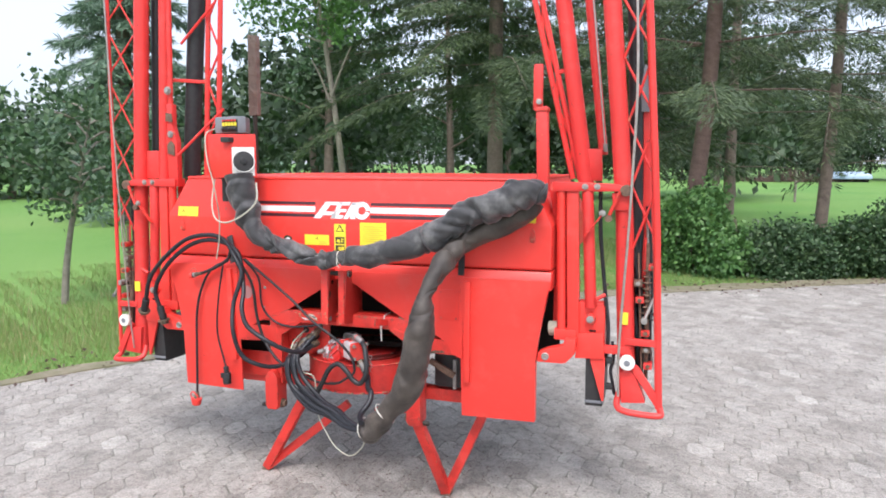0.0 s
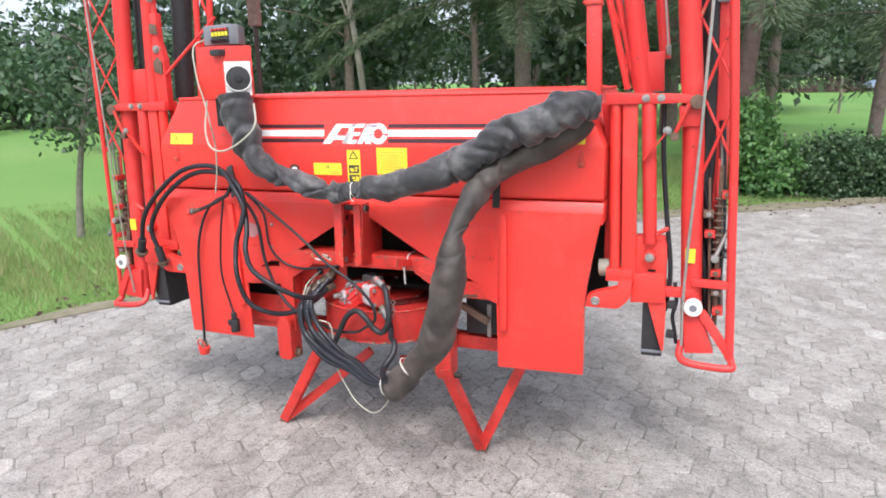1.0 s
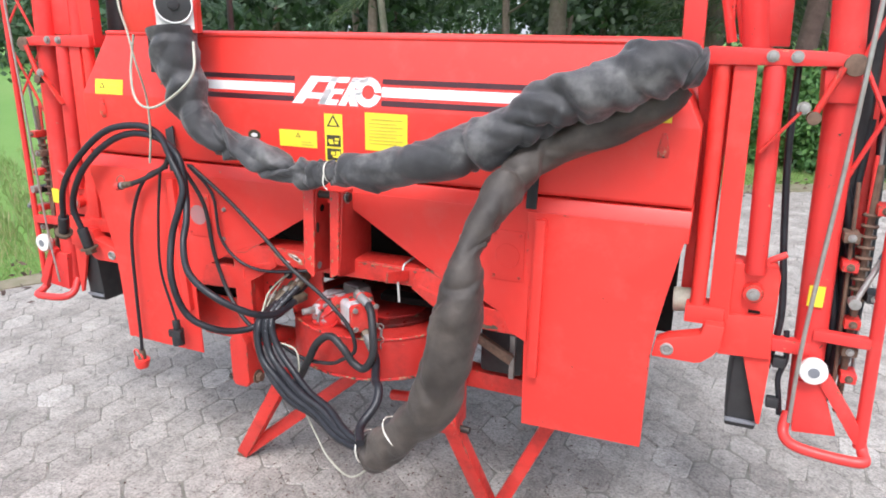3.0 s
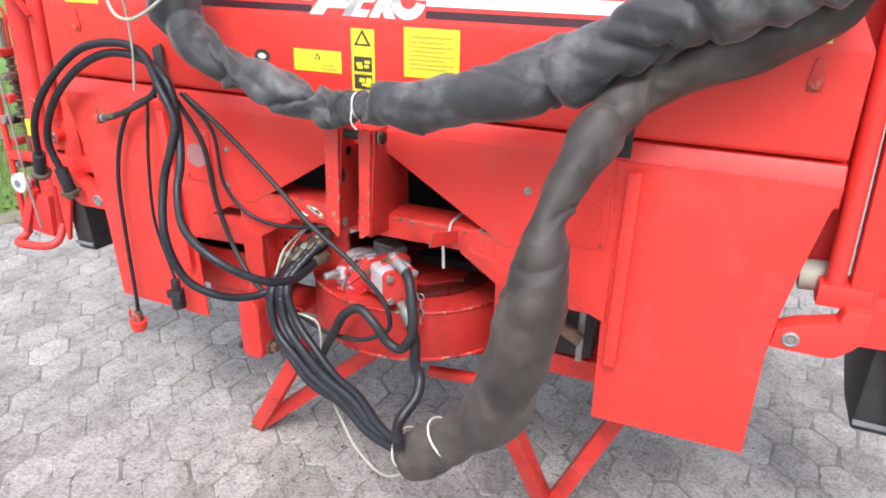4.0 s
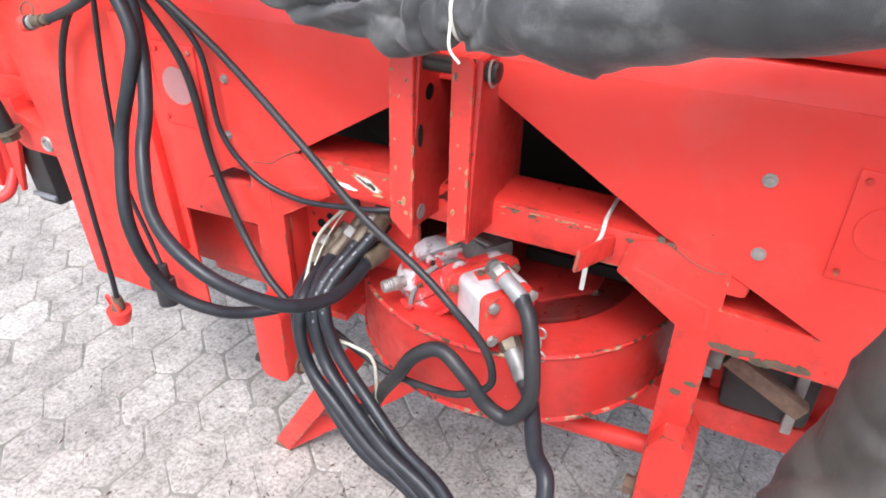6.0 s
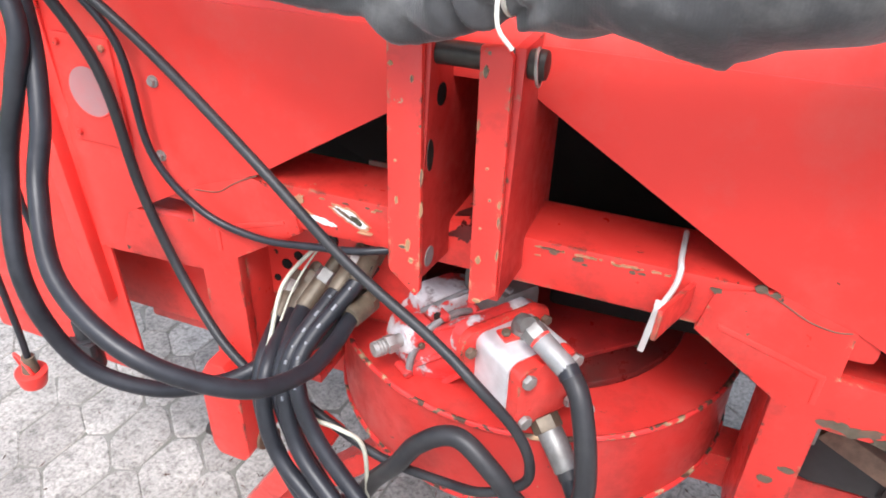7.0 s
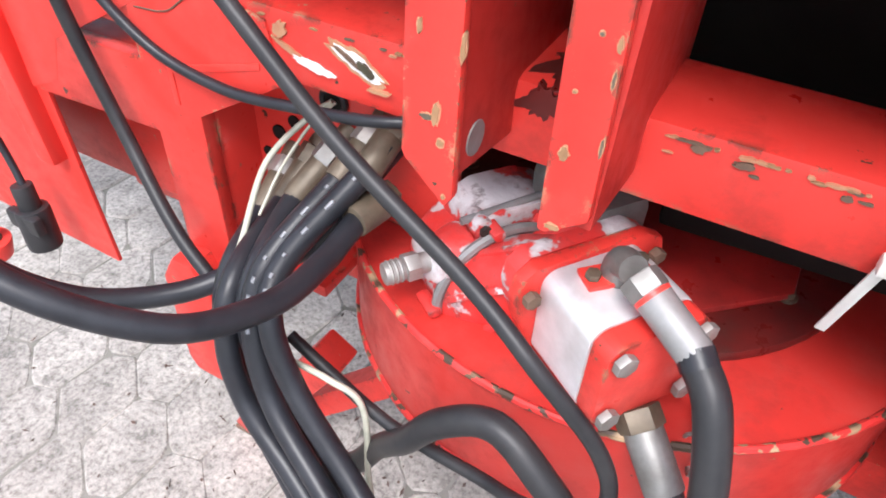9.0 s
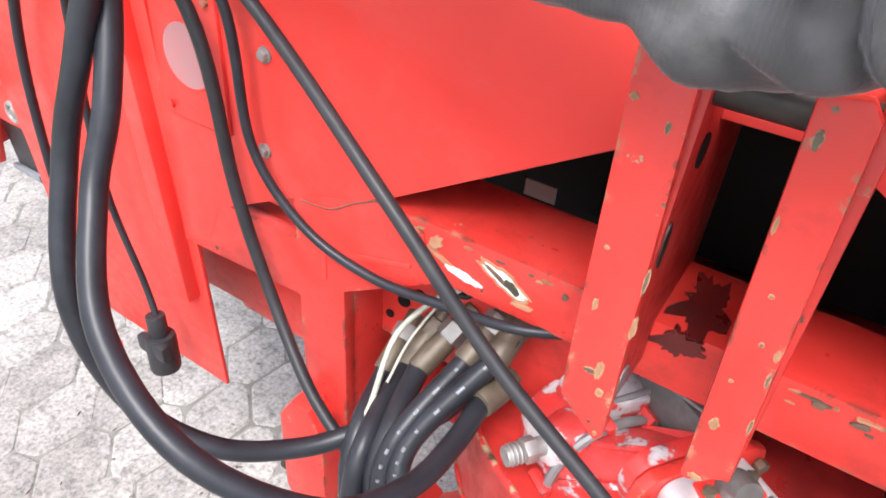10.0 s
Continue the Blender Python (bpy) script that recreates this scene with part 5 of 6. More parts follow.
# ---------------------------------------------------------------- sleeve, hoses and cables
def crumple(seed, around, step):
    """Random folds: a value at each knot of a skewed net round a tube, flat between the knots, so that creases stay sharp."""
    rn = random.Random(seed)
    knots = {}
    def knot(i, j):
        key = (i % around, j)
        if key not in knots:
            knots[key] = rn.uniform(-1.0, 1.0)
        return knots[key]
    def height(a, z):
        v = z / step
        u = a / (2 * math.pi) * around + 0.5 * v
        i, j = math.floor(u), math.floor(v)
        f, g = u - i, v - j
        if f + g < 1.0:
            return knot(i, j) * (1 - f - g) + knot(i + 1, j) * f + knot(i, j + 1) * g
        return knot(i + 1, j + 1) * (f + g - 1) + knot(i + 1, j) * (1 - g) + knot(i, j + 1) * (1 - f)
    return height


def sleeve(name, pts, radii, material, seed, parent, label="", folds=1.0, flat=0.0, bunched=0.0):
    """A slack cloth tube with sharp crumpled creases and slanting folds where it is bunched up."""
    rn = random.Random(int(seed))
    large, middle, small = crumple(int(seed) + 1, 5, 1.15), crumple(int(seed) + 2, 9, 0.62), crumple(int(seed) + 3, 17, 0.34)
    total, marks, z = (len(pts) - 1) * 22 * 0.045, [], 0.5
    while z < total:
        marks.append((z, folds * (rn.uniform(0.24, 0.46) if 0.14 * total < z < bunched * total else rn.uniform(0.08, 0.24)), rn.uniform(0.12, 0.26), rn.uniform(-0.9, 0.9), rn.uniform(0, 6.28), rn.uniform(0, 6.28)))
        z += rn.uniform(0.45, 0.95)
    def swell(u, a, k):
        z = k * 0.045
        w = 0.25 * noise.noise((math.cos(a) + seed, math.sin(a), z * 0.6))
        b = 1.0 if 0.14 < u < bunched else 0.40
        calm = min(1.0, 0.25 + u / 0.14) if bunched else 1.0
        s = 1.05 + folds * calm * (0.13 * large(a + w, z + w) + 0.22 * b * middle(a - w, z + 1.5 * w) + 0.034 * b * small(a + w, z))
        s -= flat * math.sin(a + 0.4 * math.sin(z * 0.3)) ** 2
        for z0, depth, w, slant, p, q in marks:
            if abs(z - z0) < 1.1:
                e = (z - z0 - slant * math.sin(a - p)) / w
                m = depth * (0.15 + 0.85 * (0.5 + 0.5 * math.cos(a - q)) ** 1.2)
                s += m * (0.55 * math.exp(-abs((e - 1.5) / 1.0) ** 1.5) - math.exp(-abs(e) ** 1.3))
        return s
    ob = part(name, sweep(pts, radii, 72, 22, swell), material, parent, label)
    ob.data.set_sharp_from_angle(angle=radians(60))
    return ob


S = thing("hose_sleeve", "dusty black rubberised sleeve tied over the hoses across the hopper", "hose sleeve")
sleeve("upper_sleeve", [(-0.442, -0.09, 1.405), (-0.430, -0.10, 1.330), (-0.400, -0.10, 1.235), (-0.350, -0.10, 1.160), (-0.262, -0.10, 1.110), (-0.150, -0.10, 1.070), (-0.045, -0.11, 1.055), (0.021, -0.12, 1.068), (0.050, -0.13, 1.076), (0.088, -0.13, 1.074),
                        (0.19, -0.13, 1.090), (0.300, -0.13, 1.118), (0.395, -0.13, 1.152), (0.475, -0.13, 1.188), (0.550, -0.13, 1.238), (0.628, -0.13, 1.277), (0.700, -0.125, 1.300), (0.773, -0.12, 1.335), (0.833, -0.11, 1.353), (0.880, -0.09, 1.346)],
       [0.062, 0.058, 0.050, 0.042, 0.038, 0.036, 0.033, 0.029, 0.020, 0.040, 0.043, 0.047, 0.051, 0.054, 0.056, 0.055, 0.055, 0.053, 0.047, 0.036], CLOTH, 3.0, S, "", 1.5, 0.0, 0.45)
sleeve("lower_sleeve", [(0.840, -0.06, 1.318), (0.787, -0.065, 1.262), (0.677, -0.075, 1.205), (0.573, -0.10, 1.154), (0.529, -0.15, 1.109), (0.509, -0.20, 1.072), (0.489, -0.255, 1.015), (0.473, -0.29, 0.973), (0.473, -0.31, 0.919), (0.469, -0.325, 0.856), (0.457, -0.335, 0.786), (0.441, -0.34, 0.708), (0.412, -0.335, 0.618), (0.318, -0.305, 0.500), (0.266, -0.28, 0.440), (0.232, -0.265, 0.408), (0.206, -0.256, 0.404)],
       [0.040, 0.046, 0.047, 0.043, 0.042, 0.041, 0.036, 0.029, 0.045, 0.053, 0.056, 0.058, 0.061, 0.044, 0.048, 0.050, 0.040], CLOTH_BROWN, 11.0, S, "brown dusty hanging end of the sleeve", 0.85, 0.10)
part("tie_string", ring((0.046, -0.13, 1.074), (1, 0, 0.15), 0.025, 0.0019), TWINE, S)
part("string_end", sweep([(0.046, -0.156, 1.072), (0.050, -0.166, 1.050), (0.060, -0.164, 1.036)], 0.0016, 6, 4), TWINE, S)
part("tie_string", ring((0.314, -0.303, 0.502), (0.66, 0.12, 0.74), 0.047, 0.0022), TWINE, S)
part("tie_string", ring((0.205, -0.258, 0.412), (0.9, -0.2, 0.2), 0.042, 0.0022), TWINE, S)


def hose(name, pts, r, material, label, category, group="", ends=(), steps=8):
    t = thing(name, label, category, tuple(pts[0]), group)
    bm = sweep(pts, r, 14, steps)
    o = part("tube", bm, material, t)
    o.matrix_parent_inverse = Matrix.Translation(-Vector(pts[0]))
    for ename, ebm, emat in ends:
        e = part(ename, ebm, emat, t)
        e.matrix_parent_inverse = Matrix.Translation(-Vector(pts[0]))
    return t


HG = "hydraulic hoses of the spreader"
hA = [(-1.037, -0.020, 0.798), (-0.981, -0.050, 0.916), (-0.881, -0.070, 1.020), (-0.752, -0.070, 1.114), (-0.636, -0.060, 1.139), (-0.555, -0.060, 1.118), (-0.480, -0.100, 1.058), (-0.435, -0.115, 0.990), (-0.438, -0.133, 0.931), (-0.454, -0.155, 0.850), (-0.432, -0.195, 0.743), (-0.400, -0.186, 0.640), (-0.338, -0.155, 0.594), (-0.288, -0.100, 0.575), (-0.246, -0.054, 0.587), (-0.185, -0.030, 0.628), (-0.165, 0.010, 0.668), (-0.155, 0.048, 0.690)]
hB = [(-0.941, -0.030, 0.768), (-0.959, -0.040, 0.865), (-0.881, -0.060, 0.978), (-0.773, -0.060, 1.069), (-0.666, -0.055, 1.113), (-0.554, -0.060, 1.106), (-0.468, -0.085, 1.063), (-0.440, -0.100, 0.975), (-0.415, -0.135, 0.900), (-0.402, -0.170, 0.840), (-0.345, -0.220, 0.780), (-0.254, -0.234, 0.732), (-0.180, -0.190, 0.682), (-0.152, -0.125, 0.658), (-0.146, -0.070, 0.657), (-0.148, -0.020, 0.662), (-0.143, 0.020, 0.664)]
for pts in (hA, hB):
    p0, p1 = Vector(pts[0]), Vector(pts[1])
    d = (p0 - p1).normalized()
    coupler = tube(p0 - d * 0.02, p0 + d * 0.045, 0.017, 16, bevel=0.002)
    nut = bolt(p0 + d * 0.045, d, 0.019, 0.022)
    hose("hydraulic_hose", pts, 0.0097, RUBBER, "black hydraulic hose looped over a hook on the hopper", "hose", HG, (("coupler", coupler, RUBBER_MATT), ("nut", nut, FITTING)))
# bundle from the manifold down to the sleeve
base = [(-0.214, -0.070, 0.622), (-0.206, -0.098, 0.580), (-0.180, -0.112, 0.525), (-0.125, -0.132, 0.482), (-0.050, -0.165, 0.450), (0.030, -0.190, 0.432), (0.100, -0.225, 0.412), (0.160, -0.245, 0.405), (0.225, -0.265, 0.412)]
spread = (1.0, 1.0, 1.0, 0.95, 0.85, 0.7, 0.55, 0.4, 0.3)
# nut and end of the crimped sleeve of each hose
fits = [((-0.268, 0.038, 0.632), (-0.266, 0.0, 0.611)), ((-0.240, 0.045, 0.652), (-0.248, 0.010, 0.622)), ((-0.212, 0.035, 0.668), (-0.226, 0.0, 0.639)),
        ((-0.170, 0.035, 0.701), (-0.178, 0.0, 0.678)), ((-0.146, 0.035, 0.718), (-0.150, 0.0, 0.698))]
for i, (a, b) in enumerate(fits):
    k = i - 2
    a, b = Vector(a), Vector(b)
    d = (b - a).normalized()
    pts = [tuple(a), tuple(b)]
    for j, (p, w) in enumerate(zip(base, spread)):
        pts.append((p[0] + 0.0165 * k * w + 0.004 * math.sin(j + i), p[1] - 0.011 * (i % 2) * w + 0.004 * math.cos(2 * i + j), p[2] + 0.010 * k * w + 0.006 * math.sin(1.3 * j + 3 * i) * w))
    ends = [("crimp", tube(a + d * 0.010, b + d * 0.004, 0.0122, 16, bevel=0.002), FITTING), ("nut", bolt(a - d * 0.010, d, 0.0142, 0.022, washer=False), (STEEL, FITTING, GREASY_ALU)[i % 3]), ("stub", tube(a - d * 0.028, a - d * 0.006, 0.0105, 14), FITTING)]
    if i in (3, 4):
        # printed line along the hose
        q = spline(pts, 8)
        mark = bmesh.new()
        for m in range(9, 24, 2):
            tube(q[m] + (0.002, -0.0082, 0.0062), q[m] + (q[m + 1] - q[m]) * (0.3 + 0.15 * (m % 3)) + (0.002, -0.0082, 0.0062), 0.0018, 6, mark)
        ends.append(("print_mark", mark, GREY))
    hose("hydraulic_hose", pts, 0.0100 if i != 2 else 0.0108, RUBBER, "black hydraulic hose in the bundle below the manifold", "hose", HG, ends)
hose("hydraulic_hose", [(0.112, -0.064, 0.706), (0.130, -0.082, 0.690), (0.147, -0.106, 0.640), (0.150, -0.115, 0.588), (0.124, -0.115, 0.545), (0.090, -0.115, 0.555), (0.060, -0.115, 0.592), (0.015, -0.105, 0.615), (-0.026, -0.105, 0.588), (-0.057, -0.10, 0.535), (-0.092, -0.085, 0.478), (-0.118, -0.085, 0.430), (-0.150, -0.09, 0.405)], 0.0110, RUBBER_MATT, "grey-black suction hose bent in front of the fan housing", "hose", HG, (("hose_collar", tube((0.110, -0.062, 0.708), (0.117, -0.069, 0.702), 0.0116, 16), RUBBER),))
hose("hydraulic_hose", [(0.128, -0.073, 0.584), (0.147, -0.092, 0.560), (0.175, -0.15, 0.540), (0.20, -0.18, 0.535), (0.206, -0.21, 0.505), (0.190, -0.26, 0.468), (0.215, -0.31, 0.455)], 0.0115, RUBBER, "black pressure hose leading from the pump into the sleeve", "hose", HG, (("hose_collar", tube((0.127, -0.072, 0.585), (0.134, -0.079, 0.577), 0.0123, 16), RUBBER_MATT),))
CG = "electric cables"
hose("control_cable", [(-0.460, -0.050, 1.035), (-0.350, -0.048, 0.955), (-0.205, -0.083, 0.869), (-0.110, -0.095, 0.793), (-0.012, -0.108, 0.737), (0.040, -0.122, 0.708), (0.080, -0.118, 0.662), (0.096, -0.116, 0.622), (0.090, -0.110, 0.583), (0.051, -0.112, 0.554), (0.004, -0.095, 0.527), (-0.078, -0.085, 0.518), (-0.141, -0.075, 0.530), (-0.190, -0.070, 0.550)], 0.0055, RUBBER_MATT, "thin black control cable crossing the mast", "cable", CG)
plug = tube((-0.768, -0.018, 0.385), (-0.772, -0.018, 0.352), 0.010, 14, r2=0.014)
hose("drop_cable", [(-0.548, -0.05, 1.023), (-0.634, -0.04, 0.988), (-0.696, -0.035, 0.908), (-0.738, -0.03, 0.783), (-0.750, -0.028, 0.605), (-0.762, -0.02, 0.445), (-0.768, -0.018, 0.380)], 0.0055, RUBBER, "thin hanging hose with a red dust cap", "cable", CG,
     (("coupling", plug, FITTING), ("dust_cap", tube((-0.772, -0.018, 0.354), (-0.775, -0.018, 0.322), 0.026, 20, r2=0.020, bevel=0.004), RED), ("cap_strap", ring((-0.785, -0.018, 0.358), (0.3, 1, 0.2), 0.026, 0.003), RED)))
hose("plug_cable", [(-0.575, -0.05, 1.003), (-0.612, -0.04, 0.852), (-0.630, -0.034, 0.694), (-0.606, -0.03, 0.571), (-0.590, -0.034, 0.525)], 0.0042, RUBBER, "thin cable ending in a black plug", "cable", CG,
     (("plug_neck", tube((-0.590, -0.036, 0.530), (-0.586, -0.038, 0.500), 0.012, 14, bevel=0.002), RUBBER_MATT), ("plug_body", tube((-0.586, -0.038, 0.502), (-0.581, -0.042, 0.449), 0.019, 18, bevel=0.004), RUBBER_MATT), ("plug_lid", box(-0.608, -0.560, -0.056, -0.044, 0.478, 0.502, 0.004), RUBBER_MATT)))
hose("thin_cable", [(-0.489, -0.05, 1.026), (-0.437, -0.035, 0.919), (-0.420, -0.03, 0.775), (-0.381, -0.035, 0.669), (-0.315, -0.06, 0.605), (-0.255, -0.075, 0.570)], 0.0062, RUBBER_MATT, "thin hose hanging from the hook to the bundle", "cable", CG)
hose("thin_cable", [(-0.469, -0.05, 1.037), (-0.404, -0.035, 0.954), (-0.392, -0.03, 0.828), (-0.341, -0.025, 0.762), (-0.269, -0.02, 0.738), (-0.190, -0.015, 0.742), (-0.132, -0.015, 0.752), (-0.08, 0.01, 0.755)], 0.0045, RUBBER, "thin black cable slung under the beam", "cable", CG)
c1, c2 = Vector((-0.756, -0.046, 0.945)), Vector((-0.690, -0.046, 0.961))
cd = (c2 - c1).normalized()
body = tube(c1 + cd * 0.026, c1 + cd * 0.050, 0.0095, 12, bevel=0.002)
tube(c1 + cd * 0.050, c2, 0.0070, 12, body, bevel=0.001)
bolt(c1 + cd * 0.056, cd, 0.0095, 0.008, body, washer=False)
hose("capped_coupling", [tuple(c2), (-0.66, -0.048, 0.972), (-0.60, -0.05, 0.998), (-0.55, -0.05, 1.03), (-0.53, -0.05, 1.07)], 0.0075, RUBBER_MATT, "quick coupling with a red cap hanging on its hose", "coupling", "",
     (("red_cap", tube(c1, c1 + cd * 0.017, 0.0135, 18, r2=0.0125, bevel=0.004), RED), ("sealing_band", tube(c1 + cd * 0.017, c1 + cd * 0.022, 0.0125, 16), RUBBER), ("steel_collar", tube(c1 + cd * 0.022, c1 + cd * 0.030, 0.0115, 16, bevel=0.001), STEEL), ("coupling_body", body, FITTING),
      ("cap_cord", sweep([c1 + Vector((0.010, -0.004, 0.010)), c1 + Vector((0.008, -0.002, 0.026)), c1 + Vector((0.022, 0.0, 0.036)), c1 + Vector((0.034, 0.0, 0.030)), c1 + Vector((0.036, -0.004, 0.016))], 0.0014, 6, 5), RUST)))
hose("box_wire", [(-0.58, -0.04, 1.612), (-0.60, -0.10, 1.58), (-0.575, -0.13, 1.47), (-0.556, -0.13, 1.40), (-0.540, -0.13, 1.324), (-0.555, -0.09, 1.227), (-0.574, -0.07, 1.124), (-0.599, -0.06, 1.033)], 0.003, WIRE, "pale cable running down from the control unit", "cable", CG)
hose("box_wire", [(-0.555, -0.11, 1.39), (-0.560, -0.13, 1.284), (-0.528, -0.15, 1.219), (-0.445, -0.178, 1.210), (-0.351, -0.185, 1.255), (-0.310, -0.172, 1.305), (-0.330, -0.14, 1.375)], 0.0034, WIRE, "pale cable looped round the sleeve", "cable", CG)
hose("white_wire", [(-0.215, 0.045, 0.712), (-0.234, 0.035, 0.696), (-0.256, 0.0, 0.662), (-0.246, -0.050, 0.620), (-0.245, -0.075, 0.590), (-0.235, -0.09, 0.555), (-0.195, -0.095, 0.556), (-0.132, -0.095, 0.556), (-0.103, -0.09, 0.530), (-0.098, -0.095, 0.43), (-0.075, -0.11, 0.370), (-0.025, -0.13, 0.307), (0.029, -0.16, 0.271), (0.113, -0.2, 0.262), (0.19, -0.25, 0.33), (0.22, -0.27, 0.40)], 0.0028, WIRE, "frayed pale wire hanging below the hose bundle", "cable", CG)
hose("white_wire", [(-0.212, 0.045, 0.712), (-0.229, 0.035, 0.694), (-0.243, 0.005, 0.660), (-0.243, -0.030, 0.632)], 0.0014, WIRE, "thin pale wire beside the hoses", "cable", CG)
strap = thing("rubber_strap", "short black rubber strap hanging from the hopper ledge", "strap", (0.535, -0.02, 1.06))
part("band", bar((0.0, 0.004, 0.03), (0.0, -0.008, -0.052), 0.026, 0.006, (0, 1, 0), 0.002), RUBBER_MATT, strap)
hook = thing("hose_hook", "dark steel hook on the hopper edge carrying the hoses", "hook", (-0.56, -0.02, 1.10))
for nm, bm, mt in (("hook_plate", bar((-0.005, 0.015, 0.03), (0.045, -0.035, -0.08), 0.030, 0.006, (0, 1, 0), 0.001), BLACK),):
    part(nm, bm, mt, hook)


# ---------------------------------------------------------------- plants
def blades(name, base, direction, length, width, material, parent=None, seed=0):
    """Many small pointed leaves in one mesh: base points, directions, lengths and widths."""
    rng = np.random.default_rng(seed)
    n = len(base)
    d = direction / np.maximum(np.linalg.norm(direction, axis=1), 1e-6)[:, None]
    r = rng.normal(size=(n, 3))
    side = np.cross(d, r)
    side /= np.maximum(np.linalg.norm(side, axis=1), 1e-6)[:, None]
    L, W = length[:, None], width[:, None]
    v = np.empty((n, 4, 3))
    v[:, 0] = base
    v[:, 1] = base + d * L * 0.5 + side * W * 0.5
    v[:, 2] = base + d * L
    v[:, 3] = base + d * L * 0.5 - side * W * 0.5
    me = bpy.data.meshes.new(name)
    me.vertices.add(4 * n)
    me.vertices.foreach_set("co", v.reshape(-1))
    me.loops.add(4 * n)
    me.loops.foreach_set("vertex_index", np.arange(4 * n))
    me.polygons.add(n)
    me.polygons.foreach_set("loop_start", np.arange(0, 4 * n, 4))
    me.update()
    me.materials.append(material)
    ob = new(name, me)
    ob.parent = parent
    return ob


def clumps(rng, centres, spread, per):
    """Points scattered round centres."""
    n = len(centres)
    return np.repeat(centres, per, axis=0) + rng.normal(size=(n * per, 3)) * spread


def limb(bm, p, q, r0, r1, bend=0.1, seed=0):
    rnd = random.Random(seed)
    p, q = Vector(p), Vector(q)
    m = (p + q) / 2 + Vector((rnd.uniform(-1, 1), rnd.uniform(-1, 1), rnd.uniform(0, 1))) * bend * (q - p).length
    sweep([p, m, q], [r0, (r0 + r1) / 2, r1], 9, 4, bm=bm)
    return q


def broadleaf(name, at, height, crown_z, crown_r, trunk_r, material, bark, label, seed, count=260, per=55, leaf=0.09, lean=(0.0, 0.0), group="", fork=0.0):
    """A leafy tree: tapered trunk, limbs and a crown of small leaves in clumps with gaps."""
    rng = np.random.default_rng(seed)
    t = thing(name, label, "tree", (at[0], at[1], -0.03), group)
    bm = bmesh.new()
    top = (lean[0], lean[1], height * 0.85)
    sweep([(0, 0, -0.1), (lean[0] * 0.15, lean[1] * 0.15, height * 0.2), (lean[0] * 0.5, lean[1] * 0.5, height * 0.5), top], [trunk_r * 1.25, trunk_r, trunk_r * 0.7, trunk_r * 0.2], 12, 6, bm=bm)
    for i in range(16):
        z = crown_z + (height - crown_z) * (0.02 + 0.75 * i / 16)
        a = i * 2.4 + seed
        k = z / (height * 0.85)
        p = (lean[0] * k, lean[1] * k, z)
        rr = crown_r * (0.55 + 0.35 * math.sin(i * 1.7))
        q = (p[0] + rr * math.cos(a), p[1] + rr * math.sin(a), z + 0.35 * rr)
        limb(bm, p, q, trunk_r * 0.36, 0.012, 0.12, seed * 31 + i)
    if fork:
        k = fork / (height * 0.85)
        p = (lean[0] * k, lean[1] * k, fork)
        limb(bm, p, (p[0] + 0.55, p[1] - 0.1, fork + 1.1), trunk_r * 0.45, 0.02, 0.08, seed)
        limb(bm, p, (p[0] - 0.45, p[1] + 0.1, fork + 0.9), trunk_r * 0.35, 0.015, 0.1, seed + 1)
    part("trunk", bm, bark, t)
    u = rng.normal(size=(count, 3))
    u /= np.linalg.norm(u, axis=1)[:, None]
    rad = rng.uniform(0.35, 1.0, count) ** 0.6
    mid = np.array([lean[0] * 0.7, lean[1] * 0.7, (crown_z + height) / 2])
    c = mid + u * rad[:, None] * np.array([crown_r, crown_r, (height - crown_z) / 2])
    c += 0.35 * crown_r * np.array([list(noise.noise_vector(Vector(p * 0.6 + seed))) for p in c])
    pts = clumps(rng, c, 0.13 * crown_r ** 0.5, per)
    n = len(pts)
    d = rng.normal(size=(n, 3)) + np.array([0, 0, -0.5])
    blades("crown", pts, d, leaf * rng.uniform(0.7, 1.35, n), leaf * 0.62 * rng.uniform(0.7, 1.3, n), material, t, seed)
    return t


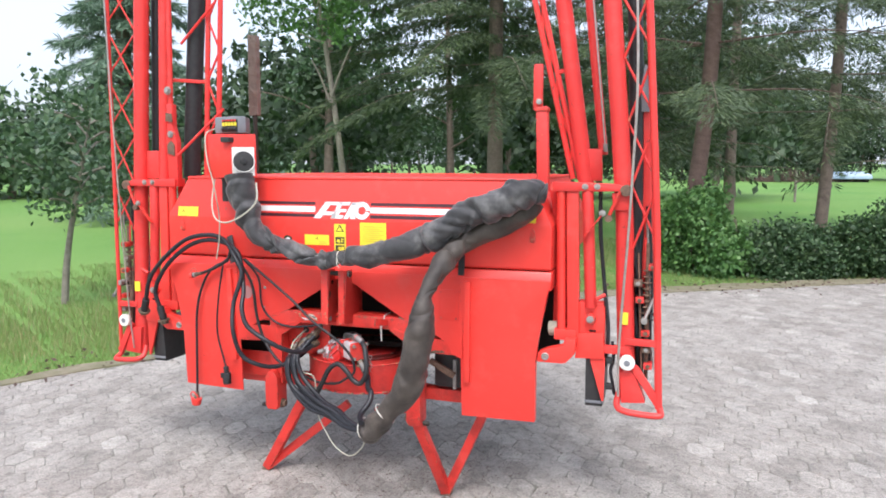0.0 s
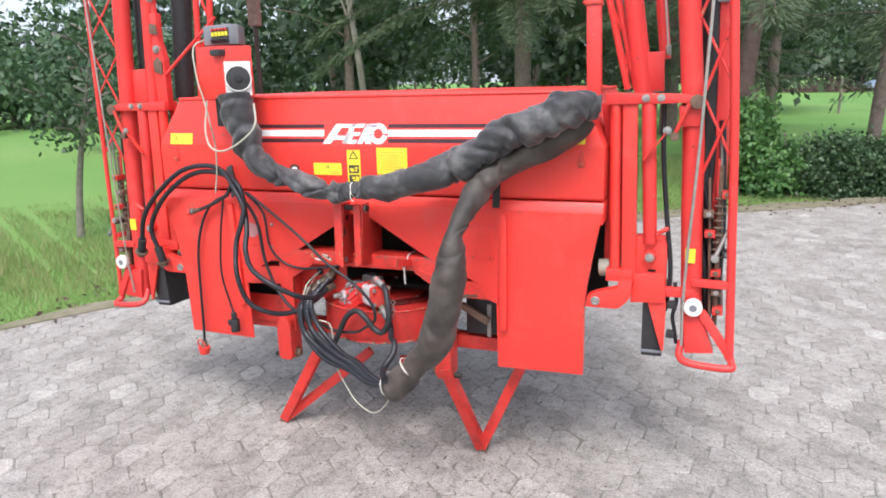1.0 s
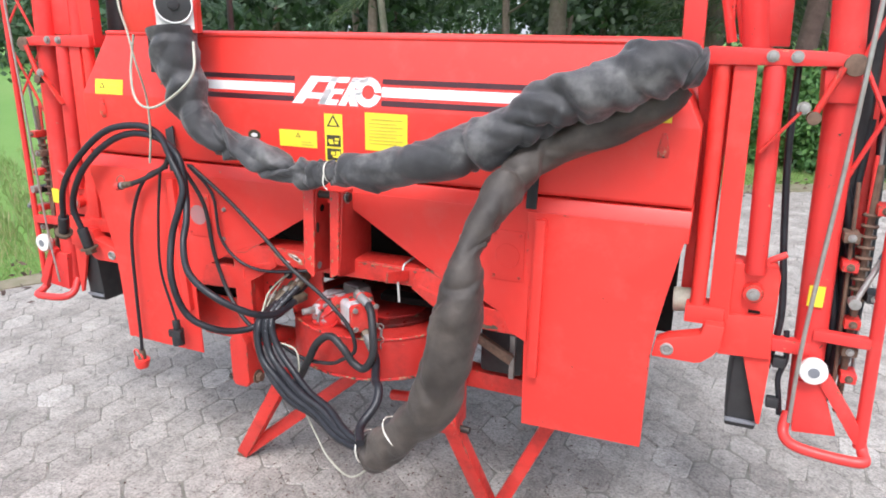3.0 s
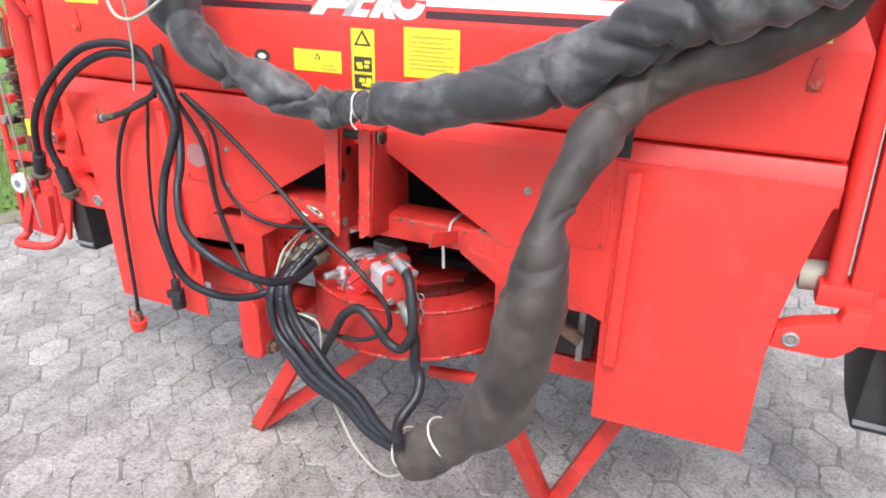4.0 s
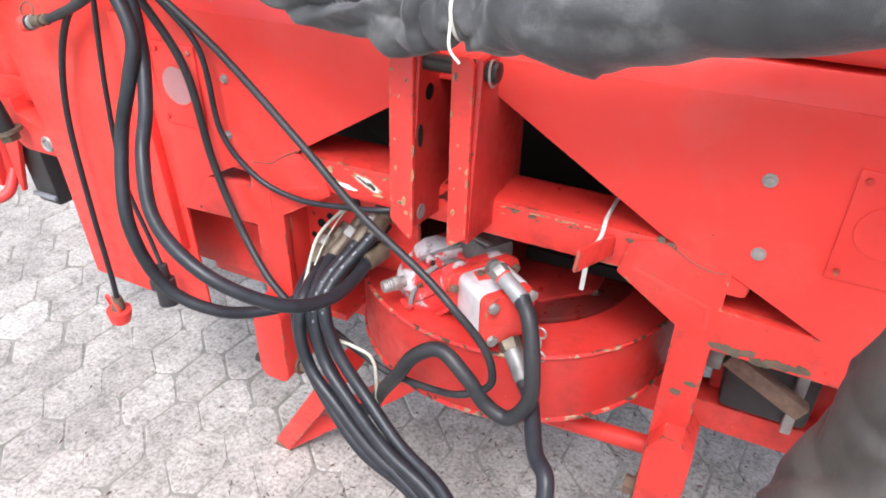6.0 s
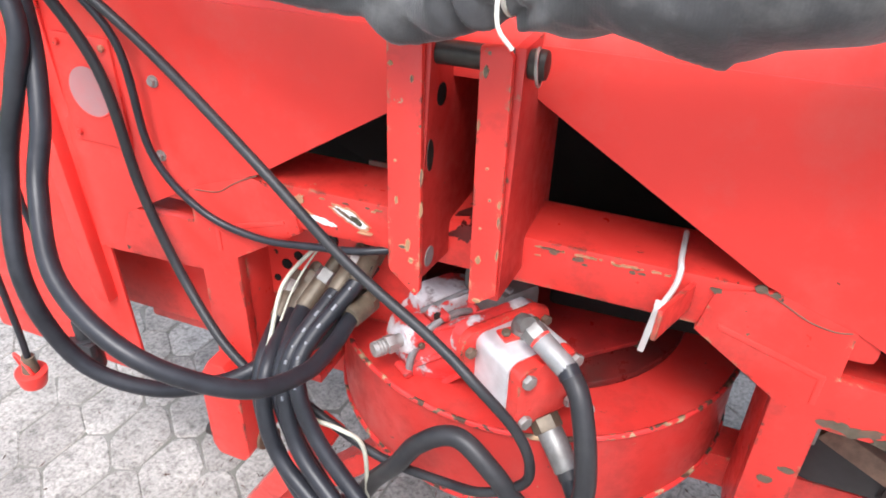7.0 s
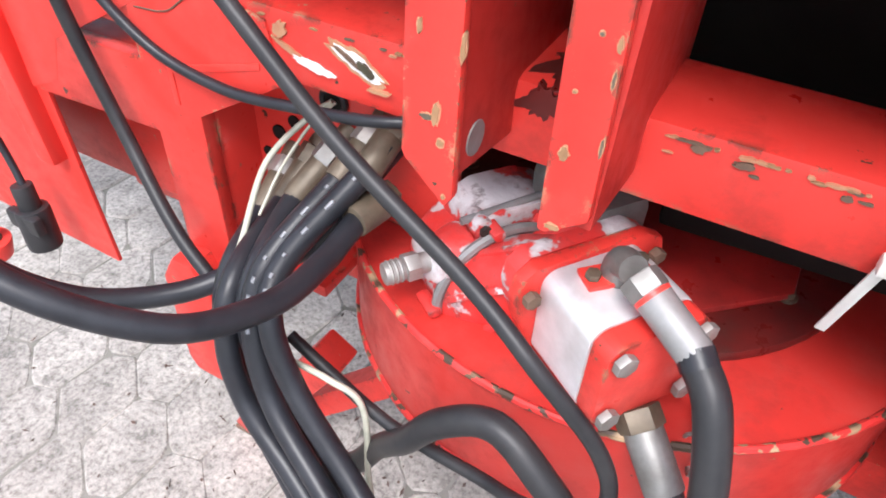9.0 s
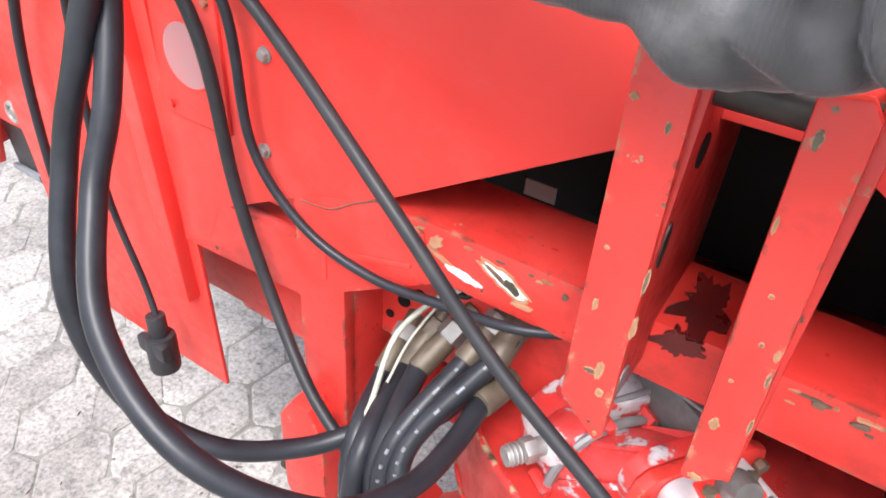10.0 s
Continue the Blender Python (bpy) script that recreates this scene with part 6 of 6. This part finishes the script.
def spruce(name, at, height, low, reach, trunk_r, material, bark, label, seed, density=1.0, blade=0.16, arms=5, step=0.34, lean=0.0):
    """A conifer: straight trunk, drooping whorled branches hung with needle sprays."""
    rng = np.random.default_rng(seed)
    t = thing(name, label, "tree", (at[0], at[1], -0.03))
    bm = bmesh.new()
    sweep([(-lean, 0, -0.1), (lean * 0.5, 0, height * 0.2), (lean * 0.8, 0.02, height * 0.4), (lean, 0.05, height * 0.7), (lean, 0, height)], [trunk_r * 1.15, trunk_r * 0.95, trunk_r * 0.85, trunk_r * 0.5, 0.02], 14, 8, bm=bm)
    base, dirs, ln = [], [], []
    z, i = low, 0
    while z < height - 0.3:
        f = (height - z) / (height - low)
        for j in range(arms):
            a = i * 1.1 + j * 2 * math.pi / arms + rng.uniform(-0.35, 0.35)
            r = reach * (0.25 + 0.75 * f ** 0.75) * rng.uniform(0.65, 1.1)
            droop = rng.uniform(0.12, 0.34)
            n = max(6, int(r * 20 * density))
            s = np.linspace(0.12, 1, n)
            x, y = r * s * math.cos(a), r * s * math.sin(a)
            zz = z + 0.14 * r * s - droop * r * s ** 2 * 1.5
            if j < 4 or i % 2:
                sweep([(x[0] * 0.2, y[0] * 0.2, z), (x[n // 2], y[n // 2], zz[n // 2]), (x[-1], y[-1], zz[-1])], [0.014 * (0.5 + f), 0.008, 0.003], 5, 3, bm=bm)
            per = int(32 * density)
            b = np.stack([x, y, zz], 1).repeat(per, 0)
            w = (0.14 + 0.22 * np.sin(s * math.pi) * min(r, 2.2) / 2).repeat(per)
            lat = rng.uniform(-1, 1, len(b)) * w
            b[:, 0] += -math.sin(a) * lat + rng.normal(size=len(b)) * 0.03
            b[:, 1] += math.cos(a) * lat + rng.normal(size=len(b)) * 0.03
            b[:, 2] -= np.abs(lat) * 0.35 + rng.uniform(0, 0.14, len(b))
            dd = np.stack([math.cos(a) * 0.6 - math.sin(a) * np.sign(lat) * 0.7, math.sin(a) * 0.6 + math.cos(a) * np.sign(lat) * 0.7, -0.5 + 0 * lat], 1) + rng.normal(size=(len(b), 3)) * 0.35
            base.append(b)
            dirs.append(dd)
            ln.append(blade * rng.uniform(0.6, 1.3, len(b)))
        z += step + 0.12 * rng.random()
        i += 1
    part("trunk", bm, bark, t)
    ln = np.concatenate(ln)
    blades("crown", np.concatenate(base), np.concatenate(dirs), ln, ln * 0.11, material, t, seed)
    return t


def bush(name, at, rx, ry, h, material, label, seed, count=150, per=60, leaf=0.075, group=""):
    """A shrub of many stems and leaves with an uneven outline."""
    rng = np.random.default_rng(seed)
    t = thing(name, label, "bush", (at[0], at[1], -0.03), group)
    bm = bmesh.new()
    for i in range(14):
        a = rng.uniform(0, 2 * math.pi)
        limb(bm, (0.15 * math.cos(a), 0.15 * math.sin(a), -0.05), (rx * 0.7 * math.cos(a), ry * 0.7 * math.sin(a), h * rng.uniform(0.5, 0.9)), 0.014, 0.004, 0.15, seed * 17 + i)
    part("stems", bm, BARK, t)
    u = rng.normal(size=(count, 3))
    u /= np.linalg.norm(u, axis=1)[:, None]
    u[:, 2] = np.abs(u[:, 2])
    c = u * (rng.uniform(0.3, 1.0, count) ** 0.5)[:, None] * np.array([rx, ry, h])
    c += 0.34 * np.array([list(noise.noise_vector(Vector(p * 1.4 + seed))) for p in c])
    c[:, 2] = np.abs(c[:, 2])
    pts = clumps(rng, c, 0.09, per)
    pts[:, 2] = np.maximum(pts[:, 2], 0.02)
    n = len(pts)
    d = rng.normal(size=(n, 3)) + np.array([0, -0.2, -0.25])
    blades("foliage", pts, d, leaf * rng.uniform(0.6, 1.4, n), leaf * 0.65 * rng.uniform(0.7, 1.3, n), material, t, seed)
    return t


broadleaf("young_tree", (-4.78, 3.0), 2.35, 0.95, 0.85, 0.034, LEAF_DARK, BARK_PALE, "slender young leafy tree on the meadow edge", 5, 75, 46, 0.075, (0.42, 0.1))
spruce("blue_spruce", (-12.15, 12.2), 11.0, 1.0, 2.1, 0.2, NEEDLE_PALE, BARK, "tall bluish conifer behind the young tree", 21, 0.8, 0.26)
broadleaf("slim_tree", (-5.17, 10.74), 7.8, 3.9, 1.7, 0.068, LEAF, BARK_PALE, "slim pale-barked tree forking above the hopper", 9, 120, 50, 0.12, (-0.75, -0.3), fork=2.75)
spruce("spruce", (-2.25, 11.9), 14.0, 3.15, 4.2, 0.165, NEEDLE, BARK, "large spruce with drooping branches", 31, 0.92, 0.165, 5, 0.42)
broadleaf("tall_tree", (-8.6, 16.5), 10.5, 2.2, 2.7, 0.13, LEAF_DARK, BARK, "tall leafy tree with sky showing through its crown", 33, 84, 48, 0.16, (0.3, 0.0))
broadleaf("tall_tree", (-5.6, 19.5), 10.0, 1.8, 2.5, 0.12, LEAF_DARK, BARK, "leafy tree in the shade behind the yard", 37, 95, 48, 0.17, (-0.2, 0.0))
spruce("pine", (1.72, 8.0), 13.0, 2.5, 2.9, 0.112, NEEDLE, BARK_RED, "pine with a reddish leaning trunk wrapped in shrubs", 41, 0.9, 0.115, 4, 0.55, 0.16)
spruce("pine", (3.98, 11.2), 14.0, 2.4, 3.2, 0.098, NEEDLE, BARK, "second dark pine behind the hedge", 43, 0.85, 0.14, 4, 0.56, 0.08)
spruce("pine", (6.3, 14.5), 13.0, 1.6, 3.0, 0.15, NEEDLE, BARK, "dark pine with hanging branches beside the meadow", 51, 0.30, 0.22, 4, 0.60)
spruce("pine", (3.0, 19.5), 12.0, 1.4, 2.8, 0.15, NEEDLE, BARK, "dark pine in the shade across the meadow", 53, 0.28, 0.26, 4, 0.60)
spruce("spruce", (0.4, 17.0), 13.0, 1.9, 3.0, 0.2, NEEDLE, BARK, "spruce in the shade behind the yard", 47, 0.45, 0.28)
for i, (x, y, rx, ry, h, mt) in enumerate(((1.80, 7.35, 0.55, 0.45, 0.85, LEAF), (2.55, 7.50, 0.6, 0.55, 0.42, HEDGE), (3.20, 7.75, 0.62, 0.55, 0.48, HEDGE), (3.85, 7.95, 0.68, 0.6, 0.72, HEDGE), (4.75, 8.5, 0.85, 0.7, 0.95, HEDGE), (5.9, 9.2, 1.0, 0.8, 1.0, HEDGE))):
    bush("shrub", (x, y), rx, ry, h, mt, "fresh green shrub climbing at the foot of the pine" if i == 0 else "dense dark green hedge shrub at the yard edge", 60 + i, 200, 105, 0.056 if i else 0.075, "hedge shrubs")
bush("shrub", (1.80, 7.70), 0.26, 0.24, 1.15, LEAF, "fresh green shrub climbing at the foot of the pine", 71, 120, 70, 0.075, "hedge shrubs")
bush("shrub", (-3.75, 6.0), 0.40, 0.4, 1.45, NEEDLE_PALE, "pale wispy shrub behind the hopper", 83, 42, 40, 0.07)
bush("shrub", (-6.6, 1.6), 0.5, 0.5, 0.8, LEAF, "low green shrub in the meadow", 75, 90, 50, 0.09)


def woods():
    """The wood round the meadow: far crowns and trunks."""
    rng = np.random.default_rng(77)
    c, tr = [], bmesh.new()
    def tree(x, y, h, r, low):
        n = int(26 * r)
        u = rng.normal(size=(n, 3))
        u /= np.linalg.norm(u, axis=1)[:, None]
        p = np.array([x, y, (h + low) / 2]) + u * (rng.uniform(0.2, 1, n) ** 0.5)[:, None] * np.array([r, r, (h - low) / 2])
        c.append(p)
        tube((x, y, -0.1), (x + rng.uniform(-0.4, 0.4), y, low + 1.5), 0.16, 7, tr, 0.1)
    for i in range(20):
        a = rng.uniform(-0.10, 0.62)
        d = rng.uniform(22, 40)
        tree(1.3 - d * math.sin(a), -2.7 + d * math.cos(a), rng.uniform(5, 8.5), rng.uniform(1.8, 2.8), rng.uniform(0.5, 1.2))
    for i in range(110):
        a = rng.uniform(-1.7, 1.7)
        d = rng.uniform(66, 84)
        tree(1.3 - d * math.sin(a), -2.7 + d * math.cos(a), rng.uniform(5, 9) if a < 0.5 else rng.uniform(3.5, 6), rng.uniform(3.0, 5.0), rng.uniform(0.2, 1.4))
    for i in range(14):
        a = rng.uniform(0.62, 1.05)
        d = rng.uniform(30, 52)
        tree(1.3 - d * math.sin(a), -2.7 + d * math.cos(a), rng.uniform(2.8, 4.6), rng.uniform(1.8, 2.8), rng.uniform(0.3, 1.0))
    for i in range(26):
        a = rng.uniform(-0.62, 0.02)
        d = rng.uniform(72, 86)
        tree(1.3 - d * math.sin(a), -2.7 + d * math.cos(a), rng.uniform(9, 14), rng.uniform(3.5, 5.0), rng.uniform(0.3, 1.2))
    pts = clumps(rng, np.concatenate(c), 0.42, 22)
    n = len(pts)
    wood = thing("wood", "dense dark green mixed wood round the meadow", "wood", kind="stuff")
    s = 0.34 * rng.uniform(0.6, 1.4, n)
    o = blades("foliage", pts, rng.normal(size=(n, 3)) + np.array([0, 0, -0.4]), s, s * 0.6, WOOD_LEAF, wood, 78)
    tagged(o, kind="stuff")
    o = part("trunks", tr, BARK, wood)
    tagged(o, kind="stuff")


woods()


def far_things():
    c = thing("covered_trailer", "pale blue sheeted trailer standing far off on the meadow", "trailer", (15.0, 62.0, -0.03))
    part("cover", loft([(-1.8, 1.8, -0.9, 0.9, 0.25), (-1.8, 1.8, -0.9, 0.9, 0.55), (-1.3, 1.3, -0.5, 0.5, 0.85)], 0.08), BLUE, c)
    part("chassis", box(-1.6, 1.6, -0.7, 0.7, 0.0, 0.3, 0.03), DARK, c)
    rng = np.random.default_rng(5)
    heap = thing("brush_heap", "low brown heap of cut brush at the field end", "heap", (10.5, 61.0, -0.03), kind="stuff")
    n = 2500
    p = rng.normal(size=(n, 3)) * (1.6, 0.8, 0.0)
    p[:, 2] = np.abs(rng.normal(size=n)) * 0.35 * np.exp(-(p[:, 0] / 2.2) ** 2)
    o = blades("twigs", p, rng.normal(size=(n, 3)) + (0, 0, 0.4), rng.uniform(0.2, 0.6, n), np.full(n, 0.05), BARK_RED, heap, 6)
    tagged(o, kind="stuff")
    for i in range(7):
        f = thing("fence_post", "grey weathered fence post at the wood edge", "post", (-12.0 + 3.0 * i, 22.0 + 0.9 * i, -0.03), "fence posts")
        part("post", tube((0, 0, -0.1), (0, 0, 1.25), 0.05, 9), BARK_PALE, f)


far_things()


def grass():
    """Longer grass along the yard edge and beside the hedge."""
    rng = np.random.default_rng(90)
    pts = []
    e = along_edge(0.2)[:, :2]
    d = np.gradient(e, axis=0)
    d /= np.linalg.norm(d, axis=1)[:, None]
    out = np.stack([-d[:, 1], d[:, 0]], 1)
    seg = np.linalg.norm(np.diff(e, axis=0), axis=1)
    cum = np.concatenate([[0], np.cumsum(seg)])
    n = 190000
    s = rng.uniform(cum[0] + 5, cum[-1] - 2, n)
    k = np.clip(np.searchsorted(cum, s) - 1, 0, len(e) - 2)
    f = ((s - cum[k]) / seg[k])[:, None]
    p = e[k] * (1 - f) + e[k + 1] * f
    o = 0.10 + 5.5 * rng.random(n) ** 2.0
    p = p + out[k] * o[:, None]
    keep = np.array([not inside(x, y, YARD) for x, y in p])
    p, o, n = p[keep], o[keep], int(keep.sum())
    z = np.full(n, -0.035)
    patch = np.array([noise.noise((x * 0.8, y * 0.8, 3.0)) for x, y in p])
    h = (0.035 + 0.045 * np.clip(o, 0, 1.2)) * (1.0 + 0.8 * patch) * rng.uniform(0.5, 1.3, n)
    h = np.maximum(h, 0.02)
    di = np.stack([rng.normal(size=n) * 0.35, rng.normal(size=n) * 0.35, np.ones(n)], 1)
    g = blades("meadow_grass", np.column_stack([p, z]), di, h, 0.0035 + 0.02 * h, BLADE, None, 91)
    tagged(g, "uneven long grass along the yard edge", "grass", kind="stuff")
    n = 32000
    s = rng.uniform(cum[0] + 5, cum[-1] - 6, n)
    k = np.clip(np.searchsorted(cum, s) - 1, 0, len(e) - 2)
    f = ((s - cum[k]) / seg[k])[:, None]
    p = e[k] * (1 - f) + e[k + 1] * f + out[k] * (0.35 + 3.2 * rng.random(n) ** 1.2)[:, None]
    keep = np.array([not inside(x, y, YARD) and noise.noise((x * 0.9, y * 0.9, 7.0)) > -0.15 and x < 0.5 for x, y in p])
    p, n = p[keep], int(keep.sum())
    h = rng.uniform(0.05, 0.19, n)
    di = np.stack([rng.normal(size=n) * 0.3, rng.normal(size=n) * 0.3, np.ones(n)], 1)
    g = blades("dry_grass", np.column_stack([p, np.full(n, -0.035)]), di, h, 0.003 + 0.015 * h, STRAW, None, 93)
    tagged(g, "straw-coloured seeding grass between the meadow and the yard", "grass", kind="stuff")


grass()


def litter():
    """Dry bits and crumbs lying on the paving round the machine and along the verge."""
    rng = np.random.default_rng(97)
    n = 1500
    p = np.column_stack([rng.normal(0.12, 0.42, n), rng.normal(0.05, 0.34, n), np.full(n, 0.0035)])
    d = rng.normal(size=(n, 3)) * (1, 1, 0.12)
    o = blades("dry_litter", p, d, rng.uniform(0.004, 0.020, n), rng.uniform(0.002, 0.006, n), BARK_RED, None, 98)
    tagged(o, "brown dry bits scattered on the paving under the machine", "litter", kind="stuff")
    n = 1400
    e = along_edge(0.2)[:, :2]
    k = rng.integers(0, len(e), n)
    off = rng.normal(0.10, 0.22, n)
    p = np.column_stack([e[k, 0] + off * -0.6 + rng.uniform(-0.15, 0.15, n), e[k, 1] + off * 0.8 + rng.uniform(-0.15, 0.15, n), np.full(n, 0.012)])
    d = rng.normal(size=(n, 3)) * (1, 1, 0.25)
    o = blades("leaf_litter", p, d, rng.uniform(0.02, 0.07, n), rng.uniform(0.012, 0.035, n), BARK_RED, None, 99)
    tagged(o, "dry brown leaves along the edge of the yard", "litter", kind="stuff")


litter()


# ---------------------------------------------------------------- pavers
def pavers():
    """Hexagonal concrete stones: those nearest the machine one by one, the rest joined."""
    rng = random.Random(17)
    p, s, a, gap, turn = 0.178, 0.098, 0.022, 0.0012, radians(-69)
    u, v = (math.cos(turn), math.sin(turn)), (-math.sin(turn), math.cos(turn))
    def outline(seed, inset, wavy):
        rr = random.Random(seed)
        w, n, h = s / 2 + a - inset, s / 2 - a - inset, p / 2 - inset
        raw = [(0.0, w), (-h, n), (-h, -n), (0.0, -w), (h, -n), (h, n)]
        raw = [(x + rr.uniform(-0.005, 0.005), y + rr.uniform(-0.005, 0.005)) for x, y in raw]
        if wavy:
            # worn stones: blunt corners, sides set in or out a little
            out = []
            for k in range(6):
                (xa, ya), (x, y), (xb, yb) = raw[k - 1], raw[k], raw[(k + 1) % 6]
                for xo, yo in ((xa, ya), (xb, yb)):
                    t, w = rr.uniform(0.05, 0.17), rr.uniform(0.985, 1.025)
                    out.append(((x + (xo - x) * t) * w, (y + (yo - y) * t) * w))
            raw = out
        return [(x * u[0] + y * v[0], x * u[1] + y * v[1]) for x, y in raw]
    shapes = []
    for k in range(24):
        m = 12 if k < 16 else 6
        top, mid = outline(k, gap / 2 + 0.004, m == 12), outline(k, gap / 2, m == 12)
        vv = [(x, y, 0.0) for x, y in top] + [(x, y, -0.0035) for x, y in mid]
        ff = [tuple(range(m))] + [(b + i, b + m + i, b + m + (i + 1) % m, b + (i + 1) % m) for b in (0,) for i in range(m)]
        bm = bmesh.new()
        bv = [bm.verts.new(q) for q in vv]
        for q in ff:
            bm.faces.new([bv[i] for i in q])
        bmesh.ops.recalc_face_normals(bm, faces=bm.faces)
        if bm.faces[:][0].normal.z < 0:
            bmesh.ops.reverse_faces(bm, faces=bm.faces)
        me = mesh_of("paver", bm)
        me.materials.append(PAVER)
        shapes.append((me, np.array(vv), [tuple(q.vertices) for q in me.polygons]))
    verts, faces, count = [], [], 0
    for i in range(-150, 151):
        for j in range(-90, 91):
            t, w = p * (j + 0.5 * (i % 2)), s * i
            x, y = t * u[0] + w * v[0], t * u[1] + w * v[1]
            if not (-9 < x < 13 and -9 < y < 11) or not inside(x, y, YARD):
                continue
            k = rng.randrange(16) if -3.6 < x < 3.2 and -2.6 < y < 3.4 else 16 + rng.randrange(8)
            dz = rng.uniform(-0.0016, 0.0010)
            tilt = (rng.uniform(-0.007, 0.007), rng.uniform(-0.007, 0.007))
            if -1.55 < x < 0.80 and -0.85 < y < 1.25:
                ob = new("paver", shapes[k][0])
                ob.parent = paving
                ob.location, ob.rotation_euler = (x, y, dz), (*tilt, 0)
            else:
                q = shapes[k][1].copy()
                q[:, 2] += dz + q[:, 0] * tilt[1] + q[:, 1] * tilt[0]
                q[:, 0] += x
                q[:, 1] += y
                faces += [tuple(b + count for b in g) for g in shapes[k][2]]
                verts.append(q)
                count += len(q)
    me = bpy.data.meshes.new("outer_pavers")
    me.from_pydata(np.concatenate(verts).tolist(), [], faces)
    me.update()
    me.materials.append(PAVER)
    ob = new("outer_pavers", me)
    ob.parent = paving
    tagged(ob, kind="stuff")


pavers()
